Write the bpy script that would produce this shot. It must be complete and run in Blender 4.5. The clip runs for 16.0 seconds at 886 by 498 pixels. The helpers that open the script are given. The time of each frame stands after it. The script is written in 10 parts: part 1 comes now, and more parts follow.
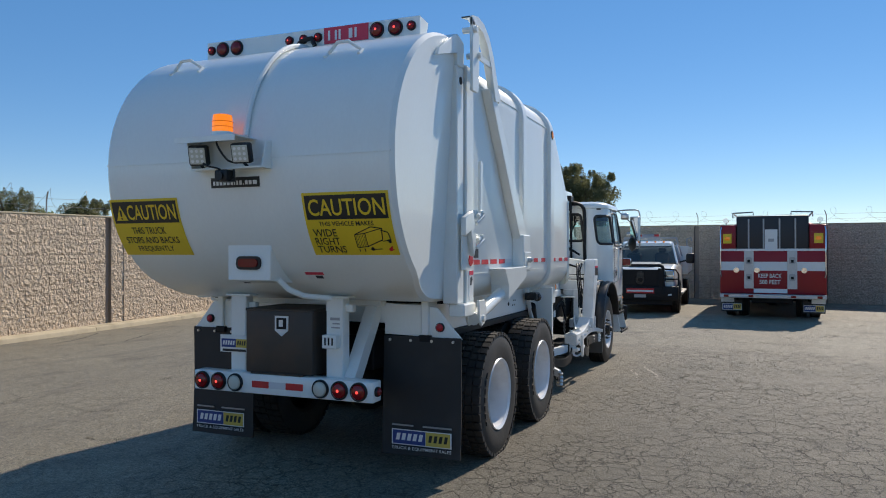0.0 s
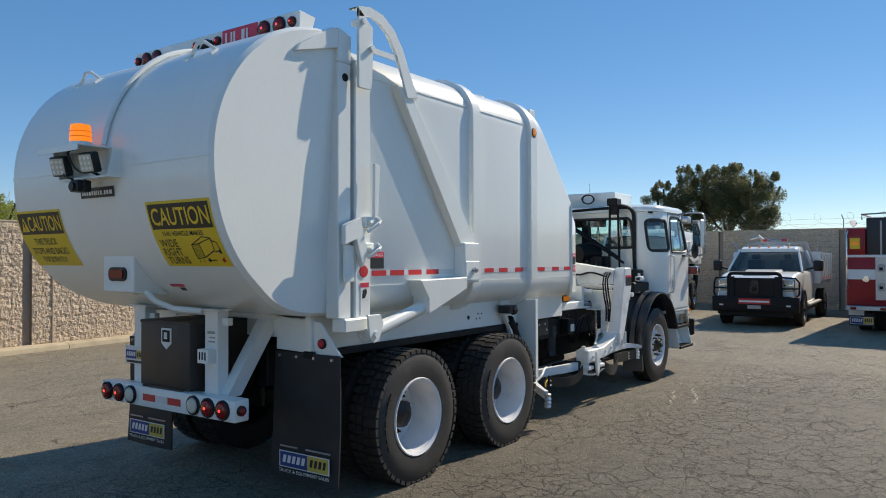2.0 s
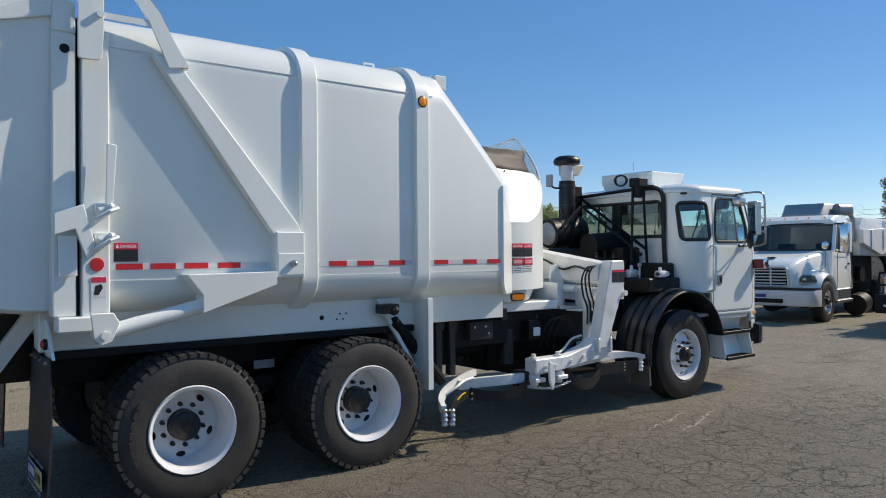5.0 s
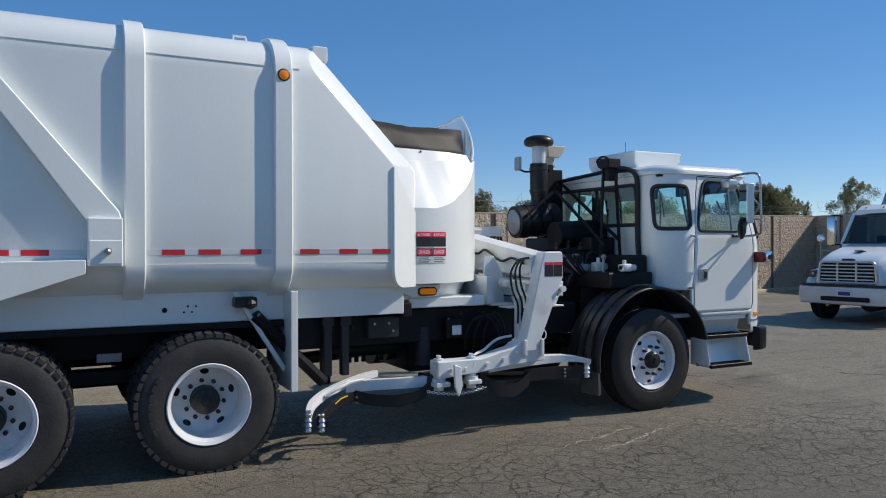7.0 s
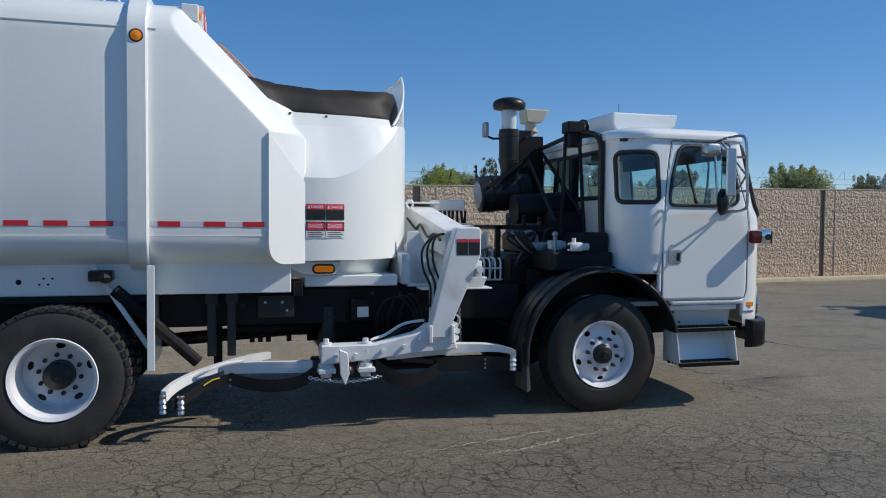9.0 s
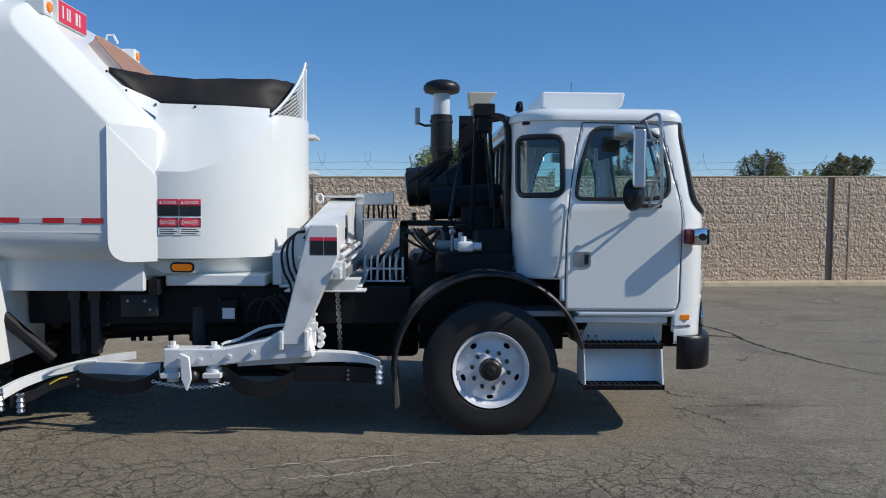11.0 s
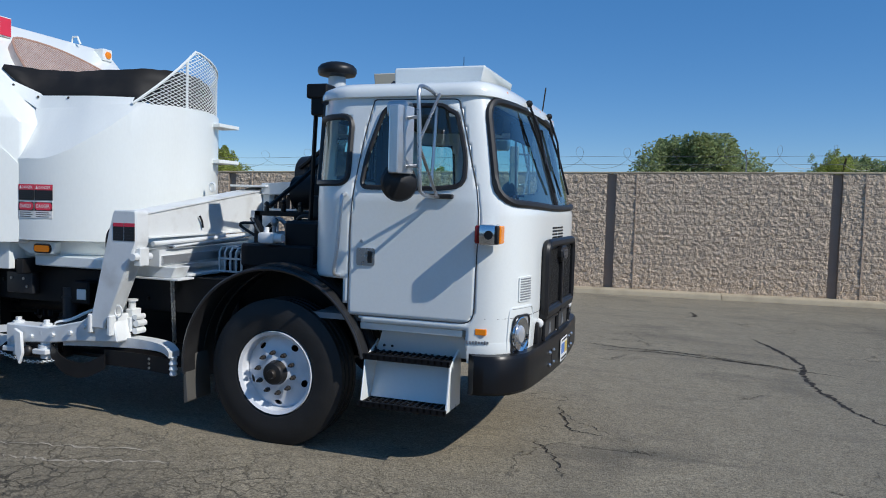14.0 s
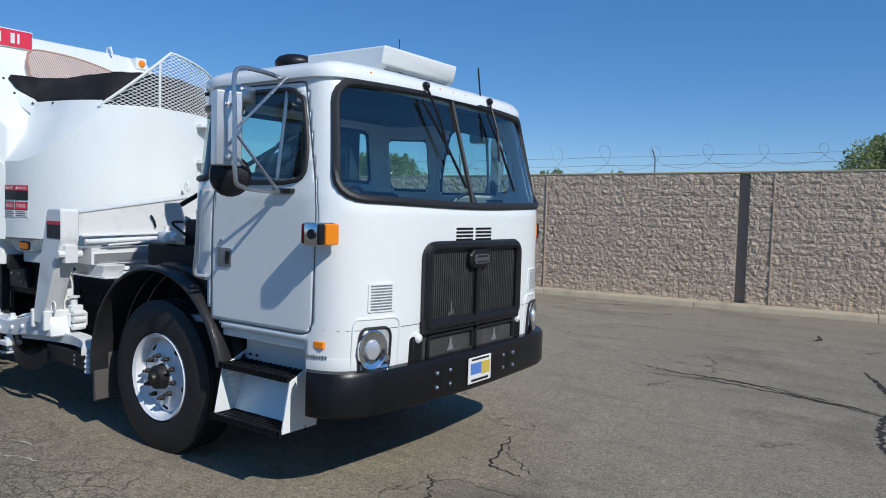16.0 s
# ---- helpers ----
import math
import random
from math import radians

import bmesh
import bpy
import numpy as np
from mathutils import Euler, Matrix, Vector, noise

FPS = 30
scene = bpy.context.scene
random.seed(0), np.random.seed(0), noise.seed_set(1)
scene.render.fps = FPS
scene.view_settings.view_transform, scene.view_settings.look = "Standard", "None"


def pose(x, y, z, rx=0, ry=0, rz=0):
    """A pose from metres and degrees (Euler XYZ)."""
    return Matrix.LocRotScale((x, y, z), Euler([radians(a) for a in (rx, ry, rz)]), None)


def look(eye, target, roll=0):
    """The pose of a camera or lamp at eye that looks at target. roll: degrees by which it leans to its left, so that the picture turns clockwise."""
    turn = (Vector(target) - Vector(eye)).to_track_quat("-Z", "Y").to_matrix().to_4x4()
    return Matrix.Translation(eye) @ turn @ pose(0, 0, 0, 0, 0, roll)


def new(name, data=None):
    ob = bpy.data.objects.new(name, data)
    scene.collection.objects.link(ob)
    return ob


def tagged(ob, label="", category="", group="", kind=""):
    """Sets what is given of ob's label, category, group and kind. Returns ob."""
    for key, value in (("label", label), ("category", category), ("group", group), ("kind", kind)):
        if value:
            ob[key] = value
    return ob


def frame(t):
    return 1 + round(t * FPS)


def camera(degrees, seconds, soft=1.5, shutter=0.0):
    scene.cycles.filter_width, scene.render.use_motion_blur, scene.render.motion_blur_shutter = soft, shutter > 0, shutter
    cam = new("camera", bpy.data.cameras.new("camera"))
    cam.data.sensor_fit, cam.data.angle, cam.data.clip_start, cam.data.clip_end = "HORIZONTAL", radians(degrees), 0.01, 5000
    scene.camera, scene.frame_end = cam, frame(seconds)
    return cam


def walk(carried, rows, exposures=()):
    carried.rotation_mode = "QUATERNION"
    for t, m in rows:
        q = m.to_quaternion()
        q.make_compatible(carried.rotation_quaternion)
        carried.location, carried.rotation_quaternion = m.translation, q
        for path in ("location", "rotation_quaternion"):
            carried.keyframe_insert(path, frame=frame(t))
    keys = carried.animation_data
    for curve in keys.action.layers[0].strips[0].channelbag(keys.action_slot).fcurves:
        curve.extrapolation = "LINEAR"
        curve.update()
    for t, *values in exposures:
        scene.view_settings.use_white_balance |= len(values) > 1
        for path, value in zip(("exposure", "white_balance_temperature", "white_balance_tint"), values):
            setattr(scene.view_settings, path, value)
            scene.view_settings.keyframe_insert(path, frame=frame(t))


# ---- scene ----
cam = camera(61.6, 16.0, soft=1.0)
METRES, EYE, TILT, LEAN, TURN = 18.6, 1.73, 0.0, 0.0, -67.7
ROWS = [
    (0.0, 0.0, 0.0, 0.0, 0.0, 0.31, 0.02),
    (0.5, 0.0273, 0.008, 0.0001, 2.87, 0.36, 0.21),
    (1.0, 0.0544, 0.018, 0.0009, 5.95, 0.53, 0.47),
    (1.5, 0.0814, 0.0265, 0.0017, 9.22, 0.79, 0.52),
    (2.0, 0.106, 0.0385, 0.0016, 12.67, 0.78, 0.12),
    (2.5, 0.1324, 0.0513, 0.0008, 15.68, 0.74, 0.03),
    (3.0, 0.1579, 0.067, 0.0, 18.31, 0.78, -0.23),
    (3.5, 0.1827, 0.0854, -0.0001, 21.32, 0.7, -0.17),
    (6.0, 0.2852, 0.2001, -0.0023, 35.15, 0.34, 0.51),
    (6.5, 0.3037, 0.2241, -0.0034, 37.45, 0.21, 0.33),
    (7.0, 0.3204, 0.2503, -0.0022, 40.4, -0.15, 0.12),
    (7.5, 0.3374, 0.2762, -0.0019, 43.32, -0.33, -0.01),
    (8.0, 0.351, 0.3029, -0.0019, 46.14, -0.96, -0.48),
    (8.5, 0.3649, 0.3305, -0.0024, 49.53, -1.77, -0.43),
    (9.0, 0.376, 0.3616, -0.0025, 52.42, -2.06, -0.45),
    (11.5, 0.4218, 0.5266, 0.001, 69.26, -2.9, -0.6),
    (12.0, 0.4275, 0.5593, 0.0009, 72.97, -3.04, -0.84),
    (12.5, 0.4292, 0.5911, 0.0002, 76.62, -3.12, -1.17),
    (13.0, 0.4314, 0.6236, 0.0005, 80.11, -3.42, -1.48),
    (13.5, 0.4318, 0.6552, -0.0003, 83.09, -3.33, -1.63),
    (14.0, 0.4277, 0.6864, 0.0003, 86.74, -3.23, -1.66),
    (14.5, 0.4206, 0.7175, 0.0003, 90.75, -2.96, -1.44),
    (15.0, 0.4106, 0.7458, 0.0008, 94.83, -2.96, -1.7),
    (15.5, 0.399, 0.7758, 0.001, 98.87, -3.18, -1.7),
    (16.0, 0.3836, 0.8017, 0.0, 103.01, -3.12, -1.68),
]
SUN = Vector((1.17, -0.31, 1.0)).normalized()
walk(cam, [(t, pose(-12.0, -3.26, EYE, TILT, LEAN, TURN) @ pose(METRES * x, METRES * y, METRES * z, 90 + pitch, roll, yaw)) for t, x, y, z, yaw, pitch, roll in ROWS],
     exposures=[(0.0, 0.48, 7400, 12), (1.0, 0.70, 7900, 12), (2.0, 0.54, 7900, 11), (3.0, 0.64, 8000, 11), (3.7, 0.62, 7900, 11), (6.0, 0.37, 7250, 12), (7.5, 0.25, 6850, 12), (9.0, 0.18, 6750, 12), (11.5, 0.22, 6650, 12), (12.5, 0.12, 6400, 11), (14.0, 0.10, 6300, 10), (16.0, 0.12, 6250, 10)])

# ---- world and sun ----
world = bpy.data.worlds.new("sky_world")
scene.world = world
world.use_nodes = True
wn = world.node_tree.nodes
sky = wn.new("ShaderNodeTexSky")
sky.sky_type = "NISHITA"
sky.sun_disc = False
sky.sun_elevation = math.asin(SUN.z)
sky.sun_rotation = math.atan2(SUN.x, SUN.y)
sky.air_density, sky.dust_density, sky.ozone_density = 0.75, 0.0, 1.8
wn["Background"].inputs["Strength"].default_value = 0.1
tint = wn.new("ShaderNodeHueSaturation")
tint.inputs["Saturation"].default_value = 1.27
tint.inputs["Hue"].default_value = 0.503
haze = wn.new("ShaderNodeMix")
haze.data_type = "RGBA"
haze.inputs["Factor"].default_value = 0.38
haze.inputs["B"].default_value = (1.55, 2.95, 5.35, 1)
world.node_tree.links.new(sky.outputs[0], haze.inputs["A"])
world.node_tree.links.new(haze.outputs["Result"], tint.inputs["Color"])
world.node_tree.links.new(tint.outputs[0], wn["Background"].inputs["Color"])
sun_data = bpy.data.lights.new("sun", "SUN")
sun_data.energy, sun_data.angle, sun_data.color = 3.3, radians(0.53), (1.0, 0.955, 0.885)
sun = new("sun", sun_data)
sun.matrix_world = look(SUN * 60, (0, 0, 0))

# ---- shape helpers ----
AX = {"x": (1, 2, 0), "y": (0, 2, 1), "z": (0, 1, 2)}


class Shape:
    """Collects vertices and faces of one mesh."""

    def __init__(self):
        self.v, self.f = [], []

    def add(self, verts, faces, m=None):
        n = len(self.v)
        self.v += [tuple(m @ Vector(p)) if m else tuple(p) for p in verts]
        self.f += [tuple(i + n for i in f) for f in faces]
        return self

    def take(self, bm, m=None):
        bm.verts.index_update()
        self.add([v.co.copy() for v in bm.verts], [[v.index for v in f.verts] for f in bm.faces], m)
        bm.free()
        return self

    def box(self, x0, x1, y0, y1, z0, z1, bev=0.0, seg=1, m=None):
        c = [(x, y, z) for x in (x0, x1) for y in (y0, y1) for z in (z0, z1)]
        f = [(0, 1, 3, 2), (4, 6, 7, 5), (0, 4, 5, 1), (2, 3, 7, 6), (0, 2, 6, 4), (1, 5, 7, 3)]
        if bev <= 0:
            return self.add(c, f, m)
        bm = bmesh.new()
        vs = [bm.verts.new(p) for p in c]
        for q in f:
            bm.faces.new([vs[i] for i in q])
        bmesh.ops.bevel(bm, geom=bm.edges[:], offset=bev, segments=seg, affect="EDGES", profile=0.5)
        return self.take(bm, m)

    def weld(self, d=0.0005):
        """Joins points that lie together."""
        bm = bmesh.new()
        vs = [bm.verts.new(p) for p in self.v]
        for f in self.f:
            bm.faces.new([vs[i] for i in f])
        bmesh.ops.remove_doubles(bm, verts=bm.verts[:], dist=d)
        self.v, self.f = [], []
        return self.take(bm)

    def cyl(self, p0, p1, r0, r1=None, seg=16, caps=True):
        p0, p1 = Vector(p0), Vector(p1)
        r1 = r0 if r1 is None else r1
        q = (p1 - p0).to_track_quat("Z", "Y").to_matrix()
        a = [2 * math.pi * i / seg for i in range(seg)]
        vs = [p0 + q @ Vector((r0 * math.cos(t), r0 * math.sin(t), 0)) for t in a]
        vs += [p1 + q @ Vector((r1 * math.cos(t), r1 * math.sin(t), 0)) for t in a]
        fs = [(i, (i + 1) % seg, seg + (i + 1) % seg, seg + i) for i in range(seg)]
        if caps:
            fs += [tuple(range(seg))[::-1], tuple(range(seg, 2 * seg))]
        return self.add(vs, fs)

    def tube(self, pts, r, seg=8, closed=False):
        pts = [Vector(p) for p in pts]
        n = len(pts)
        vs, up = [], Vector((0.13, 0.29, 0.95))
        for i, p in enumerate(pts):
            a = pts[(i - 1) % n] if closed or i else p
            b = pts[(i + 1) % n] if closed or i < n - 1 else p
            d = (b - a).normalized()
            s = d.cross(up)
            if s.length < 1e-4:
                s = d.cross(Vector((1, 0, 0)))
            s.normalize()
            up = s.cross(d).normalized()
            vs += [p + r * (math.cos(2 * math.pi * k / seg) * s + math.sin(2 * math.pi * k / seg) * up) for k in range(seg)]
        fs = []
        for i in range(n if closed else n - 1):
            j = (i + 1) % n
            fs += [(i * seg + k, i * seg + (k + 1) % seg, j * seg + (k + 1) % seg, j * seg + k) for k in range(seg)]
        if not closed:
            fs += [tuple(range(seg))[::-1], tuple(range((n - 1) * seg, n * seg))]
        return self.add(vs, fs)

    def prism(self, poly, axis, a, b, bev=0.0, seg=1, m=None):
        i, j, k = AX[axis]
        bm = bmesh.new()

        def at(p, h):
            c = [0, 0, 0]
            c[i], c[j], c[k] = p[0], p[1], h
            return c
        lo, hi = [bm.verts.new(at(p, a)) for p in poly], [bm.verts.new(at(p, b)) for p in poly]
        n = len(poly)
        bm.faces.new(lo[::-1]), bm.faces.new(hi)
        for q in range(n):
            bm.faces.new((lo[q], lo[(q + 1) % n], hi[(q + 1) % n], hi[q]))
        bmesh.ops.recalc_face_normals(bm, faces=bm.faces[:])
        if bev > 0:
            es = [e for e in bm.edges if e.calc_face_angle(0) > 0.45]
            bmesh.ops.bevel(bm, geom=es, offset=bev, segments=seg, affect="EDGES", profile=0.5)
        return self.take(bm, m)

    def revolve(self, profile, centre, axis, seg=32, closed=False):
        q = Vector(axis).to_track_quat("Z", "Y").to_matrix()
        c, n = Vector(centre), len(profile)
        vs = [c + q @ Vector((r * math.cos(2 * math.pi * k / seg), r * math.sin(2 * math.pi * k / seg), h)) for k in range(seg) for r, h in profile]
        fs = []
        for k in range(seg):
            l = (k + 1) % seg
            fs += [(k * n + i, l * n + i, l * n + (i + 1) % n, k * n + (i + 1) % n) for i in range(n if closed else n - 1)]
        return self.add(vs, fs)

    def grid(self, fn, us, vs_, keep=None, closed=False):
        nu, nv = len(us), len(vs_)
        pts = [fn(u, v) for u in us for v in vs_]
        fs = []
        for i in range(nu if closed else nu - 1):
            for j in range(nv - 1):
                k = (i + 1) % nu
                if keep is None or keep(i, j):
                    fs.append((i * nv + j, k * nv + j, k * nv + j + 1, i * nv + j + 1))
        return self.add(pts, fs)

    def loft(self, rings, caps=True, closed=True):
        n = len(rings[0])
        vs = [p for r in rings for p in r]
        fs = []
        for i in range(len(rings) - 1):
            fs += [(i * n + k, i * n + (k + 1) % n, (i + 1) * n + (k + 1) % n, (i + 1) * n + k) for k in range(n if closed else n - 1)]
        if caps:
            fs += [tuple(range(n))[::-1], tuple(range((len(rings) - 1) * n, len(rings) * n))]
        return self.add(vs, fs)

    def ball(self, c, r, seg=12, squash=1.0):
        pr = [(r * math.sin(math.pi * i / (seg // 2)) + 1e-5, -r * squash * math.cos(math.pi * i / (seg // 2))) for i in range(seg // 2 + 1)]
        return self.revolve(pr, c, (0, 0, 1), seg)


def part(name, shape, material, parent=None, label="", m=None, smooth=35):
    me = bpy.data.meshes.new(name)
    me.from_pydata([tuple(p) for p in shape.v], [], shape.f)
    bm = bmesh.new()
    bm.from_mesh(me)
    bmesh.ops.recalc_face_normals(bm, faces=bm.faces[:])
    bm.to_mesh(me)
    bm.free()
    me.materials.append(material)
    if smooth:
        me.polygons.foreach_set("use_smooth", [True] * len(me.polygons))
        me.set_sharp_from_angle(angle=radians(smooth))
    ob = new(name, me)
    if parent:
        ob.parent = parent
    if m:
        ob.matrix_basis = m
    if label:
        ob["label"] = label
    return ob


def again(ob, m, parent=None):
    """Another object on the same mesh."""
    o = new(ob.name.split(".")[0], ob.data)
    o.parent = parent or ob.parent
    o.matrix_basis = m
    if "label" in ob:
        o["label"] = ob["label"]
    return o


def thing(name, label, category, m=None, group="", kind=""):
    ob = new(name)
    ob.empty_display_size = 0.3
    if m:
        ob.matrix_basis = m
    return tagged(ob, label, category, group, kind)


def rounded(pts, r, n=5):
    """A polygon with its corners rounded. r: one radius, or one for each corner."""
    out, k = [], len(pts)
    for i in range(k):
        p, a, b = Vector(pts[i]), Vector(pts[i - 1]), Vector(pts[(i + 1) % k])
        rr = r[i] if isinstance(r, (list, tuple)) else r
        if rr <= 0:
            out.append(tuple(p))
            continue
        d0, d1 = (a - p).normalized(), (b - p).normalized()
        l = min(rr, 0.49 * (a - p).length, 0.49 * (b - p).length)
        for j in range(n + 1):
            t = j / n
            out.append(tuple(p + d0 * l * (1 - t) ** 2 + d1 * l * t ** 2))
    return out



def letters(body, width, height, bold=0.0):
    """Flat letters in the x-y plane, from (0, 0) to (width, height)."""
    cu = bpy.data.curves.new("letters", "FONT")
    cu.body, cu.size, cu.offset, cu.resolution_u = body, 1.0, bold, 3
    ob = bpy.data.objects.new("letters", cu)
    scene.collection.objects.link(ob)
    me = bpy.data.meshes.new_from_object(ob.evaluated_get(bpy.context.evaluated_depsgraph_get()))
    vs = [v.co.copy() for v in me.vertices]
    fs = [tuple(p.vertices) for p in me.polygons]
    bpy.data.objects.remove(ob)
    bpy.data.curves.remove(cu)
    bpy.data.meshes.remove(me)
    x0, x1 = min(v.x for v in vs), max(v.x for v in vs)
    y0, y1 = min(v.y for v in vs), max(v.y for v in vs)
    s = Shape()
    s.add([((v.x - x0) / (x1 - x0) * width, (v.y - y0) / (y1 - y0) * height, 0) for v in vs], fs)
    return s


def moved(shape, fn):
    shape.v = [tuple(fn(*p)) for p in shape.v]
    return shape

# ---- materials ----
def material(name, colour, rough=0.5, metal=0.0, spread=0.08, scale=3.0, grain=60.0, grain_amount=0.03, bump=0.0, bump_scale=80.0, dirt=None, dirt_amount=0.0, dirt_scale=1.5, streak=1.0, coat=0.0, rough_spread=0.1, spec=0.5, random_tone=0.0, bump_size=0.01, world=False):
    m = bpy.data.materials.new(name)
    m.use_nodes = True
    nt = m.node_tree
    n, l = nt.nodes, nt.links
    b = n["Principled BSDF"]
    b.inputs["Metallic"].default_value = metal
    b.inputs["Coat Weight"].default_value = coat
    b.inputs["Coat Roughness"].default_value = 0.08
    b.inputs["Specular IOR Level"].default_value = spec
    co = n.new("ShaderNodeTexCoord")
    mp = n.new("ShaderNodeMapping")
    mp.inputs["Scale"].default_value = (1, 1, streak)
    place = n.new("ShaderNodeNewGeometry").outputs["Position"] if world else co.outputs["Object"]
    l.new(place, mp.inputs["Vector"])

    def tex(sc, detail=4.0, vec=mp.outputs[0]):
        t = n.new("ShaderNodeTexNoise")
        t.inputs["Scale"].default_value, t.inputs["Detail"].default_value = sc, detail
        l.new(vec, t.inputs["Vector"])
        return t.outputs["Fac"]

    def calc(op, a, c):
        q = n.new("ShaderNodeMath")
        q.operation = op
        for s, v in zip(q.inputs, (a, c)):
            if isinstance(v, (int, float)):
                s.default_value = v
            else:
                l.new(v, s)
        return q.outputs[0]

    big, fine = tex(scale), tex(grain, 2.0)
    tone = calc("ADD", 1.0, calc("ADD", calc("MULTIPLY", calc("SUBTRACT", big, 0.5), 2 * spread), calc("MULTIPLY", calc("SUBTRACT", fine, 0.5), 2 * grain_amount)))
    if random_tone:
        oi = n.new("ShaderNodeObjectInfo")
        tone = calc("MULTIPLY", tone, calc("ADD", 1.0 - random_tone / 2, calc("MULTIPLY", oi.outputs["Random"], random_tone)))
    mul = n.new("ShaderNodeMix")
    mul.data_type, mul.blend_type = "RGBA", "MULTIPLY"
    mul.inputs["Factor"].default_value = 1.0
    mul.inputs["A"].default_value = (*colour, 1)
    comb = n.new("ShaderNodeCombineColor")
    for s in comb.inputs[:3]:
        l.new(tone, s)
    l.new(comb.outputs[0], mul.inputs["B"])
    out = mul.outputs["Result"]
    if dirt:
        mix = n.new("ShaderNodeMix")
        mix.data_type = "RGBA"
        ramp = n.new("ShaderNodeMapRange")
        ramp.inputs["From Min"].default_value, ramp.inputs["From Max"].default_value = 0.5, 0.78
        ramp.inputs["To Max"].default_value = dirt_amount
        l.new(tex(dirt_scale, 8.0), ramp.inputs["Value"])
        l.new(ramp.outputs[0], mix.inputs["Factor"])
        l.new(out, mix.inputs["A"])
        mix.inputs["B"].default_value = (*dirt, 1)
        out = mix.outputs["Result"]
    l.new(out, b.inputs["Base Color"])
    l.new(calc("ADD", rough - rough_spread / 2, calc("MULTIPLY", big, rough_spread)), b.inputs["Roughness"])
    if bump:
        bp = n.new("ShaderNodeBump")
        bp.inputs["Strength"].default_value, bp.inputs["Distance"].default_value = bump, bump_size
        l.new(tex(bump_scale, 5.0, place), bp.inputs["Height"])
        l.new(bp.outputs[0], b.inputs["Normal"])
    return m


def glass(name, tint, gloss=0.6, base=0.06):
    m = bpy.data.materials.new(name)
    m.use_nodes = True
    n, l = m.node_tree.nodes, m.node_tree.links
    n.remove(n["Principled BSDF"])
    lw, pw, ma = n.new("ShaderNodeLayerWeight"), n.new("ShaderNodeMath"), n.new("ShaderNodeMath")
    tr, gl, mx = n.new("ShaderNodeBsdfTransparent"), n.new("ShaderNodeBsdfGlossy"), n.new("ShaderNodeMixShader")
    lw.inputs["Blend"].default_value = 0.5
    pw.operation, ma.operation = "POWER", "MULTIPLY_ADD"
    pw.inputs[1].default_value = 4.0
    ma.inputs[1].default_value, ma.inputs[2].default_value = 0.8, base
    l.new(lw.outputs["Facing"], pw.inputs[0]), l.new(pw.outputs[0], ma.inputs[0])
    tr.inputs["Color"].default_value = (*tint, 1)
    gl.inputs["Roughness"].default_value = 0.01
    gl.inputs["Color"].default_value = (gloss, gloss, gloss, 1)
    l.new(ma.outputs[0], mx.inputs[0]), l.new(tr.outputs[0], mx.inputs[1]), l.new(gl.outputs[0], mx.inputs[2])
    l.new(mx.outputs[0], n["Material Output"].inputs["Surface"])
    return m


def lamp_lens(name, colour, glow):
    m = bpy.data.materials.new(name)
    m.use_nodes = True
    b = m.node_tree.nodes["Principled BSDF"]
    b.inputs["Base Color"].default_value = (*colour, 1)
    b.inputs["Roughness"].default_value = 0.15
    b.inputs["Coat Weight"].default_value = 0.1
    b.inputs["Emission Color"].default_value = (*colour, 1)
    b.inputs["Emission Strength"].default_value = glow
    return m


WHITE = material("white_truck_paint", (0.83, 0.86, 0.83), 0.3, spread=0.025, scale=1.2, coat=0.35, bump=0.14, bump_scale=2.6, dirt=(0.5, 0.48, 0.44), dirt_amount=0.12, streak=0.35)
CABWHITE = material("white_cab_paint", (0.85, 0.88, 0.85), 0.25, spread=0.015, scale=1.0, coat=0.5)
ARMWHITE = material("white_arm_paint", (0.77, 0.79, 0.78), 0.38, spread=0.04, scale=4, bump=0.06, bump_scale=25, dirt=(0.33, 0.28, 0.22), dirt_amount=0.35, dirt_scale=5)
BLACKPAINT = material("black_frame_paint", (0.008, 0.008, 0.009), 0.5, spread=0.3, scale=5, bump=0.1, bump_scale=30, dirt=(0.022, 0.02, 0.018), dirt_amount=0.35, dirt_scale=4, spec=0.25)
BLACKPLASTIC = material("black_plastic", (0.010, 0.010, 0.011), 0.42, spread=0.15, bump=0.05, bump_scale=120, dirt=(0.035, 0.032, 0.029), dirt_amount=0.25, dirt_scale=6, spec=0.4)
RUBBER = material("tyre_rubber", (0.022, 0.021, 0.020), 0.55, spread=0.2, scale=9, bump=0.15, bump_scale=60, dirt=(0.05, 0.045, 0.04), dirt_amount=0.3, dirt_scale=6, spec=0.35)
FLAP = material("mud_flap_rubber", (0.022, 0.021, 0.021), 0.6, spread=0.15, scale=4, dirt=(0.06, 0.052, 0.045), dirt_amount=0.4, dirt_scale=3)
DUSTYRUBBER = material("dusty_tyre_rubber", (0.036, 0.033, 0.030), 0.62, spread=0.3, scale=9, bump=0.18, bump_scale=60, dirt=(0.085, 0.074, 0.062), dirt_amount=0.5, dirt_scale=5)
STEELBOX = material("rusty_brown_steel", (0.055, 0.042, 0.034), 0.5, spread=0.3, scale=3, dirt=(0.12, 0.06, 0.03), dirt_amount=0.5, dirt_scale=3)
RIMWHITE = material("white_rim_paint", (0.80, 0.81, 0.82), 0.3, spread=0.04, scale=9, coat=0.3, dirt=(0.3, 0.27, 0.24), dirt_amount=0.25, dirt_scale=7)
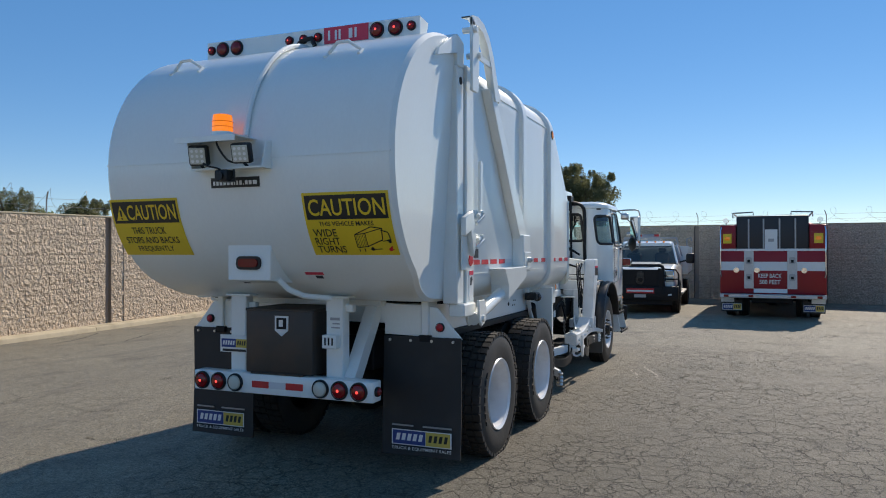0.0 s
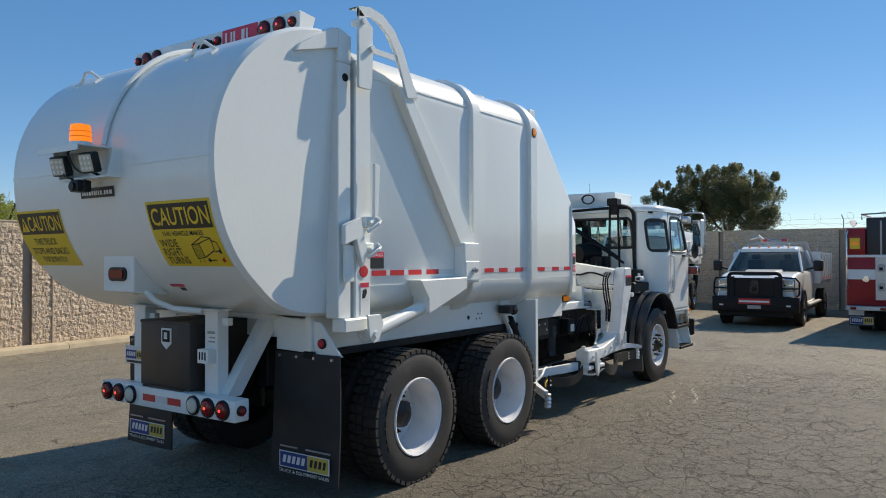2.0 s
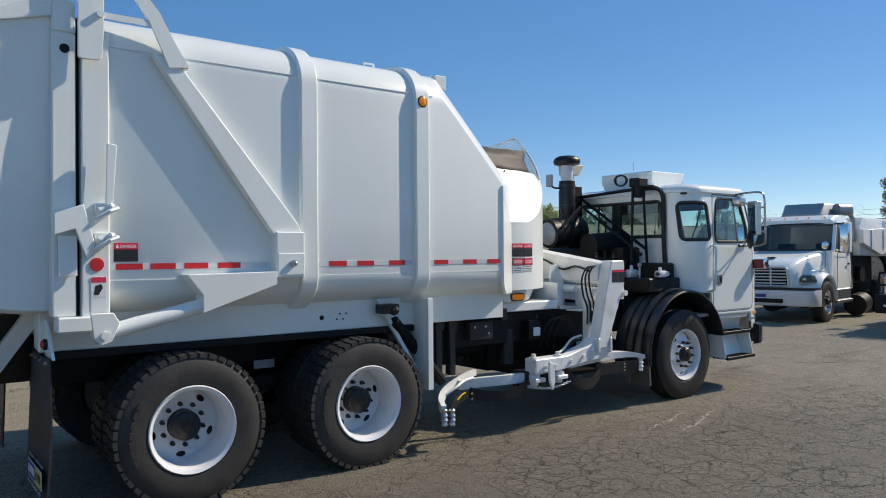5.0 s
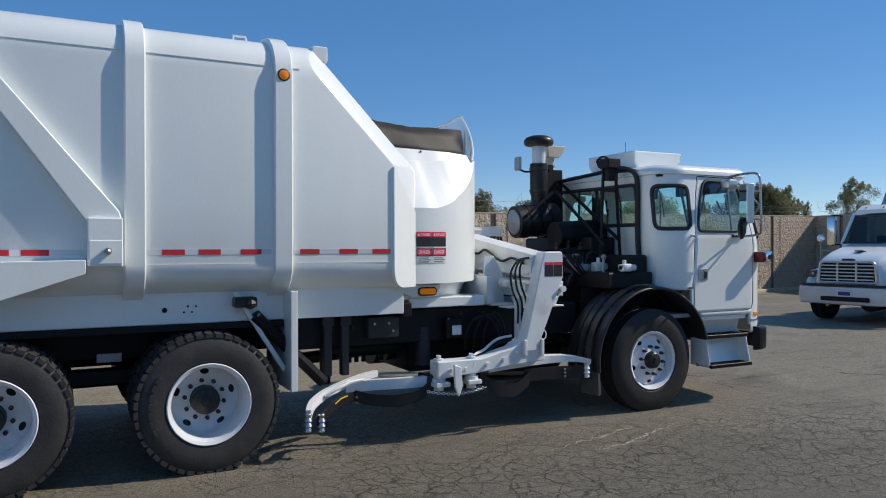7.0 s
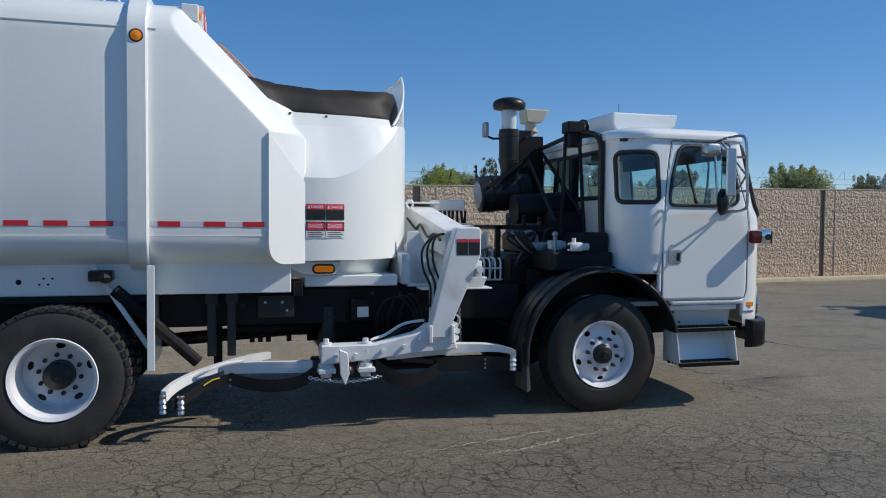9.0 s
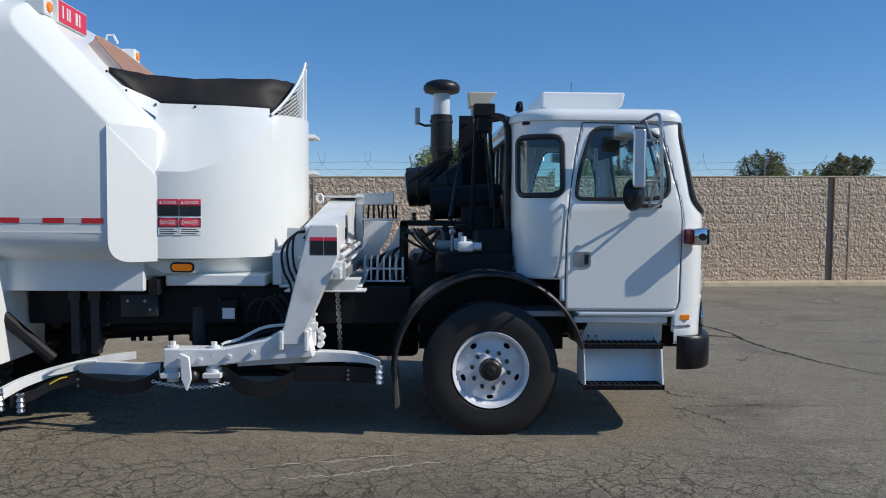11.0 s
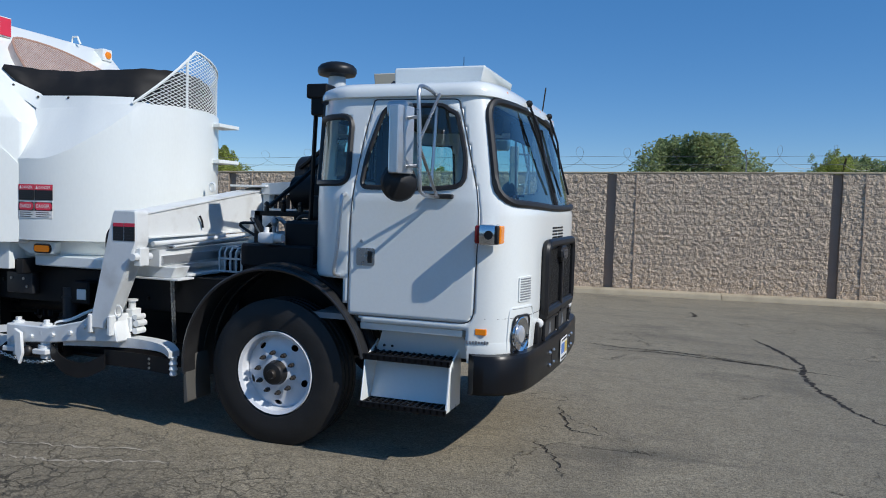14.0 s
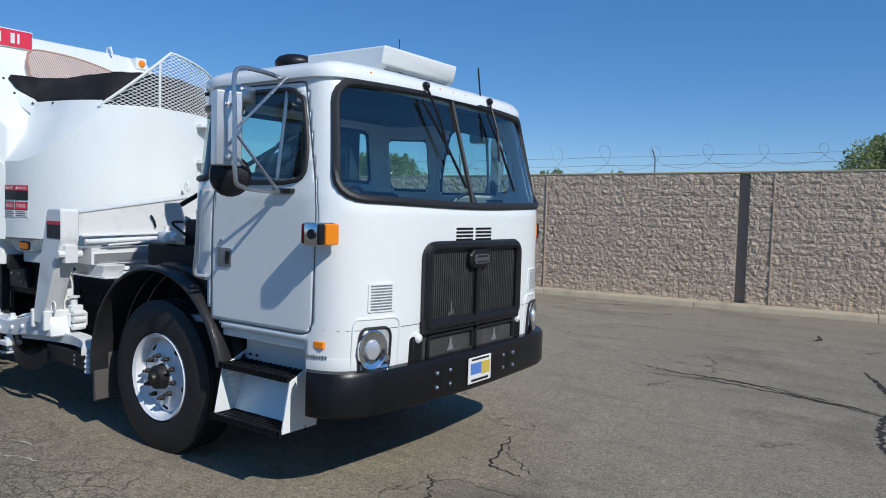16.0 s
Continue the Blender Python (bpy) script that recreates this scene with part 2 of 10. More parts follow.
WINGBLACK = material("satin_black_wing_plastic", (0.022, 0.022, 0.023), 0.36, spread=0.3, scale=6, bump=0.05, bump_scale=90, dirt=(0.07, 0.065, 0.06), dirt_amount=0.4, dirt_scale=4, spec=0.55)
GREASE = material("greasy_dark_metal", (0.025, 0.024, 0.023), 0.4, 0.3, spread=0.4, scale=14, bump=0.2, bump_scale=50, dirt=(0.14, 0.11, 0.08), dirt_amount=0.5, dirt_scale=12)
CHROME = material("chrome", (0.75, 0.76, 0.78), 0.14, 1.0, spread=0.05, scale=10)
BRIGHT = material("brushed_steel", (0.55, 0.56, 0.57), 0.32, 1.0, spread=0.12, scale=12)
TUBESTEEL = material("dull_stainless_tube", (0.46, 0.47, 0.48), 0.28, 0.85, spread=0.1, scale=12)
PALESTEEL = material("pale_stainless_steel", (0.64, 0.65, 0.66), 0.36, 0.75, spread=0.06, scale=12)
DARKBADGE = material("dull_grey_badge", (0.12, 0.12, 0.125), 0.45, 0.4)
GALV = material("grey_metal", (0.36, 0.37, 0.38), 0.45, 0.6, spread=0.15, scale=8)
YELLOW = material("yellow_sign_film", (0.80, 0.55, 0.03), 0.45, spread=0.04, scale=6)
SIGNBLACK = material("black_sign_film", (0.018, 0.017, 0.016), 0.45, spread=0.1)
SIGNRED = material("red_sign_film", (0.74, 0.04, 0.08), 0.4, spread=0.06, scale=8)
SIGNWHITE = material("white_sign_film", (0.78, 0.78, 0.76), 0.45, spread=0.05, scale=8)
SIGNBLUE = material("dark_blue_sign_film", (0.03, 0.055, 0.22), 0.45, spread=0.05)
SIGNGOLD = material("gold_sign_film", (0.62, 0.46, 0.09), 0.45, spread=0.05)
REDTAPE = material("red_reflective_tape", (0.62, 0.025, 0.03), 0.35, spread=0.08, scale=20)
SILVERTAPE = material("silver_reflective_tape", (0.66, 0.67, 0.68), 0.4, spread=0.06, scale=30)
REDLENS = lamp_lens("red_lens", (0.16, 0.006, 0.008), 0.03)
REDLIT = lamp_lens("lit_red_lens", (0.15, 0.005, 0.007), 0.06)
REDCORE = lamp_lens("lit_red_core", (0.9, 0.06, 0.05), 1.2)
LAMPBOWL = material("bright_lamp_bowl", (0.78, 0.80, 0.82), 0.3, 0.55, spread=0.4, scale=16, bump=0.2, bump_scale=22)
HEADLENS = material("clear_headlamp_glass", (0.78, 0.80, 0.82), 0.10, 0.6, spread=0.15, scale=30, bump=0.3, bump_scale=60)
AMBERLENS = lamp_lens("amber_lens", (0.75, 0.22, 0.01), 0.18)
BEACON = lamp_lens("lit_amber_beacon", (1.0, 0.24, 0.01), 0.6)
CLEARLENS = lamp_lens("clear_lens", (0.60, 0.60, 0.52), 0.0)
GLASS = glass("tinted_green_glass", (0.70, 0.90, 0.87), 0.7, 0.13)
GLASSFRONT = glass("windscreen_glass", (0.76, 0.93, 0.93), 0.9, 0.13)
DARKGLASS = glass("dark_glass", (0.25, 0.29, 0.30), 0.8)
INTERIOR = material("grey_cab_trim", (0.34, 0.35, 0.36), 0.7, spread=0.1)
SEATCLOTH = material("dark_seat_cloth", (0.03, 0.032, 0.038), 0.85, spread=0.2, scale=15)
COPPERMESH = material("rusty_brown_mesh", (0.44, 0.27, 0.20), 0.6, spread=0.15, scale=6)
PALEMESH = material("pale_copper_mesh", (0.60, 0.53, 0.49), 0.6, spread=0.15, scale=6)
REDPAINT = material("fire_engine_red_paint", (0.32, 0.012, 0.018), 0.35, spread=0.05, coat=0.15, spec=0.3)
DARKTANK = material("dark_grey_tank", (0.025, 0.026, 0.03), 0.5, spread=0.2)
TREAD = material("aluminium_tread_plate", (0.5, 0.51, 0.52), 0.4, 0.7, spread=0.12, scale=15, bump=0.2, bump_scale=70)
CREAM = material("cream_painted_metal", (0.62, 0.54, 0.40), 0.4, spread=0.06)
BLOCK = material("split_face_block", (0.57, 0.455, 0.34), 0.9, spread=0.22, scale=5.0, grain=27, grain_amount=0.52, bump=1.0, bump_scale=14, bump_size=0.075, world=True, random_tone=0.05, spec=0.2)
# smooth block for the wall recesses, its colour darkened for the shade in them
BLOCKRECESS = material("smooth_block", (0.36, 0.29, 0.235), 0.9, world=True, spread=0.1, scale=3, grain=120, grain_amount=0.1, bump=0.3, bump_scale=120, random_tone=0.08, spec=0.2)
MORTAR = material("mortar", (0.26, 0.21, 0.165), 0.95, spread=0.1, grain=150, grain_amount=0.12, spec=0.2)
JOINT = material("sealed_pale_joint", (0.52, 0.40, 0.30), 0.9, spread=0.1)
KERB = material("pale_concrete_kerb", (0.50, 0.425, 0.30), 0.9, spread=0.12, scale=2.5, grain=90, grain_amount=0.12, bump=0.25, bump_scale=60, dirt=(0.2, 0.165, 0.11), dirt_amount=0.6, dirt_scale=2.5, spec=0.2)
WIRE = material("galvanised_wire", (0.24, 0.245, 0.25), 0.5, 0.4, spread=0.1)
BARK = material("bark", (0.10, 0.075, 0.055), 0.95, spread=0.25, scale=6, bump=0.6, bump_scale=20, spec=0.2)


def leaf_material(name, colour):
    m = material(name, colour, 0.6, spread=0.25, scale=0.5, grain=3.0, grain_amount=0.3, spec=0.3)
    n, l = m.node_tree.nodes, m.node_tree.links
    b = n["Principled BSDF"]
    src = b.inputs["Base Color"].links[0].from_socket
    g, hs, rng = n.new("ShaderNodeNewGeometry"), n.new("ShaderNodeHueSaturation"), n.new("ShaderNodeMapRange")
    rng.inputs["To Min"].default_value, rng.inputs["To Max"].default_value = 0.65, 1.4
    l.new(g.outputs["Random Per Island"], rng.inputs["Value"])
    l.new(rng.outputs[0], hs.inputs["Value"])
    l.new(src, hs.inputs["Color"])
    l.new(hs.outputs[0], b.inputs["Base Color"])
    tr, mx = n.new("ShaderNodeBsdfTranslucent"), n.new("ShaderNodeMixShader")
    mx.inputs[0].default_value = 0.55
    l.new(hs.outputs[0], tr.inputs["Color"])
    l.new(b.outputs[0], mx.inputs[1]), l.new(tr.outputs[0], mx.inputs[2])
    l.new(mx.outputs[0], n["Material Output"].inputs["Surface"])
    return m


LEAF_DARK = leaf_material("dark_green_leaves", (0.185, 0.19, 0.095))
LEAF_MID = leaf_material("mid_green_leaves", (0.33, 0.38, 0.17))
LEAF_YELLOW = leaf_material("yellow_green_leaves", (0.36, 0.40, 0.10))


def asphalt():
    m = material("worn_asphalt", (0.325, 0.281, 0.202), 0.72, spread=0.18, scale=0.35, grain=110, grain_amount=0.4, spec=0.38)
    n, l = m.node_tree.nodes, m.node_tree.links
    b = n["Principled BSDF"]
    b.inputs["Diffuse Roughness"].default_value = 0.5
    src = b.inputs["Base Color"].links[0].from_socket
    co = n.new("ShaderNodeTexCoord")

    def noise_tex(sc, detail=6.0, rough=0.55):
        t = n.new("ShaderNodeTexNoise")
        t.inputs["Scale"].default_value, t.inputs["Detail"].default_value, t.inputs["Roughness"].default_value = sc, detail, rough
        l.new(co.outputs["Object"], t.inputs["Vector"])
        return t

    def ramp(value, a, c, lo, hi):
        r = n.new("ShaderNodeMapRange")
        r.inputs["From Min"].default_value, r.inputs["From Max"].default_value = a, c
        r.inputs["To Min"].default_value, r.inputs["To Max"].default_value = lo, hi
        l.new(value, r.inputs["Value"])
        return r.outputs[0]

    def maths(op, a, c):
        q = n.new("ShaderNodeMath")
        q.operation = op
        for s, v in zip(q.inputs, (a, c)):
            if isinstance(v, (int, float)):
                s.default_value = v
            else:
                l.new(v, s)
        return q.outputs[0]

    def cracks(sc, width, warp):
        w = n.new("ShaderNodeVectorMath")
        w.operation = "MULTIPLY_ADD"
        w.inputs[1].default_value = (warp, warp, warp)
        l.new(noise_tex(sc * 3.0, 9.0, 0.65).outputs["Color"], w.inputs[0])
        l.new(co.outputs["Object"], w.inputs[2])
        v = n.new("ShaderNodeTexVoronoi")
        v.feature = "DISTANCE_TO_EDGE"
        v.inputs["Scale"].default_value = sc
        l.new(w.outputs[0], v.inputs["Vector"])
        return ramp(v.outputs["Distance"], 0.0, width, 1.0, 0.0)

    sep = n.new("ShaderNodeSeparateXYZ")
    l.new(co.outputs["Object"], sep.inputs[0])
    region = maths("MULTIPLY", ramp(noise_tex(0.3, 4.0).outputs["Fac"], 0.33, 0.50, 0.15, 1.0), maths("MAXIMUM", ramp(sep.outputs["X"], -3.2, -1.6, 1.0, 0.12), maths("MULTIPLY", ramp(sep.outputs["Y"], -2.5, -1.1, 1.0, 0.12), ramp(sep.outputs["X"], 0.5, 3.0, 1.0, 0.2))))
    region = maths("MULTIPLY", region, ramp(maths("ADD", sep.outputs["Y"], maths("MULTIPLY", noise_tex(0.4, 3.0).outputs["Fac"], 2.0)), 0.8, 2.4, 1.0, 0.25))
    patchy = ramp(noise_tex(1.1, 5.0).outputs["Fac"], 0.40, 0.56, 0.45, 1.0)
    small = maths("MULTIPLY", maths("MULTIPLY", maths("MAXIMUM", cracks(3.0, 0.020, 0.16), maths("MULTIPLY", cracks(6.4, 0.034, 0.07), 0.7)), region), patchy)
    large = maths("MULTIPLY", cracks(0.8, 0.007, 0.8), ramp(noise_tex(0.7, 3.0).outputs["Fac"], 0.54, 0.6, 0.0, 0.8))
    crack = maths("MAXIMUM", small, large)
    pale = ramp(noise_tex(0.55, 9.0, 0.7).outputs["Fac"], 0.50, 0.72, 0.0, 0.65)
    oil = ramp(noise_tex(0.6, 6.0, 0.65).outputs["Fac"], 0.54, 0.72, 0.0, 0.6)
    speck = ramp(noise_tex(55, 3.0, 0.9).outputs["Fac"], 0.53, 0.66, 0.0, 0.85)
    pits = ramp(noise_tex(42, 3.0, 0.9).outputs["Fac"], 0.53, 0.66, 0.0, 0.85)

    def mixin(fac, a, colour):
        x = n.new("ShaderNodeMix")
        x.data_type = "RGBA"
        l.new(fac, x.inputs["Factor"]), l.new(a, x.inputs["A"])
        x.inputs["B"].default_value = (*colour, 1)
        return x.outputs["Result"]
    wob = maths("MULTIPLY", maths("SUBTRACT", noise_tex(0.25, 4.0).outputs["Fac"], 0.5), 5.0)
    # strength of the older asphalt, raised towards the tail to deepen the truck's shade
    tail_shade = ramp(sep.outputs["X"], -6.0, -2.5, 0.62, 0.5)
    older = maths("MULTIPLY", ramp(maths("ADD", sep.outputs["Y"], wob), -2.2, 0.6, 1.0, 0.0), ramp(maths("ADD", sep.outputs["X"], wob), 0.0, 3.5, 1.0, 0.0))
    mott = ramp(noise_tex(9.0, 5.0, 0.75).outputs["Fac"], 0.35, 0.65, 0.0, 0.5)
    worn = ramp(region, 0.0, 0.8, 0.6, 1.0)
    clods = ramp(noise_tex(24.0, 4.0, 0.8).outputs["Fac"], 0.50, 0.64, 0.0, 0.55)
    long_co = n.new("ShaderNodeMapping")
    long_co.inputs["Rotation"].default_value = (0, 0, 0.35)
    long_co.inputs["Scale"].default_value = (0.55, 2.6, 1.0)
    l.new(co.outputs["Object"], long_co.inputs["Vector"])
    smear_tex = noise_tex(0.9, 7.0, 0.7)
    l.new(long_co.outputs[0], smear_tex.inputs["Vector"])
    smear = ramp(smear_tex.outputs["Fac"], 0.52, 0.68, 0.0, 0.55)
    drip = n.new("ShaderNodeTexVoronoi")
    drip.inputs["Scale"].default_value = 2.3
    l.new(long_co.outputs[0], drip.inputs["Vector"])
    pick = n.new("ShaderNodeSeparateColor")
    l.new(drip.outputs["Color"], pick.inputs[0])
    spots = maths("MULTIPLY", ramp(maths("ADD", drip.outputs["Distance"], maths("MULTIPLY", noise_tex(16.0, 4.0, 0.7).outputs["Fac"], 0.10)), 0.09, 0.12, 0.75, 0.0), ramp(pick.outputs[0], 0.62, 0.66, 0.0, 1.0))
    speck, pits = maths("MULTIPLY", speck, worn), maths("MULTIPLY", pits, worn)
    src = mixin(mott, src, (0.185, 0.155, 0.098))
    out = mixin(pale, src, (0.39, 0.338, 0.235))
    out = mixin(speck, out, (0.38, 0.335, 0.25))
    out = mixin(pits, out, (0.055, 0.048, 0.040))
    stones = n.new("ShaderNodeTexVoronoi")
    stones.inputs["Scale"].default_value = 85
    l.new(co.outputs["Object"], stones.inputs["Vector"])
    grit = n.new("ShaderNodeSeparateColor")
    l.new(stones.outputs["Color"], grit.inputs[0])
    tone = n.new("ShaderNodeMix")
    tone.data_type, tone.blend_type = "RGBA", "MULTIPLY"
    tone.inputs["Factor"].default_value = 1.0
    grey = n.new("ShaderNodeCombineColor")
    level = maths("ADD", 1.0, maths("MULTIPLY", maths("MULTIPLY", maths("SUBTRACT", grit.outputs[0], 0.5), 0.9), worn))
    for sock in grey.inputs[:3]:
        l.new(level, sock)
    l.new(out, tone.inputs["A"]), l.new(grey.outputs[0], tone.inputs["B"])
    out = tone.outputs["Result"]
    out = mixin(maths("MULTIPLY", clods, worn), out, (0.11, 0.096, 0.072))
    out = mixin(smear, out, (0.135, 0.118, 0.092))
    out = mixin(oil, out, (0.10, 0.088, 0.068))
    out = mixin(spots, out, (0.06, 0.052, 0.042))
    # older dark asphalt, with some of the shade round the tail painted in
    out = mixin(maths("MULTIPLY", older, tail_shade), out, (0.085, 0.074, 0.054))
    out = mixin(maths("MULTIPLY", crack, 0.82), out, (0.022, 0.020, 0.018))
    l.new(out, b.inputs["Base Color"])
    bp = n.new("ShaderNodeBump")
    bp.inputs["Strength"].default_value, bp.inputs["Distance"].default_value = 0.8, 0.016
    h = maths("SUBTRACT", maths("ADD", noise_tex(45, 4.0, 0.75).outputs["Fac"], maths("MULTIPLY", noise_tex(2.0, 4.0).outputs["Fac"], 1.5)), maths("MULTIPLY", crack, 1.5))
    l.new(h, bp.inputs["Height"])
    l.new(bp.outputs[0], b.inputs["Normal"])
    return m


ASPHALT = asphalt()
# ---- ground, walls ----
R3 = 1500.0
ground = part("ground", Shape().grid(lambda u, v: (u, v, 0), [-R3, -60, -20, 0, 20, 60, R3], [-R3, -60, -20, 0, 20, 60, R3]), ASPHALT, smooth=0)
tagged(ground, "worn grey asphalt yard with cracks and pale patches", "asphalt", kind="structure")

rng = random.Random(11)


def block_mesh(w, h, rough):
    """A block whose front (towards -y) is split rough; origin at its front lower left corner."""
    s = Shape()
    nx, nz = 6, 4
    dep = [[-rng.uniform(-0.004, 0.4 * rough) if i in (0, nx) or j in (0, nz) else -rng.uniform(-0.006, rough) for j in range(nz + 1)] for i in range(nx + 1)]
    jx = [[0 if i in (0, nx) else rng.uniform(-0.02, 0.02) for j in range(nz + 1)] for i in range(nx + 1)]
    jz = [[0 if j in (0, nz) else rng.uniform(-0.014, 0.014) for j in range(nz + 1)] for i in range(nx + 1)]
    g = 0.0025
    pt = lambda i, j: (g + (w - 2 * g) * i / nx + jx[i][j], dep[i][j], g + (h - 2 * g) * j / nz + jz[i][j])
    s.grid(pt, list(range(nx + 1)), list(range(nz + 1)))
    rim = [pt(i, 0) for i in range(nx)] + [pt(nx, j) for j in range(nz)] + [pt(i, nz) for i in range(nx, 0, -1)] + [pt(0, j) for j in range(nz, 0, -1)]
    k = len(rim)
    s.add(rim + [(x, 0.08, z) for x, y, z in rim], [(i, i + k, (i + 1) % k + k, (i + 1) % k) for i in range(k)])
    return s


BW, BH = 0.405, 0.203
VARIANTS = [block_mesh(BW, BH, 0.022) for k in range(14)]


def block_wall(name, start, heading, length, h0, h1, label, first, last, base, pilasters, pilaster_w=0.41):
    """A wall of split-face blocks. start: its foot, heading: degrees, h0 and h1: its height at both ends."""
    m = pose(start[0], start[1], 0, 0, 0, heading)
    wall = thing(name, label, "wall", m, kind="structure")
    rows = int((h0 + h1) / 2 / BH)
    grooves = [(p - 0.19, p) for p in pilasters]
    ends = [0.0] + [q for g in grooves for q in g] + [length]
    hz_ = lambda x: h0 + (h1 - h0) * x / length
    core = Shape()
    for xa, xb in zip(ends[::2], ends[1::2]):
        core.prism([(xa, -0.02), (xb, -0.02), (xb, hz_(xb) - 0.02), (xa, hz_(xa) - 0.02)], "y", 0.004, 0.2)
    part("mortar_core", core, MORTAR, wall, "grey mortar joints")
    # smooth recesses beside the pilasters, their shade painted in as a darker block colour
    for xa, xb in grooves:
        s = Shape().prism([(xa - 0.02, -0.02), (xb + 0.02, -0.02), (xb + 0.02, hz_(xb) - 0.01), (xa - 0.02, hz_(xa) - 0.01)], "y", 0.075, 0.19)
        part("recess", s, BLOCKRECESS, wall, "smooth recess with its shade put into the colour")
    cap = Shape()
    cap.prism([(0, h0), (length, h1), (length, h1 + 0.035), (0, h0 + 0.035)], "y", -0.015, 0.215, 0.006)
    part("coping", cap, KERB, wall, "thin pale mortar coping")
    objs, count = None, 0
    rest = Shape()
    meshes = {}
    stops = ends
    for j in range(rows):
        for pa, pb in zip(stops[::2], stops[1::2]):
            x = pa
            first_w = BW / 2 if j % 2 else BW
            while x < pb - 0.02:
                w = min(first_w, pb - x)
                if pb - x - w < 0.1:
                    w = pb - x
                first_w = BW
                k = rng.randrange(len(VARIANTS))
                f = (h0 + (h1 - h0) * (x + w / 2) / length) / (rows * BH)
                put = pose(x, 0, j * BH * f) @ Matrix.Diagonal((w / BW, 1, f, 1))
                if first <= x <= last and count < 300:
                    if k not in meshes:
                        meshes[k] = part("block", VARIANTS[k], BLOCK, wall, m=put, smooth=20)
                    else:
                        again(meshes[k], put)
                    count += 1
                else:
                    rest.add(VARIANTS[k].v, VARIANTS[k].f, put)
                x += w
    r = part("blocks", rest, BLOCK, wall, "split-face concrete blocks", smooth=20)
    r["kind"] = "stuff"
    for p in pilasters:
        s = Shape().box(p + pilaster_w + 0.002, p + pilaster_w + 0.02, -0.022, 0.02, 0, h0 + (h1 - h0) * p / length)
        part("control_joint", s, JOINT, wall, "pale sealed control joint")
    return wall, m


NX, NSLOPE = -24.0, 0.105
NH = math.degrees(math.atan(NSLOPE))


def north_y(x):
    return 10.38 + NSLOPE * x


NLEN = (21.6 - NX) / math.cos(radians(NH))
NPIL = [(x - NX) / math.cos(radians(NH)) for x in (-21.0, -16.6, -12.2, -7.75, -3.32, 1.12, 5.52, 9.92, 14.3, 18.7)]
wall_north, M_NORTH = block_wall("wall_north", (NX, north_y(NX)), NH, NLEN, 2.17, 2.88, "brown split-face concrete block wall with shallow pilasters", 19.5, 29.5, 0.0, NPIL)
EX, EY = 21.55, north_y(21.6)
ED = Vector((13.6 - EX, -17.0 - EY))
EH = math.degrees(math.atan2(ED.y, ED.x))
wall_east, M_EAST = block_wall("wall_east", (EX, EY), EH, ED.length, 2.88, 2.62, "brown block wall in the shade behind parked trucks", -2, -1, 0.0, [4.4 * k + 1.5 for k in range(7)])
far = Shape().box(-40, 13.6, -24.2, -24.0, 0, 2.6, 0.01).box(-40.2, -40, -24, 4.0, 0, 2.6, 0.01)
tagged(part("wall_south", far, BLOCK), "plain brown block wall closing the yard", "wall", kind="structure")

# kerb along the north wall, in cast lengths
kerb = thing("kerb", "pale concrete kerb at the foot of the block wall", "kerb", M_NORTH, kind="structure")
KL = 3.05
kb = Shape().prism(rounded([(-0.36, 0.0), (-0.33, 0.10), (0.03, 0.11), (0.03, 0.0)], [0, 0.03, 0, 0], 3), "x", 0.006, KL - 0.006)
first_kerb = None
for i in range(int(NLEN / KL)):
    if first_kerb is None:
        first_kerb = part("kerb_length", kb, KERB, kerb)
    else:
        again(first_kerb, pose(i * KL, 0, 0))


def razor_wire(name, m, length, h0, h1, seed):
    """Posts, two strands and a stretched coil on top of a wall."""
    w = thing(name, "stretched razor wire coil on thin steel posts on the block wall", "razor wire", m)
    r = random.Random(seed)
    hz = lambda x: h0 + (h1 - h0) * x / length + 0.03
    s = Shape()
    n = int(length / 1.05)
    pts = []
    for i in range(n * 16 + 1):
        a = 2 * math.pi * i / 16
        x = 1.05 * i / 16 + 0.14 * math.sin(i / 41)
        rad = 0.23 + 0.035 * math.sin(i / 23) + 0.02 * math.sin(i / 7.3)
        if 0 < x < length:
            pts.append((x + 0.28 * math.cos(a), 0.10 + 0.8 * rad * math.cos(a + 0.6), hz(x) + 0.30 + rad * math.sin(a)))
    s.tube(pts, 0.0032, 4)
    part("coil", s, WIRE, w, "loose coil of razor wire")
    for z in (0.16, 0.33):
        s = Shape().tube([(x, 0.10, hz(x) + z - 0.02 * math.sin(x * 1.4) ** 2) for x in np.linspace(0, length, int(length / 0.7))], 0.0035, 4)
        part("strand", s, WIRE, w)
    x = 1.4
    while x < length:
        s = Shape().tube([(x, 0.1, hz(x) - 0.1), (x, 0.1, hz(x) + 0.28), (x + r.uniform(-0.05, 0.05), 0.02, hz(x) + 0.45)], 0.016, 5)
        part("post", s, GALV, w)
        x += 4.41
    return w


razor_wire("razor_wire", M_NORTH, NLEN, 2.18, 2.89, 3)
razor_wire("razor_wire", M_EAST, ED.length, 2.89, 2.63, 4)

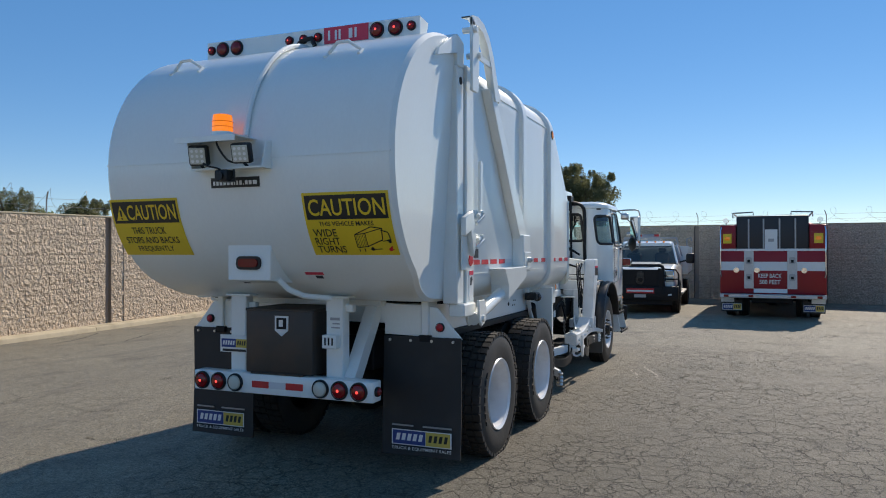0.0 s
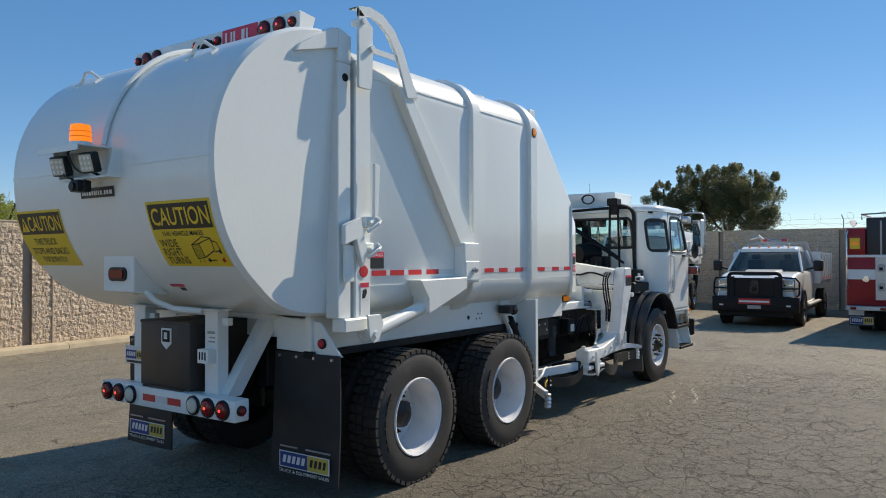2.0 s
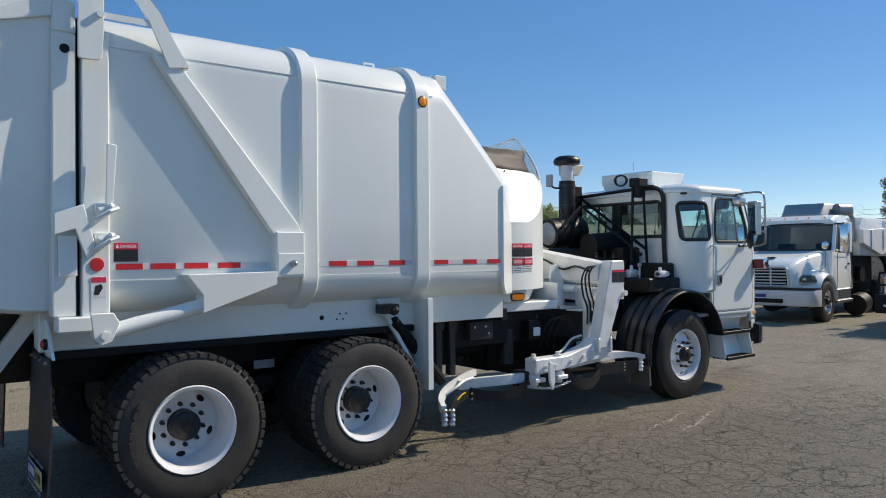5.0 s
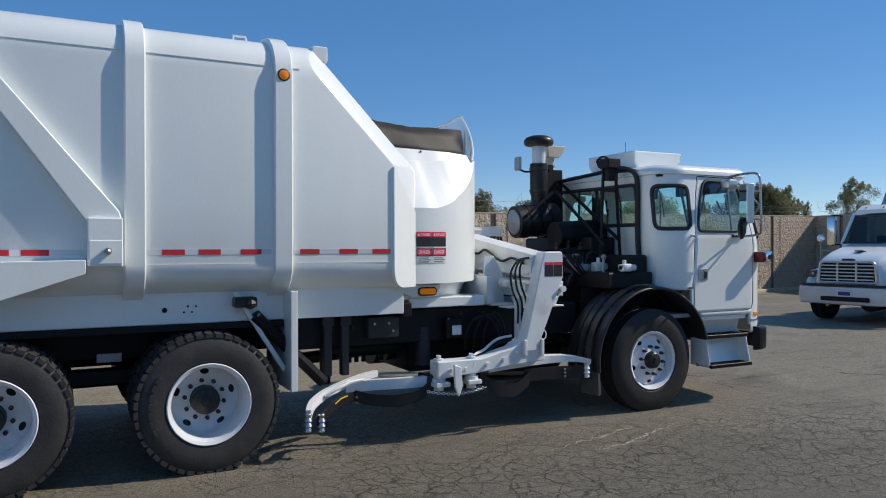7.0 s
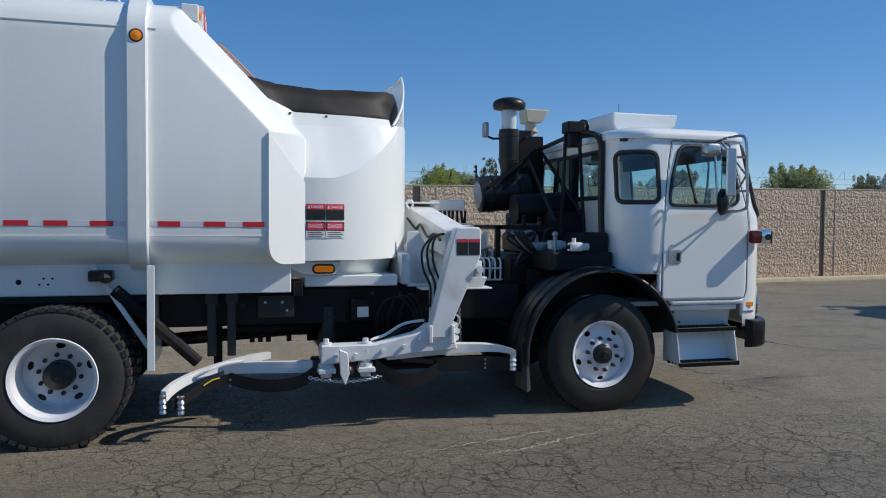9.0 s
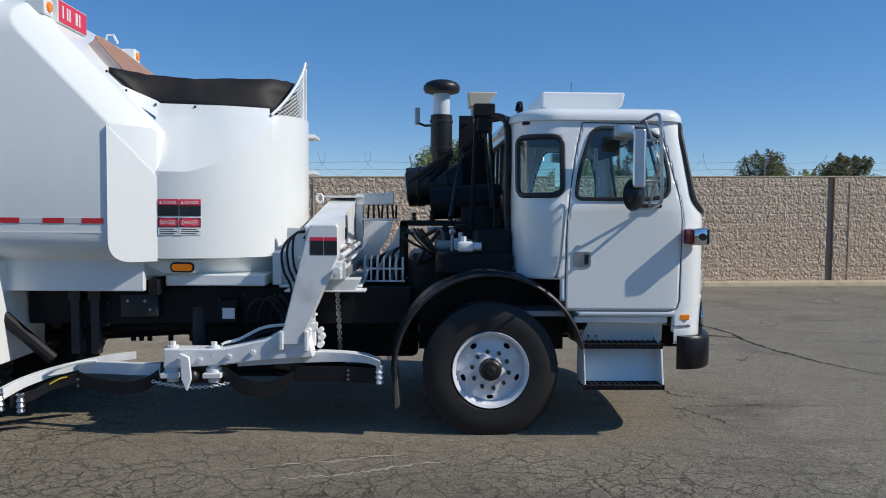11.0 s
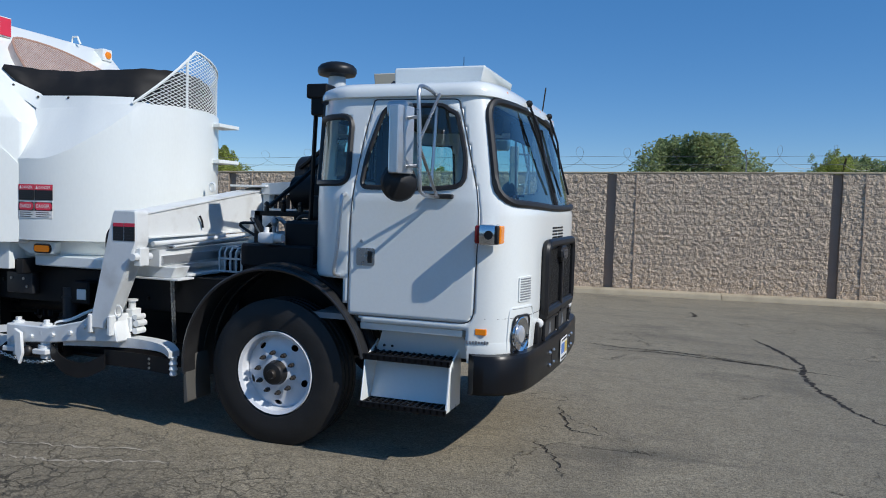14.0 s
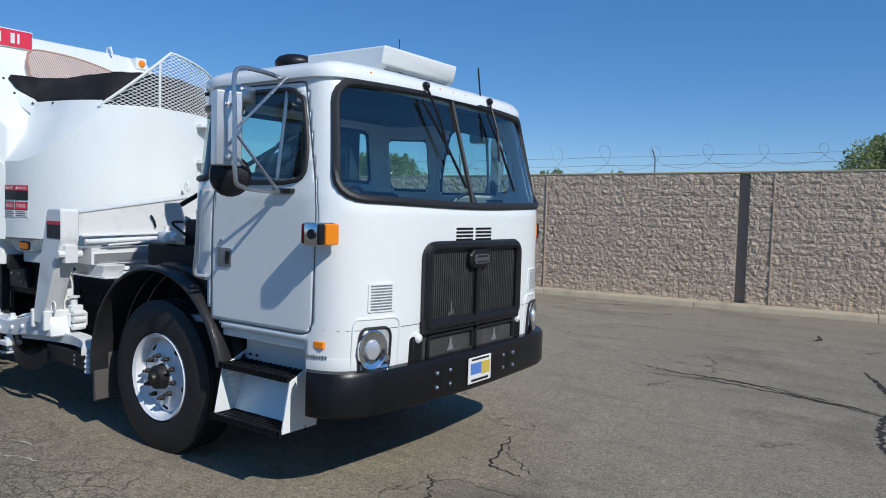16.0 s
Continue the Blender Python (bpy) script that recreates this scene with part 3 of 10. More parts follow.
# long open cracks and worn streaks in the asphalt
def crack(pts, w, seed, label, mat):
    r = random.Random(seed)
    line = smooth_path([(x, y, 0.0) for x, y in pts], 14)
    s = Shape()
    L, R_ = [], []
    for i, p in enumerate(line):
        a, b = line[max(0, i - 1)], line[min(len(line) - 1, i + 1)]
        d = (b - a).normalized()
        n_ = Vector((-d.y, d.x, 0))
        off = n_ * r.uniform(-0.025, 0.025)
        ww = w * r.uniform(0.3, 1.3) * min(1, 4 * i / len(line) + 0.1, 4 * (len(line) - 1 - i) / len(line) + 0.1)
        L.append(p + off + n_ * ww + Vector((0, 0, 0.004)))
        R_.append(p + off - n_ * ww + Vector((0, 0, 0.004)))
    k = len(L)
    s.add(L + R_, [(i, i + 1, k + i + 1, k + i) for i in range(k - 1)])
    return tagged(part("asphalt_crack", s, mat, smooth=0), label, "crack", kind="structure")


def smooth_path(pts, n):
    out = []
    for i in range(len(pts) - 1):
        p0, p1, p2, p3 = [Vector(pts[min(max(j, 0), len(pts) - 1)]) for j in (i - 1, i, i + 1, i + 2)]
        for k in range(n):
            t = k / n
            out.append(0.5 * ((2 * p1) + (p2 - p0) * t + (2 * p0 - 5 * p1 + 4 * p2 - p3) * t * t + (3 * p1 - p0 - 3 * p2 + p3) * t ** 3))
    return out + [Vector(pts[-1])]


TAR = material("dark_crack_filler", (0.045, 0.040, 0.035), 0.9, spread=0.3, scale=12, spec=0.2)
crack([(1.3, 4.14), (1.96, 3.95), (2.67, 3.90), (3.4, 3.62), (4.05, 3.45)], 0.016, 1, "long thin dark crack in the asphalt", TAR)
crack([(3.6, 5.5), (3.70, 5.2), (3.88, 4.6), (4.04, 3.75), (4.0, 3.1), (4.03, 2.55), (4.14, 2.1), (4.25, 1.6), (4.6, 0.9)], 0.03, 2, "wide dark branching crack in the asphalt", TAR)
crack([(-1.9, 8.9), (-0.9, 9.2), (0.1, 9.75)], 0.02, 3, "thin dark crack near the kerb", TAR)
crack([(-1.0, 8.0), (0.6, 8.7)], 0.015, 4, "thin dark crack near the kerb", TAR)
crack([(2.75, 8.0), (2.85, 7.6), (2.7, 7.3)], 0.03, 5, "short dark crack in the asphalt", TAR)
PALECRACK = material("pale_scuffed_asphalt", (0.42, 0.37, 0.30), 0.9, spread=0.2, scale=9, spec=0.2)
crack([(-1.49, -2.13), (-1.11, -2.05), (-0.68, -1.90), (-0.29, -1.75)], 0.012, 20, "pale scuff line on the asphalt", PALECRACK)
crack([(-1.87, -1.96), (-1.19, -1.79), (-0.59, -1.63)], 0.01, 21, "pale scuff line on the asphalt", PALECRACK)
crack([(1.48, 3.62), (2.43, 3.78), (3.37, 3.60), (3.98, 3.38), (4.45, 3.29)], 0.014, 22, "thin dark crack in the asphalt", TAR)
crack([(1.72, 0.75), (1.89, 0.37), (2.08, 0.22), (2.28, 0.02)], 0.004, 23, "short thin dark crack", TAR)
crack([(1.73, -0.34), (1.93, -0.63), (2.06, -1.02)], 0.007, 24, "short thin dark crack", TAR)
crack([(2.07, 3.83), (2.75, 3.92), (3.37, 3.71), (3.96, 3.44)], 0.012, 26, "thin dark crack in the asphalt", TAR)
crack([(1.73, 0.76), (1.93, 0.09), (2.24, -0.01)], 0.01, 27, "short thin dark crack", TAR)
# ---- wheels ----
def ring_with_holes(r_out, r_in, holes, depth):
    """A flat ring in the x-z plane with oval holes, pushed to y = depth(r)."""
    bm = bmesh.new()

    def loop(pts):
        vs = [bm.verts.new((x, 0, z)) for x, z in pts]
        return [bm.edges.new((vs[i], vs[(i + 1) % len(vs)])) for i in range(len(vs))]
    es = loop([(r_out * math.cos(a), r_out * math.sin(a)) for a in np.linspace(0, 2 * math.pi, 48, endpoint=False)])
    es += loop([(r_in * math.cos(a), r_in * math.sin(a)) for a in np.linspace(0, 2 * math.pi, 32, endpoint=False)])
    for ang, rad, a, b in holes:
        c, s = math.cos(ang), math.sin(ang)
        es += loop([(rad * c + a * math.cos(t) * c - b * math.sin(t) * s, rad * s + a * math.cos(t) * s + b * math.sin(t) * c) for t in np.linspace(0, 2 * math.pi, 12, endpoint=False)])
    bmesh.ops.triangle_fill(bm, edges=es, use_beauty=True)
    for v in bm.verts:
        v.co.y = depth(math.hypot(v.co.x, v.co.z))
    return Shape().take(bm)


def tyre_shape(radius, width, lugs, rim_r):
    w, s, k = width / 2, Shape(), radius
    pr = [(rim_r, -0.72 * w), (rim_r + 0.03, -0.93 * w), (rim_r + 0.10, -1.0 * w), (k - 0.075, -0.97 * w), (k - 0.03, -0.86 * w), (k - 0.012, -0.8 * w)]
    ribs = [(-0.78, -0.47), (-0.40, -0.08), (0.08, 0.40), (0.47, 0.78)]
    mid = []
    for a, b in ribs:
        mid += [(k - 0.014, a * w - 0.003), (k, a * w + 0.002), (k, b * w - 0.002), (k - 0.014, b * w + 0.003)]
    if lugs:
        mid = [(k - 0.016, -0.78 * w), (k - 0.016, 0.78 * w)]
    ring = lambda r: [(r - 0.004, -1.0 * w), (r - 0.002, -1.0 * w - 0.003), (r + 0.002, -1.0 * w - 0.003), (r + 0.004, -1.0 * w)]
    if rim_r + 0.16 < k - 0.09:
        pr[3:3] = ring(rim_r + 0.115) + ring(k - 0.09)
    pr = pr + mid + [(r, -h) for r, h in pr[::-1]]
    s.revolve(pr, (0, 0, 0), (0, 1, 0), 56)
    return s


def lug_shape(radius, width):
    w, s, k = width / 2, Shape(), radius
    n = 46
    for i in range(n):
        a = 2 * math.pi * i / n
        for side in (-1, 1):
            m = Matrix.Rotation(a + (0.5 * math.pi / n if side > 0 else 0), 4, "Y")
            s.box(-0.026, 0.026, side * 0.50 * w if side > 0 else -0.93 * w, 0.93 * w if side > 0 else -0.50 * w, k - 0.03, k, 0, m=m)
            s.box(-0.024, 0.024, 0.06 * w if side > 0 else -0.44 * w, 0.44 * w if side > 0 else -0.06 * w, k - 0.03, k, 0, m=m)
    return s


def make_wheel(name, parent, m, radius=0.53, width=0.285, lugs=False, dished=False, rim=RIMWHITE, label="", turn=0.0, plain=False):
    """A wheel about the y axis, whose outer side looks towards -y."""
    wheel = part(name, tyre_shape(radius, width, lugs, 0.29 * radius / 0.53), DUSTYRUBBER if lugs else RUBBER, parent, label or "black truck tyre on a white steel rim", m)
    k = radius / 0.53
    if lugs:
        part("tread", lug_shape(radius, width), DUSTYRUBBER, wheel, "worn rubber tread lugs", smooth=0)["kind"] = "stuff"
    if plain:
        return wheel
    if dished:
        prof = [(0.262, 0.16), (0.266, 0.08), (0.264, -0.03), (0.270, -0.09), (0.278, -0.125), (0.302, -0.139), (0.309, -0.128), (0.298, -0.10)]
        depth = lambda r: 0.135 - 0.02 * min(1, (0.262 - r) / 0.06)
        hub = [(0.001, -0.005), (0.045, -0.005), (0.055, 0.005), (0.092, 0.012), (0.104, 0.022), (0.108, 0.045), (0.104, 0.06), (0.106, 0.10), (0.118, 0.14)]
        nut_r, nut_y, hole_r, hole = 0.148, 0.115, 0.215, (0.022, 0.034)
    else:
        prof = [(0.262, 0.10), (0.268, 0.0), (0.262, -0.04), (0.270, -0.10), (0.275, -0.122), (0.298, -0.135), (0.303, -0.12), (0.29, -0.09)]
        depth = lambda r: -0.045 - 0.055 * min(1, (0.262 - r) / 0.09)
        hub = [(0.001, -0.19), (0.028, -0.19), (0.034, -0.18), (0.036, -0.165), (0.07, -0.16), (0.08, -0.15), (0.085, -0.11), (0.09, -0.098)]
        nut_r, nut_y, hole_r, hole = 0.145, -0.10, 0.222, (0.019, 0.028)
    s = ring_with_holes(0.263, 0.08, [(turn + 2 * math.pi * i / 5, hole_r, *hole) for i in range(5)], depth)
    s.revolve(prof, (0, 0, 0), (0, 1, 0), 48)
    back = 0.12 if dished else 0.0
    s.revolve([(0.262, 0.05 + back), (0.1, 0.06 + back), (0.02, 0.06 + back)], (0, 0, 0), (0, 1, 0), 24)
    if k != 1:
        moved(s, lambda x, y, z: (x * k, y * k, z * k))
    part("rim", s, rim, wheel, "white painted steel rim" if rim is RIMWHITE else "polished metal rim")
    s = Shape().revolve(hub, (0, 0, 0), (0, 1, 0), 20)
    s.revolve([(0.262, 0.03 + back), (0.15, 0.05 + back), (0.02, 0.05 + back)], (0, 0, 0), (0, 1, 0), 24)
    part("hub", moved(s, lambda x, y, z: (x * k, y * k, z * k)), GREASE, wheel, "greasy black hub")
    nut = None
    for i in range(10):
        a = turn + 2 * math.pi * (i + 0.25) / 10
        p = pose(k * nut_r * math.cos(a), k * nut_y, k * nut_r * math.sin(a))
        if nut is None:
            s = Shape().cyl((0, 0.0, 0), (0, -0.028 * k, 0), 0.0185 * k, 0.016 * k, 6).cyl((0, -0.02 * k, 0), (0, -0.05 * k, 0), 0.009 * k, None, 6)
            nut = part("wheel_nut", s, GREASE, wheel, m=p)
        else:
            again(nut, p)
    return wheel
# ---- refuse truck: x forward from the front axle, y to its left, z up ----
truck = thing("refuse_truck", "white side-loading refuse truck with rounded tailgate and low cab", "garbage truck")
HW = 1.2


def section(grow_by=0.0, n=8):
    """Half-round-cornered section of the body, as (y, z)."""
    g = grow_by
    right = []
    for i in range(n + 1):
        a = math.pi / 2 * i / n
        right.append((-(0.80 + (0.40 + g) * math.sin(a)), 3.05 + (0.33 + g) * math.cos(a)))
    for i in range(n + 1):
        a = math.pi / 2 * i / n
        right.append((-(0.86 + (0.34 + g) * math.cos(a)), 1.56 - (0.24 + g) * math.sin(a)))
    return right + [(-y, z) for y, z in right[::-1]]


bm = bmesh.new()
sec = section()
lo, hi = [bm.verts.new((-6.45, y, z)) for y, z in sec], [bm.verts.new((-2.6, y, z)) for y, z in sec]
k = len(sec)
bm.faces.new(lo[::-1]), bm.faces.new(hi)
for q in range(k):
    bm.faces.new((lo[q], lo[(q + 1) % k], hi[(q + 1) % k], hi[q]))
slope_d = Vector((0.826, 0, -0.853))
cuts = [((-2.64, 0, 2.40), Vector((0.853, 0, 0.826)))]
for sy in (-1, 1):
    e = Vector((0.28, -sy * 0.2, 0))
    nn = slope_d.cross(e)
    nn = nn if nn.x > 0 else -nn
    cuts.append(((-2.90, sy * 1.2, 2.39), nn))
    cuts.append(((-2.90, sy * 1.2, 2.0), Vector((0.2, sy * 0.28, 0))))
for co, no in cuts:
    res = bmesh.ops.bisect_plane(bm, geom=bm.verts[:] + bm.edges[:] + bm.faces[:], plane_co=co, plane_no=no.normalized(), clear_outer=True)
    es = [g for g in res["geom_cut"] if isinstance(g, bmesh.types.BMEdge)]
    bmesh.ops.holes_fill(bm, edges=es)
bmesh.ops.recalc_face_normals(bm, faces=bm.faces[:])
es = [e for e in bm.edges if len(e.link_faces) == 2 and e.calc_face_angle(0) > 0.35]
bmesh.ops.bevel(bm, geom=es, offset=0.018, segments=2, affect="EDGES", profile=0.5)
body = part("body", Shape().take(bm), WHITE, truck, "white painted steel body with rounded roof edges", smooth=30)

# rounded lower plates on the chamfered front corners
for sy in (1, -1):
    du = Vector((0.28, -sy * 0.2, 0)).normalized()
    nu = Vector((0.2, sy * 0.28, 0)).normalized()
    at_u = lambda u, z, o: Vector((-2.90, sy * 1.2, 0)) + du * u + nu * o + Vector((0, 0, z))
    outline = rounded([(-0.012, 2.37), (0.352, 2.0), (0.352, 1.338), (-0.012, 1.338)], [0, 0, 0, 0.27], 10)
    ring_o, ring_i = [tuple(at_u(u, z, 0.010)) for u, z in outline], [tuple(at_u(u, z, -0.02)) for u, z in outline]
    part("corner_plate", Shape().loft([ring_i, ring_o]), WHITE, truck, "white rounded corner plate")

# seams along the roof curve and the lower curve
for z, y in ((3.115, -1.196), (1.565, -1.2)):
    for sy in (1, -1):
        s = Shape().box(-6.42, -3.72 if z > 2 else -2.93, y * sy - 0.003, y * sy + 0.003, z - 0.003, z + 0.003)
        part("weld_seam", s, WHITE, truck)
# ribs round the body
for x0, x1 in ((-5.02, -4.87), (-3.935, -3.785)):
    outer, inner = section(0.034), section(-0.01)
    s = Shape()
    rings = []
    for x, o in ((x0, inner), (x0 + 0.002, outer), (x0 + 0.012, section(0.042)), (x1 - 0.012, section(0.042)), (x1 - 0.002, outer), (x1, inner)):
        rings.append([(x, y, z) for y, z in o])
    s.loft(rings, caps=False)
    part("rib", s, WHITE, truck, "white box rib round the body")

# tailgate drum
def drum(z):
    if z > 2.39:
        return -6.80 - 1.0 * math.sqrt(max(0.0, 1 - ((z - 2.39) / 0.97) ** 2))
    return -6.80 - max(0.0, 1 - ((2.39 - z) / 1.03) ** 2.15) ** (1 / 2.15)


DR = []
for i in range(33):
    a = math.pi * i / 32
    z = 2.39 + (0.97 if a < math.pi / 2 else 1.03) * math.cos(a)
    DR.append((drum(z), z))
arc = [0.0]
for (xa, za), (xb, zb) in zip(DR, DR[1:]):
    arc.append(arc[-1] + math.hypot(xb - xa, zb - za))


def on_drum(s, off=0.0):
    """The point at arc length s from the top of the drum, off metres outside it."""
    s = min(max(s, 0.0), arc[-1] - 1e-6)
    i = max(k for k in range(len(arc) - 1) if arc[k] <= s)
    t = (s - arc[i]) / (arc[i + 1] - arc[i])
    (xa, za), (xb, zb) = DR[i], DR[i + 1]
    d = Vector((xb - xa, zb - za)).normalized()
    return xa + t * (xb - xa) + off * d.y, za + t * (zb - za) - off * d.x


def arc_at(z):
    return min(range(len(DR)), key=lambda k: abs(DR[k][1] - z)) and np.interp(-z, [-p[1] for p in DR], arc)


def side_y(z):
    return 1.20 if z > 1.56 else 1.20 - 0.45 * (1.56 - z) ** 0.9


s = Shape()
rings = []
for y in (-1.0, -0.975, 0, 0.975, 1.0):
    sh = 0.0 if abs(y) < 0.99 else 0.022
    rings.append([(x + sh * (1 if x < -6.9 else 0), y * side_y(z), z + (sh if z < 2.39 else -sh) * (abs(z - 2.39) / 1.0)) for x, z in DR] + [(-6.6, y * side_y(1.36), 1.36), (-6.6, y * 1.20, 3.36)])
s.loft(rings)
tailgate = part("tailgate", s, WHITE, truck, "white half-drum tailgate", smooth=25)
s = Shape().box(-7.806, -7.788, -1.18, 1.18, 2.375, 2.387)
moved(s, lambda x, y, z: (drum(z) - (0.004 if x < -7.8 else -0.01), y, z))
part("weld_seam", s, WHITE, tailgate)


def wrapped(shape, y_left, s_top, off):
    """Lays a flat shape (x to the right as seen from behind, y up) on the drum."""
    def fn(x, y, z):
        px, pz = on_drum(s_top - y, off + z)
        return px, y_left - x, pz
    return moved(shape, fn)


def film(w, h, nx=2, ny=10):
    return Shape().grid(lambda u, v: (u, v, 0), list(np.linspace(0, w, nx)), list(np.linspace(0, h, ny)))


def at_xy(shape, x, y):
    return moved(shape, lambda a, b, c: (x + a, y + b, c))


def smooth_curve(pts, n):
    """Points of a smooth curve through pts."""
    out = []
    for i in range(len(pts) - 1):
        p0, p1, p2, p3 = [Vector(pts[min(max(j, 0), len(pts) - 1)]) for j in (i - 1, i, i + 1, i + 2)]
        out += [0.5 * ((2 * p1) + (p2 - p0) * t + (2 * p0 - 5 * p1 + 4 * p2 - p3) * t * t + (3 * p1 - p0 - 3 * p2 + p3) * t ** 3) for t in [k / n for k in range(n)]]
    return out + [Vector(pts[-1])]


def caution_sign(y_left, label, lines, triangle, drawing):
    W, H = 0.645, 0.455
    sa = arc_at(2.13) + H
    sign = part("caution_sign", wrapped(film(W, H), y_left, sa, 0.003), YELLOW, tailgate, label)
    s = at_xy(film(W - 0.036, 0.165), 0.018, H - 0.018 - 0.165)
    part("black_panel", wrapped(s, y_left, sa, 0.0045), SIGNBLACK, sign)
    x0 = 0.155 if triangle else 0.04
    s = at_xy(letters("CAUTION", W - 0.035 - x0, 0.115, 0.012), x0, H - 0.158)
    part("lettering", wrapped(s, y_left, sa, 0.006), YELLOW, sign)
    if triangle:
        s = Shape().add([(0.04, H - 0.16, 0), (0.15, H - 0.16, 0), (0.095, H - 0.045, 0)], [(0, 1, 2)])
        part("warning_triangle", wrapped(s, y_left, sa, 0.006), YELLOW, sign)
        s = Shape().add([(0.088, H - 0.13, 0), (0.102, H - 0.13, 0), (0.105, H - 0.08, 0), (0.085, H - 0.08, 0)], [(0, 1, 2, 3)])
        s.add([(0.088, H - 0.152, 0), (0.102, H - 0.152, 0), (0.102, H - 0.138, 0), (0.088, H - 0.138, 0)], [(0, 1, 2, 3)])
        part("exclamation_mark", wrapped(s, y_left, sa, 0.0075), SIGNBLACK, sign)
    for text, x, y, w, h in lines:
        part("lettering", wrapped(at_xy(letters(text, w, h, 0.008), x, y), y_left, sa, 0.005), SIGNBLACK, sign)
    if drawing:
        s = Shape()
        def line(a, b, r=0.003):
            d = Vector((b[0] - a[0], b[1] - a[1])).normalized() * r
            s.add([(a[0] - d.y, a[1] + d.x, 0), (a[0] + d.y, a[1] - d.x, 0), (b[0] + d.y, b[1] - d.x, 0), (b[0] - d.y, b[1] + d.x, 0)], [(0, 1, 2, 3)])
        P = [(0.35, 0.06), (0.35, 0.16), (0.43, 0.17), (0.43, 0.07), (0.35, 0.06)]
        Q = [(0.35, 0.16), (0.48, 0.215), (0.56, 0.205), (0.43, 0.17)]
        for a, b in zip(P + Q, P[1:] + Q + Q[-1:]):
            if a != b:
                line(a, b)
        for a, b in [((0.56, 0.205), (0.55, 0.12)), ((0.55, 0.12), (0.43, 0.07)), ((0.55, 0.19), (0.60, 0.175)), ((0.60, 0.175), (0.61, 0.12)), ((0.61, 0.12), (0.55, 0.11)), ((0.36, 0.05), (0.36, 0.03)), ((0.4, 0.055), (0.4, 0.03)), ((0.44, 0.045), (0.53, 0.05))]:
            line(a, b, 0.0035)
        for k in range(6):
            line((0.36 + 0.012 * k, 0.065 + 0.002 * k), (0.36 + 0.012 * k, 0.155 + 0.002 * k), 0.0015)
        s.add([(0.60 + 0.012 * math.cos(t), 0.11 + 0.016 * math.sin(t), 0) for t in np.linspace(0, 6.28, 10, endpoint=False)], [tuple(range(10))])
        s.add([(0.46 + 0.013 * math.cos(t), 0.05 + 0.015 * math.sin(t), 0) for t in np.linspace(0, 6.28, 10, endpoint=False)], [tuple(range(10))])
        part("truck_drawing", wrapped(s, y_left, sa, 0.005), SIGNBLACK, sign)
        s = Shape().add([(0.575, 0.05, 0), (0.61, 0.075, 0), (0.605, 0.05, 0), (0.62, 0.045, 0), (0.585, 0.03, 0)], [(0, 1, 2, 3, 4)])
        part("arrow", wrapped(s, y_left, sa, 0.005), REDTAPE, sign)
    return sign


caution_sign(1.19, "yellow and black caution sign about frequent stops", [("THIS TRUCK", 0.155, 0.185, 0.32, 0.055), ("STOPS AND BACKS", 0.07, 0.107, 0.50, 0.055), ("FREQUENTLY", 0.15, 0.03, 0.34, 0.055)], True, False)
caution_sign(-0.505, "yellow and black caution sign about wide right turns", [("THIS VEHICLE MAKES", 0.10, 0.225, 0.41, 0.032), ("WIDE", 0.04, 0.148, 0.18, 0.055), ("RIGHT", 0.04, 0.085, 0.19, 0.055), ("TURNS", 0.04, 0.022, 0.22, 0.055)], False, True)
# web address plate, drawn as bars
sa = arc_at(2.185)
plate = part("address_plate", wrapped(film(0.41, 0.07), 0.225, sa, 0.004), SIGNBLACK, tailgate, "small black address strip")
s = Shape()
x = 0.02
for w in (0.018, 0.02, 0.022, 0.022, 0.022, 0.02, 0.01, 0.016, 0.022, 0.008, 0.022, 0.024, 0.034):
    h = 0.028 if w != 0.008 else 0.008
    s.add([(x, 0.018, 0), (x + w, 0.018, 0), (x + w, 0.018 + h, 0), (x, 0.018 + h, 0)], [(0, 1, 2, 3)])
    x += w + 0.009
part("white_bars", wrapped(s, 0.225, sa, 0.006), SIGNWHITE, plate)
for yl, zz in ((0.34, 1.50), (-0.34, 1.545)):
    sa = arc_at(zz)
    st = part("danger_sticker", wrapped(film(0.15, 0.085, 2, 4), yl, sa, 0.004), SIGNWHITE, tailgate, "small red and white danger sticker")
    part("red_band", wrapped(at_xy(film(0.15, 0.03, 2, 3), 0, 0.055), yl, sa, 0.005), SIGNRED, st)
    part("black_bars", wrapped(at_xy(film(0.06, 0.035, 2, 3), 0.07, 0.012), yl, sa, 0.005), SIGNBLACK, st)

# camera and beacon bracket on the tailgate
bracket = part("beacon_bracket", Shape().prism([(-7.95, 2.50), (-7.70, 2.53), (-7.70, 2.30), (-7.90, 2.30)], "y", 0.30, 0.31, 0.003).box(-7.905, -7.70, -0.28, 0.31, 2.30, 2.312).prism([(-7.905, 2.30), (-7.70, 2.30), (-7.70, 2.50), (-7.86, 2.48)], "y", -0.285, -0.275).box(-7.80, -7.79, -0.28, 0.30, 2.31, 2.50), WHITE, tailgate, "white sheet metal bracket")
part("top_plate", Shape().box(-8.03, -7.72, -0.16, 0.34, 2.50, 2.512, 0.003).box(-8.033, -8.025, -0.16, 0.34, 2.47, 2.51), WHITE, bracket)
s = Shape().cyl((-7.90, 0.04, 2.51), (-7.90, 0.04, 2.55), 0.075, None, 24)
part("beacon_base", s, WHITE, tailgate)
s = Shape().revolve([(0.068, 0), (0.07, 0.015), (0.066, 0.09), (0.062, 0.115), (0.04, 0.122), (0.001, 0.122)], (-7.90, 0.04, 2.55), (0, 0, 1), 24)
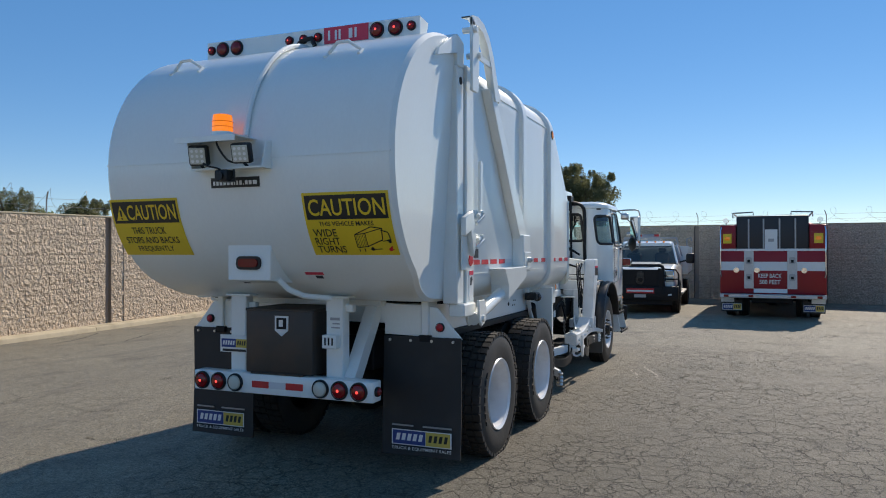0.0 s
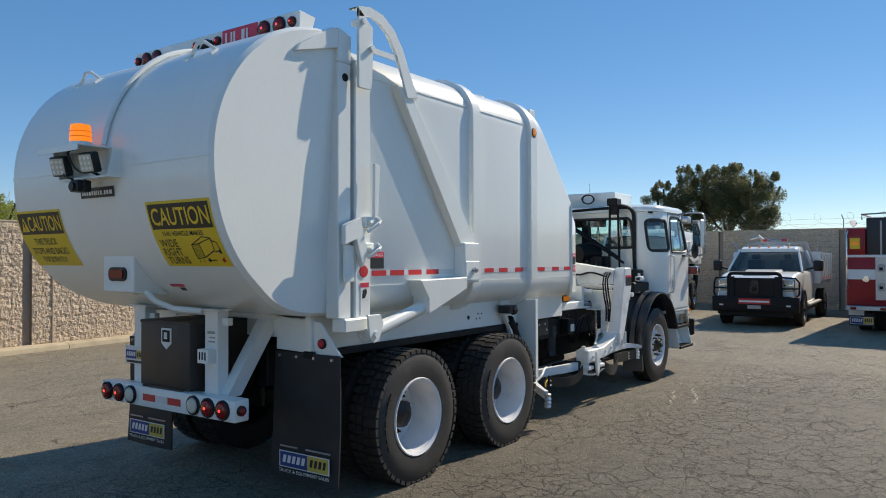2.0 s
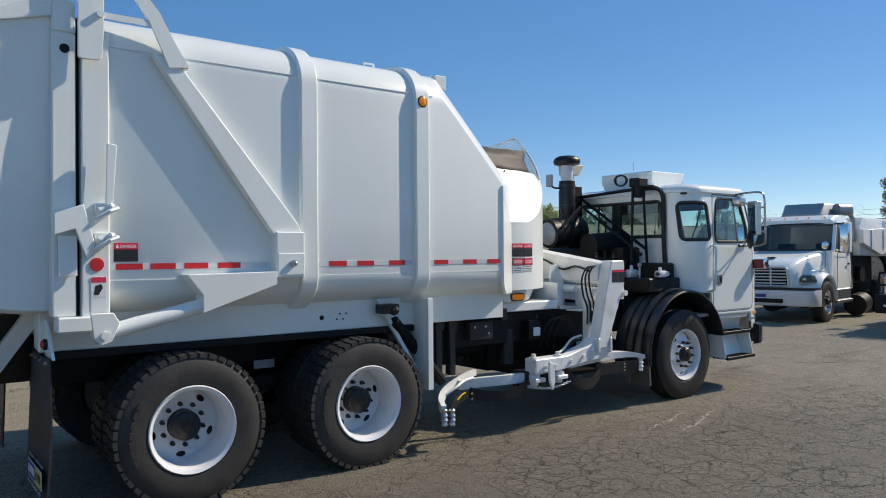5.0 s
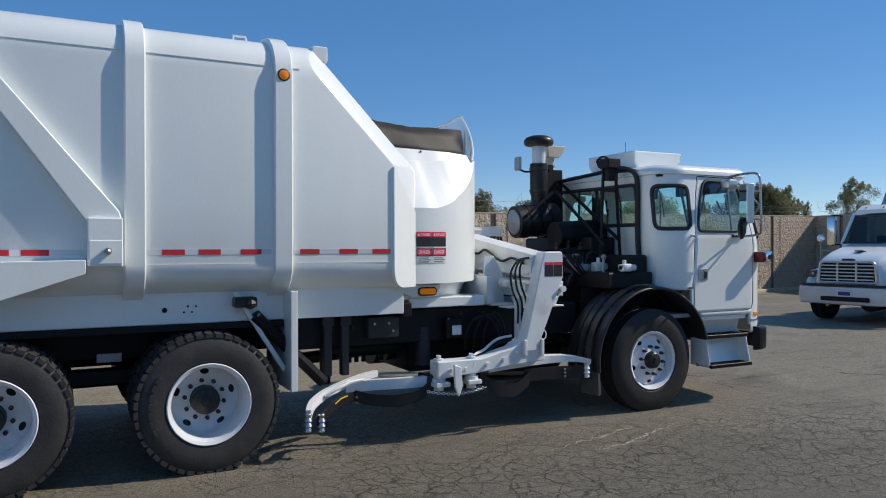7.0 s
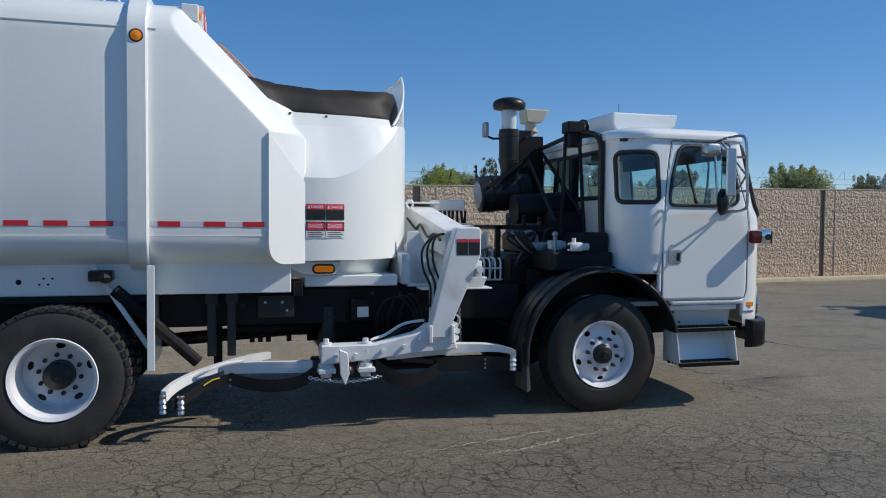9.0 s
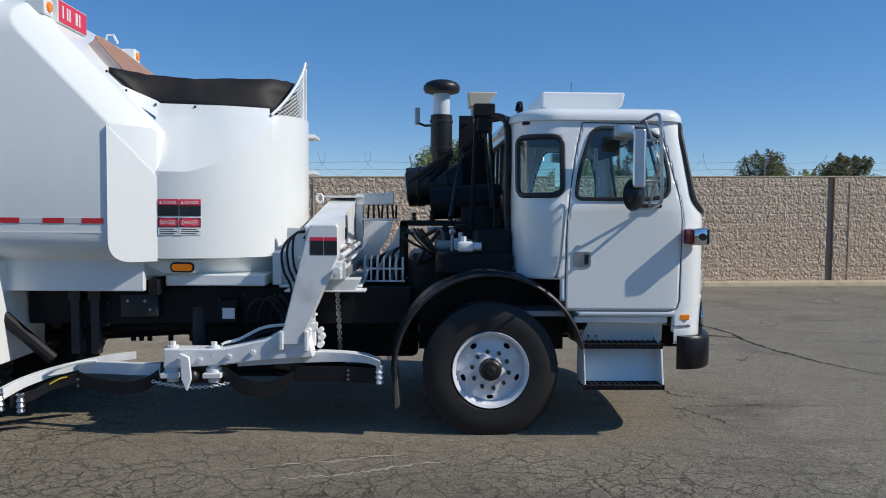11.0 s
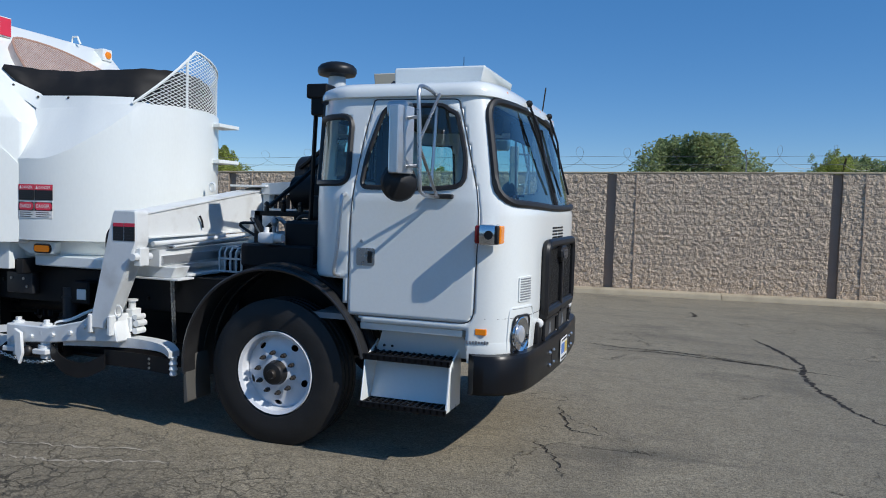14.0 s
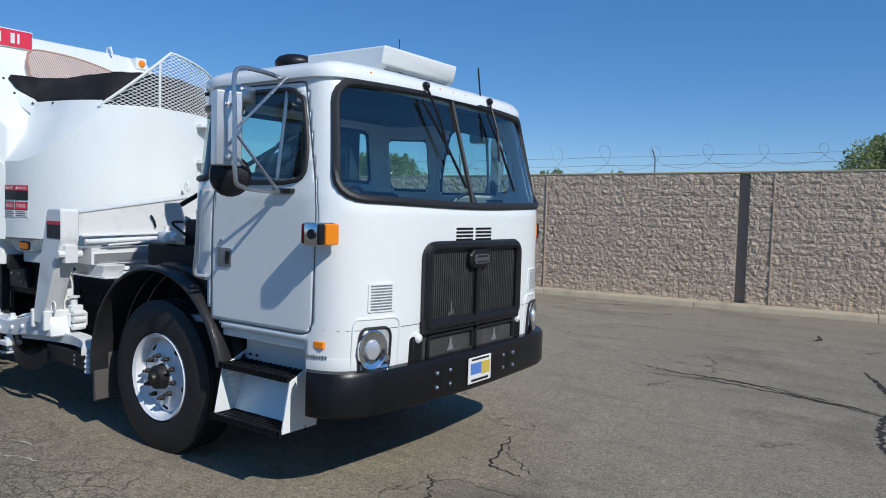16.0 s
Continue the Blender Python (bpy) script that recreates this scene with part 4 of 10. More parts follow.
beacon = part("beacon", s, BEACON, tailgate, "lit amber flashing beacon")
for z in (0.035, 0.07):
    part("beacon_ring", Shape().revolve([(0.069, z - 0.003), (0.073, z), (0.069, z + 0.003)], (-7.90, 0.04, 2.55), (0, 0, 1), 24), AMBERLENS, beacon)
for y in (0.20, -0.155):
    m = pose(-7.945, y, 2.395, 0, -16, 16 if y > 0 else 10)
    wl = part("work_light", Shape().box(-0.03, 0.03, -0.068, 0.068, -0.068, 0.068, 0.014, 2), BLACKPLASTIC, tailgate, "black square work light", m)
    part("lens", Shape().box(-0.035, -0.028, -0.056, 0.056, -0.056, 0.056, 0.003), CLEARLENS, wl, "pale lens with small lamps")
    for k in range(9):
        part("lamp_cell", Shape().cyl((-0.0375, -0.034 + 0.034 * (k % 3), -0.034 + 0.034 * (k // 3)), (-0.034, -0.034 + 0.034 * (k % 3), -0.034 + 0.034 * (k // 3)), 0.011, None, 8), SIGNWHITE, wl)
    part("bracket_foot", Shape().cyl((0.0, 0, -0.06), (0.05, 0, -0.095), 0.01, None, 8), BLACKPLASTIC, wl)
part("lamp_cable", Shape().tube(smooth_curve([(-7.95, 0.16, 2.34), (-7.97, 0.10, 2.315), (-7.98, 0.03, 2.30), (-7.96, 0.01, 2.29)], 4), 0.007, 6), BLACKPLASTIC, tailgate, "loose black cable")
part("lamp_cable", Shape().tube(smooth_curve([(-7.93, 0.03, 2.50), (-8.0, 0.01, 2.47), (-8.0, -0.02, 2.41), (-7.98, -0.07, 2.345), (-7.95, -0.12, 2.33)], 4), 0.007, 6), BLACKPLASTIC, tailgate, "loose black cable")
part("rear_camera", Shape().box(-7.97, -7.87, -0.05, 0.055, 2.21, 2.29, 0.012, 2).cyl((-7.985, 0.005, 2.245), (-7.965, 0.005, 2.245), 0.03, None, 12).tube([(-7.94, -0.085, 2.29), (-7.94, -0.085, 2.24), (-7.94, -0.05, 2.215)], 0.008, 5), BLACKPLASTIC, tailgate, "black reversing camera")
# conduit over the drum
pts = [(*(lambda p: (p[0], -0.08 - 0.10 * t * (1 - t) + 0.10 * (1 - t), p[1]))(on_drum(arc_at(2.55) * t + 0.02, 0.022)),) for t in np.linspace(0, 1, 18)]
part("conduit", Shape().tube([(-6.72, 0.02, 3.40)] + pts, 0.02, 8), WHITE, tailgate, "white cable conduit over the drum")
part("cable_gland", Shape().tube([(-6.88, 0.12, 3.40), (-6.88, 0.07, 3.45), (-6.90, -0.03, 3.45), (-6.9, -0.06, 3.39)], 0.02, 8), BLACKPLASTIC, tailgate)
# grab handles
for y in (0.74, -0.645):
    x, z = on_drum(arc_at(3.13), 0.0)
    s = Shape().tube([(x - 0.03, y + 0.14, z - 0.02), (x + 0.02, y + 0.14, z + 0.02), (x, y + 0.055, z + 0.085), (x, y - 0.03, z + 0.085), (x + 0.02, y - 0.13, z + 0.02), (x - 0.03, y - 0.13, z - 0.02)], 0.013, 8)
    part("grab_handle", s, WHITE, tailgate, "small white bent-bar handle")
# rear lamp box with an oval lamp
lb = part("lamp_box", Shape().prism([(-7.635, 1.80), (-7.30, 1.83), (-7.30, 1.50), (-7.635, 1.535)], "y", -0.165, 0.205, 0.006), WHITE, tailgate, "white box with an oval red lamp")
s = Shape().prism(rounded([(-0.085, 1.612), (0.125, 1.612), (0.125, 1.708), (-0.085, 1.708)], 0.046), "x", -7.648, -7.63)
oval = part("oval_lamp", s, BLACKPLASTIC, lb, "oval lamp in a black grommet")
s = Shape().prism(rounded([(-0.062, 1.63), (0.102, 1.63), (0.102, 1.69), (-0.062, 1.69)], 0.03), "x", -7.656, -7.64)
part("lens", s, REDLENS, tailgate, "oval dark red lamp lens")
s = Shape().tube([(-7.55, -0.17, 1.54), (-7.5, -0.22, 1.47), (-7.42, -0.30, 1.42), (-7.3, -0.45, 1.40)], 0.022, 8)
part("conduit", s, WHITE, tailgate, "short ribbed grey conduit")

# light bar on top of the tailgate
bar = part("light_bar", Shape().prism([(-6.86, 3.385), (-6.74, 3.385), (-6.70, 3.52), (-6.86, 3.535)], "y", -0.965, 1.04, 0.004), WHITE, truck, "white lamp bar across the tailgate top")


def round_lamp(name, parent, c, r, lens, axis=(-1, 0, 0), label=""):
    a = Vector(axis)
    s = Shape().revolve([(r, -0.004), (r, 0.012), (r * 0.9, 0.02), (r * 0.82, 0.018)], c, axis, 24)
    o = part(name, s, BLACKPLASTIC, parent, label or "round red lamp in a black grommet")
    s = Shape().revolve([(r * 0.83, 0.012), (r * 0.7, 0.026), (r * 0.4, 0.034), (0.001, 0.036)], c, axis, 20)
    part("lens", s, lens, o)
    if lens is REDLIT:
        part("lit_core", Shape().revolve([(r * 0.2, 0.033), (r * 0.12, 0.039), (0.001, 0.04)], c, axis, 10), REDCORE, o, "lit red centre")
    return o


for y, r, lit in ((0.985, 0.038, 1), (0.87, 0.062, 0), (0.725, 0.062, 0), (0.20, 0.038, 1), (0.065, 0.038, 1), (-0.07, 0.038, 1), (-0.60, 0.062, 1), (-0.76, 0.062, 1), (-0.895, 0.038, 1)):
    round_lamp("marker_lamp", bar, (-6.86, y, 3.462), r, REDLIT if lit else REDLENS)


def maker_plate(parent, m, w, h):
    """A red plate with four pale block letters left as plain bars."""
    p = part("maker_plate", Shape().box(0, w, 0, h, -0.004, 0.0, 0.001), SIGNRED, parent, "red maker's plate with pale bars", m)
    for k, (f0, f1) in enumerate(((0.10, 0.30), (0.34, 0.52), (0.57, 0.65), (0.70, 0.88))):
        s = Shape()
        t = w * 0.045
        x0, x1, y0, y1 = f0 * w, f1 * w, h * 0.2, h * 0.8
        s.box(x0, x0 + (t if k != 2 else x1 - x0), y0, y1, 0.001, 0.004)
        if k in (0,):
            s.box(x1 - t, x1, y0, y1, 0.001, 0.004)
        part("pale_bar", s, SIGNWHITE, p)
    return p


maker_plate(bar, Matrix(((0, 0, -1, -6.866), (-1, 0, 0, -0.125), (0, 1, 0, 3.40), (0, 0, 0, 1))), 0.40, 0.13)

# corner posts of tailgate and body, latch and lift arm (right side)
posts = Shape().box(-6.74, -6.60, -1.219, -1.10, 1.34, 3.16, 0.008)
posts.prism([(-6.74, 3.16), (-6.60, 3.16), (-6.60, 3.36), (-6.74, 3.40)], "y", -1.222, -1.05, 0.006)
post_r = part("tailgate_post", posts, WHITE, truck, "white square corner post")
part("post_hole", Shape().cyl((-6.665, -1.222, 3.055), (-6.665, -1.215, 3.055), 0.03, None, 16), BLACKPAINT, post_r, "dark round hole")
part("tailgate_post", Shape().box(-6.74, -6.60, 1.10, 1.25, 1.34, 3.3, 0.008), WHITE, truck)
part("body_post", Shape().box(-6.57, -6.40, -1.230, -1.08, 1.30, 3.2, 0.008), WHITE, truck, "white flat body post")
part("body_post", Shape().box(-6.57, -6.40, 1.08, 1.24, 1.30, 3.2, 0.008), WHITE, truck)
part("gap_seal", Shape().box(-6.605, -6.565, -1.16, 1.16, 1.33, 3.28), BLACKPAINT, truck, "dark seal between body and tailgate")
# strap plate from the post to the drum top
part("strap_plate", Shape().prism([(-7.14, 3.14), (-6.74, 3.25), (-6.74, 3.38), (-6.80, 3.38), (-7.10, 3.20)], "y", -1.225, -1.15, 0.004), WHITE, truck, "white sloping stiffener plate")
# hook plates
part("latch_plate", Shape().prism(rounded([(-6.60, 2.99), (-6.46, 2.99), (-6.445, 3.20), (-6.445, 3.45), (-6.60, 3.56)], [0.02, 0.04, 0, 0, 0.0], 4), "y", -1.295, -1.27, 0.003), WHITE, truck, "white latch side plate")
s = Shape()
ho = [(-6.60, 3.57), (-6.47, 3.595), (-6.33, 3.575), (-6.20, 3.50), (-6.09, 3.37), (-6.0, 3.20), (-5.895, 3.03)]
hi_ = [(-6.60, 3.50), (-6.47, 3.525), (-6.36, 3.50), (-6.25, 3.43), (-6.16, 3.30), (-6.09, 3.15), (-6.03, 3.01)]
bmh = bmesh.new()
vo, vi = [bmh.verts.new((x, -1.295, z)) for x, z in ho], [bmh.verts.new((x, -1.295, z)) for x, z in hi_]
for i in range(len(ho) - 1):
    bmh.faces.new((vo[i], vo[i + 1], vi[i + 1], vi[i]))
r_ = bmesh.ops.extrude_face_region(bmh, geom=bmh.faces[:])
for v in [g for g in r_["geom"] if isinstance(g, bmesh.types.BMVert)]:
    v.co.y = -1.275
s.take(bmh)
for i in range(len(ho) - 1):
    (xa, za), (xb, zb) = ho[i], ho[i + 1]
    s.add([(xa, -1.28, za), (xb, -1.28, zb), (xb, -1.20, zb), (xa, -1.20, za), (xa, -1.28, za - 0.012), (xb, -1.28, zb - 0.012), (xb, -1.20, zb - 0.012), (xa, -1.20, za - 0.012)], [(0, 1, 2, 3), (7, 6, 5, 4), (0, 4, 5, 1), (3, 2, 6, 7)])
part("hook_link", Shape().box(-6.46, -6.13, -1.29, -1.275, 3.27, 3.31), WHITE, truck, "flat white link")
part("hook_arm", s.weld(), WHITE, truck, "white curved hook arm over the latch")
for x, z in ((-6.47, 3.29), (-6.56, 3.47)):
    part("pivot_pin", Shape().cyl((x, -1.32, z), (x, -1.20, z), 0.024, None, 10), WHITE, truck)
# diagonal channel
s = Shape().prism([(-6.14, 3.10), (-5.95, 3.04), (-5.05, 1.945), (-5.03, 1.86), (-5.245, 1.845)], "y", -1.28, -1.20, 0.008)
part("diagonal_arm", s, WHITE, truck, "white diagonal steel channel on the body side")
fb = part("foot_bracket", Shape().box(-5.26, -5.03, -1.315, -1.2, 1.555, 1.90, 0.008), WHITE, truck, "white square bracket with a bolt")
part("bracket_plate", Shape().box(-5.25, -5.035, -1.322, -1.31, 1.575, 1.74, 0.004), WHITE, fb)
part("bolt", Shape().cyl((-5.13, -1.35, 1.665), (-5.13, -1.32, 1.665), 0.026, None, 8).ball((-5.13, -1.35, 1.665), 0.02, 8), BRIGHT, fb)
part("gusset", Shape().prism([(-5.93, 1.595), (-5.27, 1.605), (-5.27, 1.51), (-5.82, 1.325), (-5.82, 1.45)], "y", -1.345, -1.18, 0.004), WHITE, truck, "white folded gusset plate")
cy = part("ram", Shape().cyl((-6.50, -1.26, 1.21), (-5.80, -1.26, 1.375), 0.052, None, 16), WHITE, truck, "white hydraulic ram")
part("ram_end", Shape().box(-6.72, -6.46, -1.27, -1.14, 1.24, 1.34, 0.01).prism([(-6.54, 1.36), (-6.40, 1.36), (-6.36, 1.29), (-6.41, 1.17), (-6.47, 1.15), (-6.52, 1.20)], "y", -1.325, -1.305, 0.005).prism([(-6.54, 1.36), (-6.40, 1.36), (-6.36, 1.29), (-6.41, 1.17), (-6.47, 1.15), (-6.52, 1.20)], "y", -1.225, -1.205, 0.005), WHITE, cy, "clevis of the ram")
part("clevis_pin", Shape().cyl((-6.455, -1.345, 1.215), (-6.455, -1.19, 1.215), 0.026, None, 12), WHITE, cy)
# latch rod and hinge on the post
s = Shape().prism([(-6.44, 2.00), (-6.40, 2.00), (-6.37, 2.45), (-6.43, 2.46)], "y", -1.30, -1.275, 0.003)
part("latch_lever", s, WHITE, truck, "white latch lever")
for z in (2.02, 1.83):
    part("hinge_pin", Shape().cyl((-6.48, -1.29, z), (-6.38, -1.29, z + 0.03), 0.020, None, 8).box(-6.50, -6.41, -1.275, -1.22, z - 0.03, z + 0.05, 0.006).ball((-6.41, -1.305, z + 0.03), 0.022, 8).tube([(-6.5, -1.29, z - 0.06), (-6.42, -1.32, z), (-6.36, -1.29, z + 0.02)], 0.014, 6), WHITE, truck)
part("hinge_plate", Shape().prism([(-6.74, 2.00), (-6.57, 2.06), (-6.50, 1.80), (-6.55, 1.70), (-6.62, 1.90), (-6.74, 1.86)], "y", -1.29, -1.25, 0.005), WHITE, truck)
part("cover_plate", Shape().box(-6.71, -6.60, -1.252, -1.235, 1.60, 1.86, 0.004), WHITE, truck)

# conspicuity tape, stickers and lamps on the right side
TZ0, TZ1 = 1.635, 1.675
for x in (-6.27, -6.05, -5.82, -5.58, -4.80 + 0.12, -4.42, -4.11, -3.72 + 0.08, -3.31, -3.02):
    w = 0.17 if x < -5.5 else 0.16
    part("red_tape", Shape().box(x - w / 2, x + w / 2, -1.2045, -1.20, TZ0, TZ1), REDTAPE, truck, "red reflective tape")
part("silver_tape", Shape().box(-6.38, -5.28, -1.2025, -1.20, TZ0, TZ1), SILVERTAPE, truck, "silver reflective tape")
for xa, xb in ((-4.86, -3.95), (-3.77, -2.93)):
    part("silver_tape", Shape().box(xa, xb, -1.2025, -1.20, TZ0, TZ1), SILVERTAPE, truck, "silver reflective tape")
part("red_reflector", Shape().revolve([(0.045, 0), (0.042, 0.008), (0.001, 0.009)], (-6.48, -1.230, 1.672), (0, -1, 0), 20), REDTAPE, truck, "round red reflector")


def danger_label(parent, x, z, w, h, y, red=0.35, oval=False):
    """A small warning label: red band over a black (or white) field with faint bars."""
    o = part("danger_label", Shape().box(x, x + w, y, y + 0.002, z, z + h), SIGNWHITE if oval else SIGNBLACK, parent, "small red and white danger label" if oval else "small red and black danger label")
    part("red_band", Shape().box(x, x + w, y - 0.0012, y, z + h * (1 - red), z + h), SIGNBLACK if oval else SIGNRED, o)
    if oval:
        part("red_oval", Shape().prism(rounded([(x + w * 0.03, z + h * 0.50), (x + w * 0.97, z + h * 0.50), (x + w * 0.97, z + h * 0.97), (x + w * 0.03, z + h * 0.97)], h * 0.22), "y", y - 0.0022, y - 0.001), SIGNRED, o)
    if w > 0.12:
        k = 0.5 if oval else red * 0.5
        part("lettering", moved(letters("DANGER", w * (0.74 if oval else 0.66), h * (0.24 if oval else k), 0.01), lambda a, b, c: (x + w * (0.13 if oval else 0.26) + a, y - 0.0035, z + h * (0.62 if oval else 1 - red * 0.78) + b)), SIGNWHITE, o)
        if not oval:
            part("white_triangle", Shape().prism([(x + w * 0.07, z + h * (1 - red * 0.8)), (x + w * 0.21, z + h * (1 - red * 0.8)), (x + w * 0.14, z + h * (1 - red * 0.2))], "y", y - 0.003, y - 0.001), SIGNWHITE, o)
    s = Shape()
    for k in range(3 if oval else 4):
        zz = z + h * (1 - red) * (0.16 + (0.28 if oval else 0.2) * k)
        s.box(x + w * 0.08, x + w * (0.92 if k % 2 else 0.8), y - 0.001, y, zz, zz + h * 0.04)
    part("pale_bars", s, GREASE if oval else DARKTANK, o)
    return o


danger_label(truck, -6.37, 1.69, 0.155, 0.125, -1.204)
wl_ = part("danger_label", Shape().box(-6.515, -6.425, -1.234, -1.2305, 1.46, 1.59), SIGNWHITE, truck, "small red and white danger label")
part("red_band", Shape().box(-6.515, -6.425, -1.2355, -1.234, 1.555, 1.59), SIGNRED, wl_)
part("black_figure", Shape().prism([(-6.50, 1.475), (-6.47, 1.475), (-6.445, 1.52), (-6.455, 1.545), (-6.49, 1.535)], "y", -1.2355, -1.234), SIGNBLACK, wl_)
part("white_strip", Shape().box(-6.515, -6.425, -1.2335, -1.230, 1.36, 1.455), SIGNWHITE, truck, "white instruction strip")
mk = part("side_marker", Shape().revolve([(0.05, -0.02), (0.05, 0.004), (0.04, 0.008)], (-3.86, -1.24, 3.045), (0, -1, 0), 20), BLACKPLASTIC, truck, "round amber marker lamp")
part("lens", Shape().revolve([(0.042, 0.006), (0.03, 0.012), (0.001, 0.015)], (-3.86, -1.24, 3.045), (0, -1, 0), 16), AMBERLENS, mk)
# small roof lug
part("roof_lug", Shape().tube([(-4.15, -0.75, 3.36), (-4.15, -0.75, 3.44), (-4.05, -0.75, 3.44), (-4.03, -0.75, 3.36)], 0.012, 6), WHITE, truck)
# ---- rear end: posts, bumper, flaps, chassis ----
for y in (0.455, -0.415):
    p = part("tail_post", Shape().box(-7.19, -7.09, y - 0.072, y + 0.072, 0.80, 1.40, 0.006).box(-7.22, -7.02, y - 0.13, y + 0.10, 1.395, 1.41, 0.003).box(-7.15, -7.10, y - 0.13, y + 0.10, 1.29, 1.345, 0.004), WHITE, truck, "white steel post under the tailgate")
part("post_box", Shape().box(-7.255, -7.19, -0.465, -0.345, 1.025, 1.125, 0.004), WHITE, truck, "small white slotted box")
for k in range(3):
    part("slot", Shape().box(-7.258, -7.252, -0.44 + 0.03 * k, -0.428 + 0.03 * k, 1.05, 1.105), BLACKPAINT, truck)
part("instruction_bars", Shape().box(-7.194, -7.191, -0.46, -0.39, 1.17, 1.18).box(-7.194, -7.191, -0.46, -0.40, 1.20, 1.21).box(-7.194, -7.191, -0.46, -0.38, 1.23, 1.25), GALV, truck)
# brace from the right post back to the frame
part("brace", Shape().add([(-7.18, -0.575, 0.79), (-7.05, -0.575, 0.79), (-6.65, -0.575, 1.36), (-6.78, -0.575, 1.36), (-7.18, -0.475, 0.79), (-7.05, -0.475, 0.79), (-6.65, -0.475, 1.36), (-6.78, -0.475, 1.36)], [(0, 1, 2, 3), (7, 6, 5, 4), (0, 4, 5, 1), (1, 5, 6, 2), (2, 6, 7, 3), (3, 7, 4, 0)]), WHITE, truck, "white diagonal brace")
part("cross_beam", Shape().box(-6.82, -6.72, -0.612, 0.612, 1.315, 1.395, 0.006), WHITE, truck, "white cross beam under the tailgate")
# bumper beam
bmp = part("rear_bumper", Shape().box(-7.29, -7.16, -0.79, 0.805, 0.655, 0.808, 0.012, 2), WHITE, truck, "white rear bumper beam with lamps")
for y, lens in ((0.719, REDLIT), (0.562, REDLIT), (0.404, CLEARLENS), (-0.358, CLEARLENS), (-0.518, REDLIT), (-0.677, REDLIT)):
    round_lamp("tail_lamp", bmp, (-7.292, y, 0.733), 0.069, lens, label="round clear reversing lamp" if lens is CLEARLENS else "round red tail lamp")
for y in (0.174, -0.13):
    part("red_tape", Shape().box(-7.294, -7.29, y - 0.075, y + 0.075, 0.705, 0.755), REDTAPE, bmp)
part("silver_tape", Shape().box(-7.2925, -7.29, -0.052, 0.096, 0.705, 0.755), SILVERTAPE, bmp)
round_lamp("side_lamp", bmp, (-7.235, -0.792, 0.733), 0.036, REDLENS, (0, -1, 0))
# tool box between the posts
tb = part("tool_box", Shape().box(-7.262, -6.72, -0.27, 0.33, 0.815, 1.30, 0.012, 2).box(-7.285, -7.20, -0.20, 0.27, 0.808, 0.822, 0.003), STEELBOX, truck, "dark brown steel tool box")
part("lid_edge", Shape().box(-7.266, -6.71, -0.274, 0.334, 1.285, 1.308, 0.006), STEELBOX, tb)
s = Shape().prism([(0.06, 1.255), (-0.06, 1.255), (-0.06, 1.145), (0.0, 1.10), (0.06, 1.145)], "x", -7.268, -7.263)
bd = part("badge", s, SIGNWHITE, tb, "white shield badge")
part("dark_bar", Shape().prism([(0.043, 1.24), (-0.043, 1.24), (-0.043, 1.155), (0.043, 1.155)], "x", -7.271, -7.268), BLACKPAINT, bd)
part("pale_bar", Shape().box(-7.274, -7.271, -0.015, 0.02, 1.175, 1.225), SIGNWHITE, bd)


def dealer_panel(parent, m, w, h, plain=False):
    """Blue and gold dealer panel, its name left as pale bars."""
    o = part("dealer_panel", Shape().box(0, w, 0, h, -0.003, 0.0), SIGNWHITE, parent, "blue and gold dealer panel", m)
    part("blue_field", Shape().box(w * 0.02, w * 0.57, h * 0.06, h * 0.94, 0.0, 0.0015), SIGNBLUE, o)
    part("gold_field", Shape().box(w * 0.575, w * 0.98, h * 0.06, h * 0.94, 0.0, 0.0015), SIGNGOLD, o)
    s, t = Shape(), Shape()
    for k in range(5):
        s.prism([(w * (0.07 + 0.095 * k), h * 0.3), (w * (0.07 + 0.095 * k + 0.06), h * 0.3), (w * (0.07 + 0.095 * k + 0.085), h * 0.75), (w * (0.07 + 0.095 * k + 0.025), h * 0.75)], "z", 0.0015, 0.003)
    for k in range(4):
        t.prism([(w * (0.62 + 0.085 * k), h * 0.3), (w * (0.62 + 0.085 * k + 0.05), h * 0.3), (w * (0.62 + 0.085 * k + 0.07), h * 0.75), (w * (0.62 + 0.085 * k + 0.02), h * 0.75)], "z", 0.0015, 0.003)
    part("white_bars", s, SIGNWHITE, o)["kind"] = "stuff"
    part("black_bars", t, SIGNBLACK, o)["kind"] = "stuff"
    return o


def back_panel(x, y, z):
    return Matrix(((0, 0, -1, x), (-1, 0, 0, y), (0, 1, 0, z), (0, 0, 0, 1)))


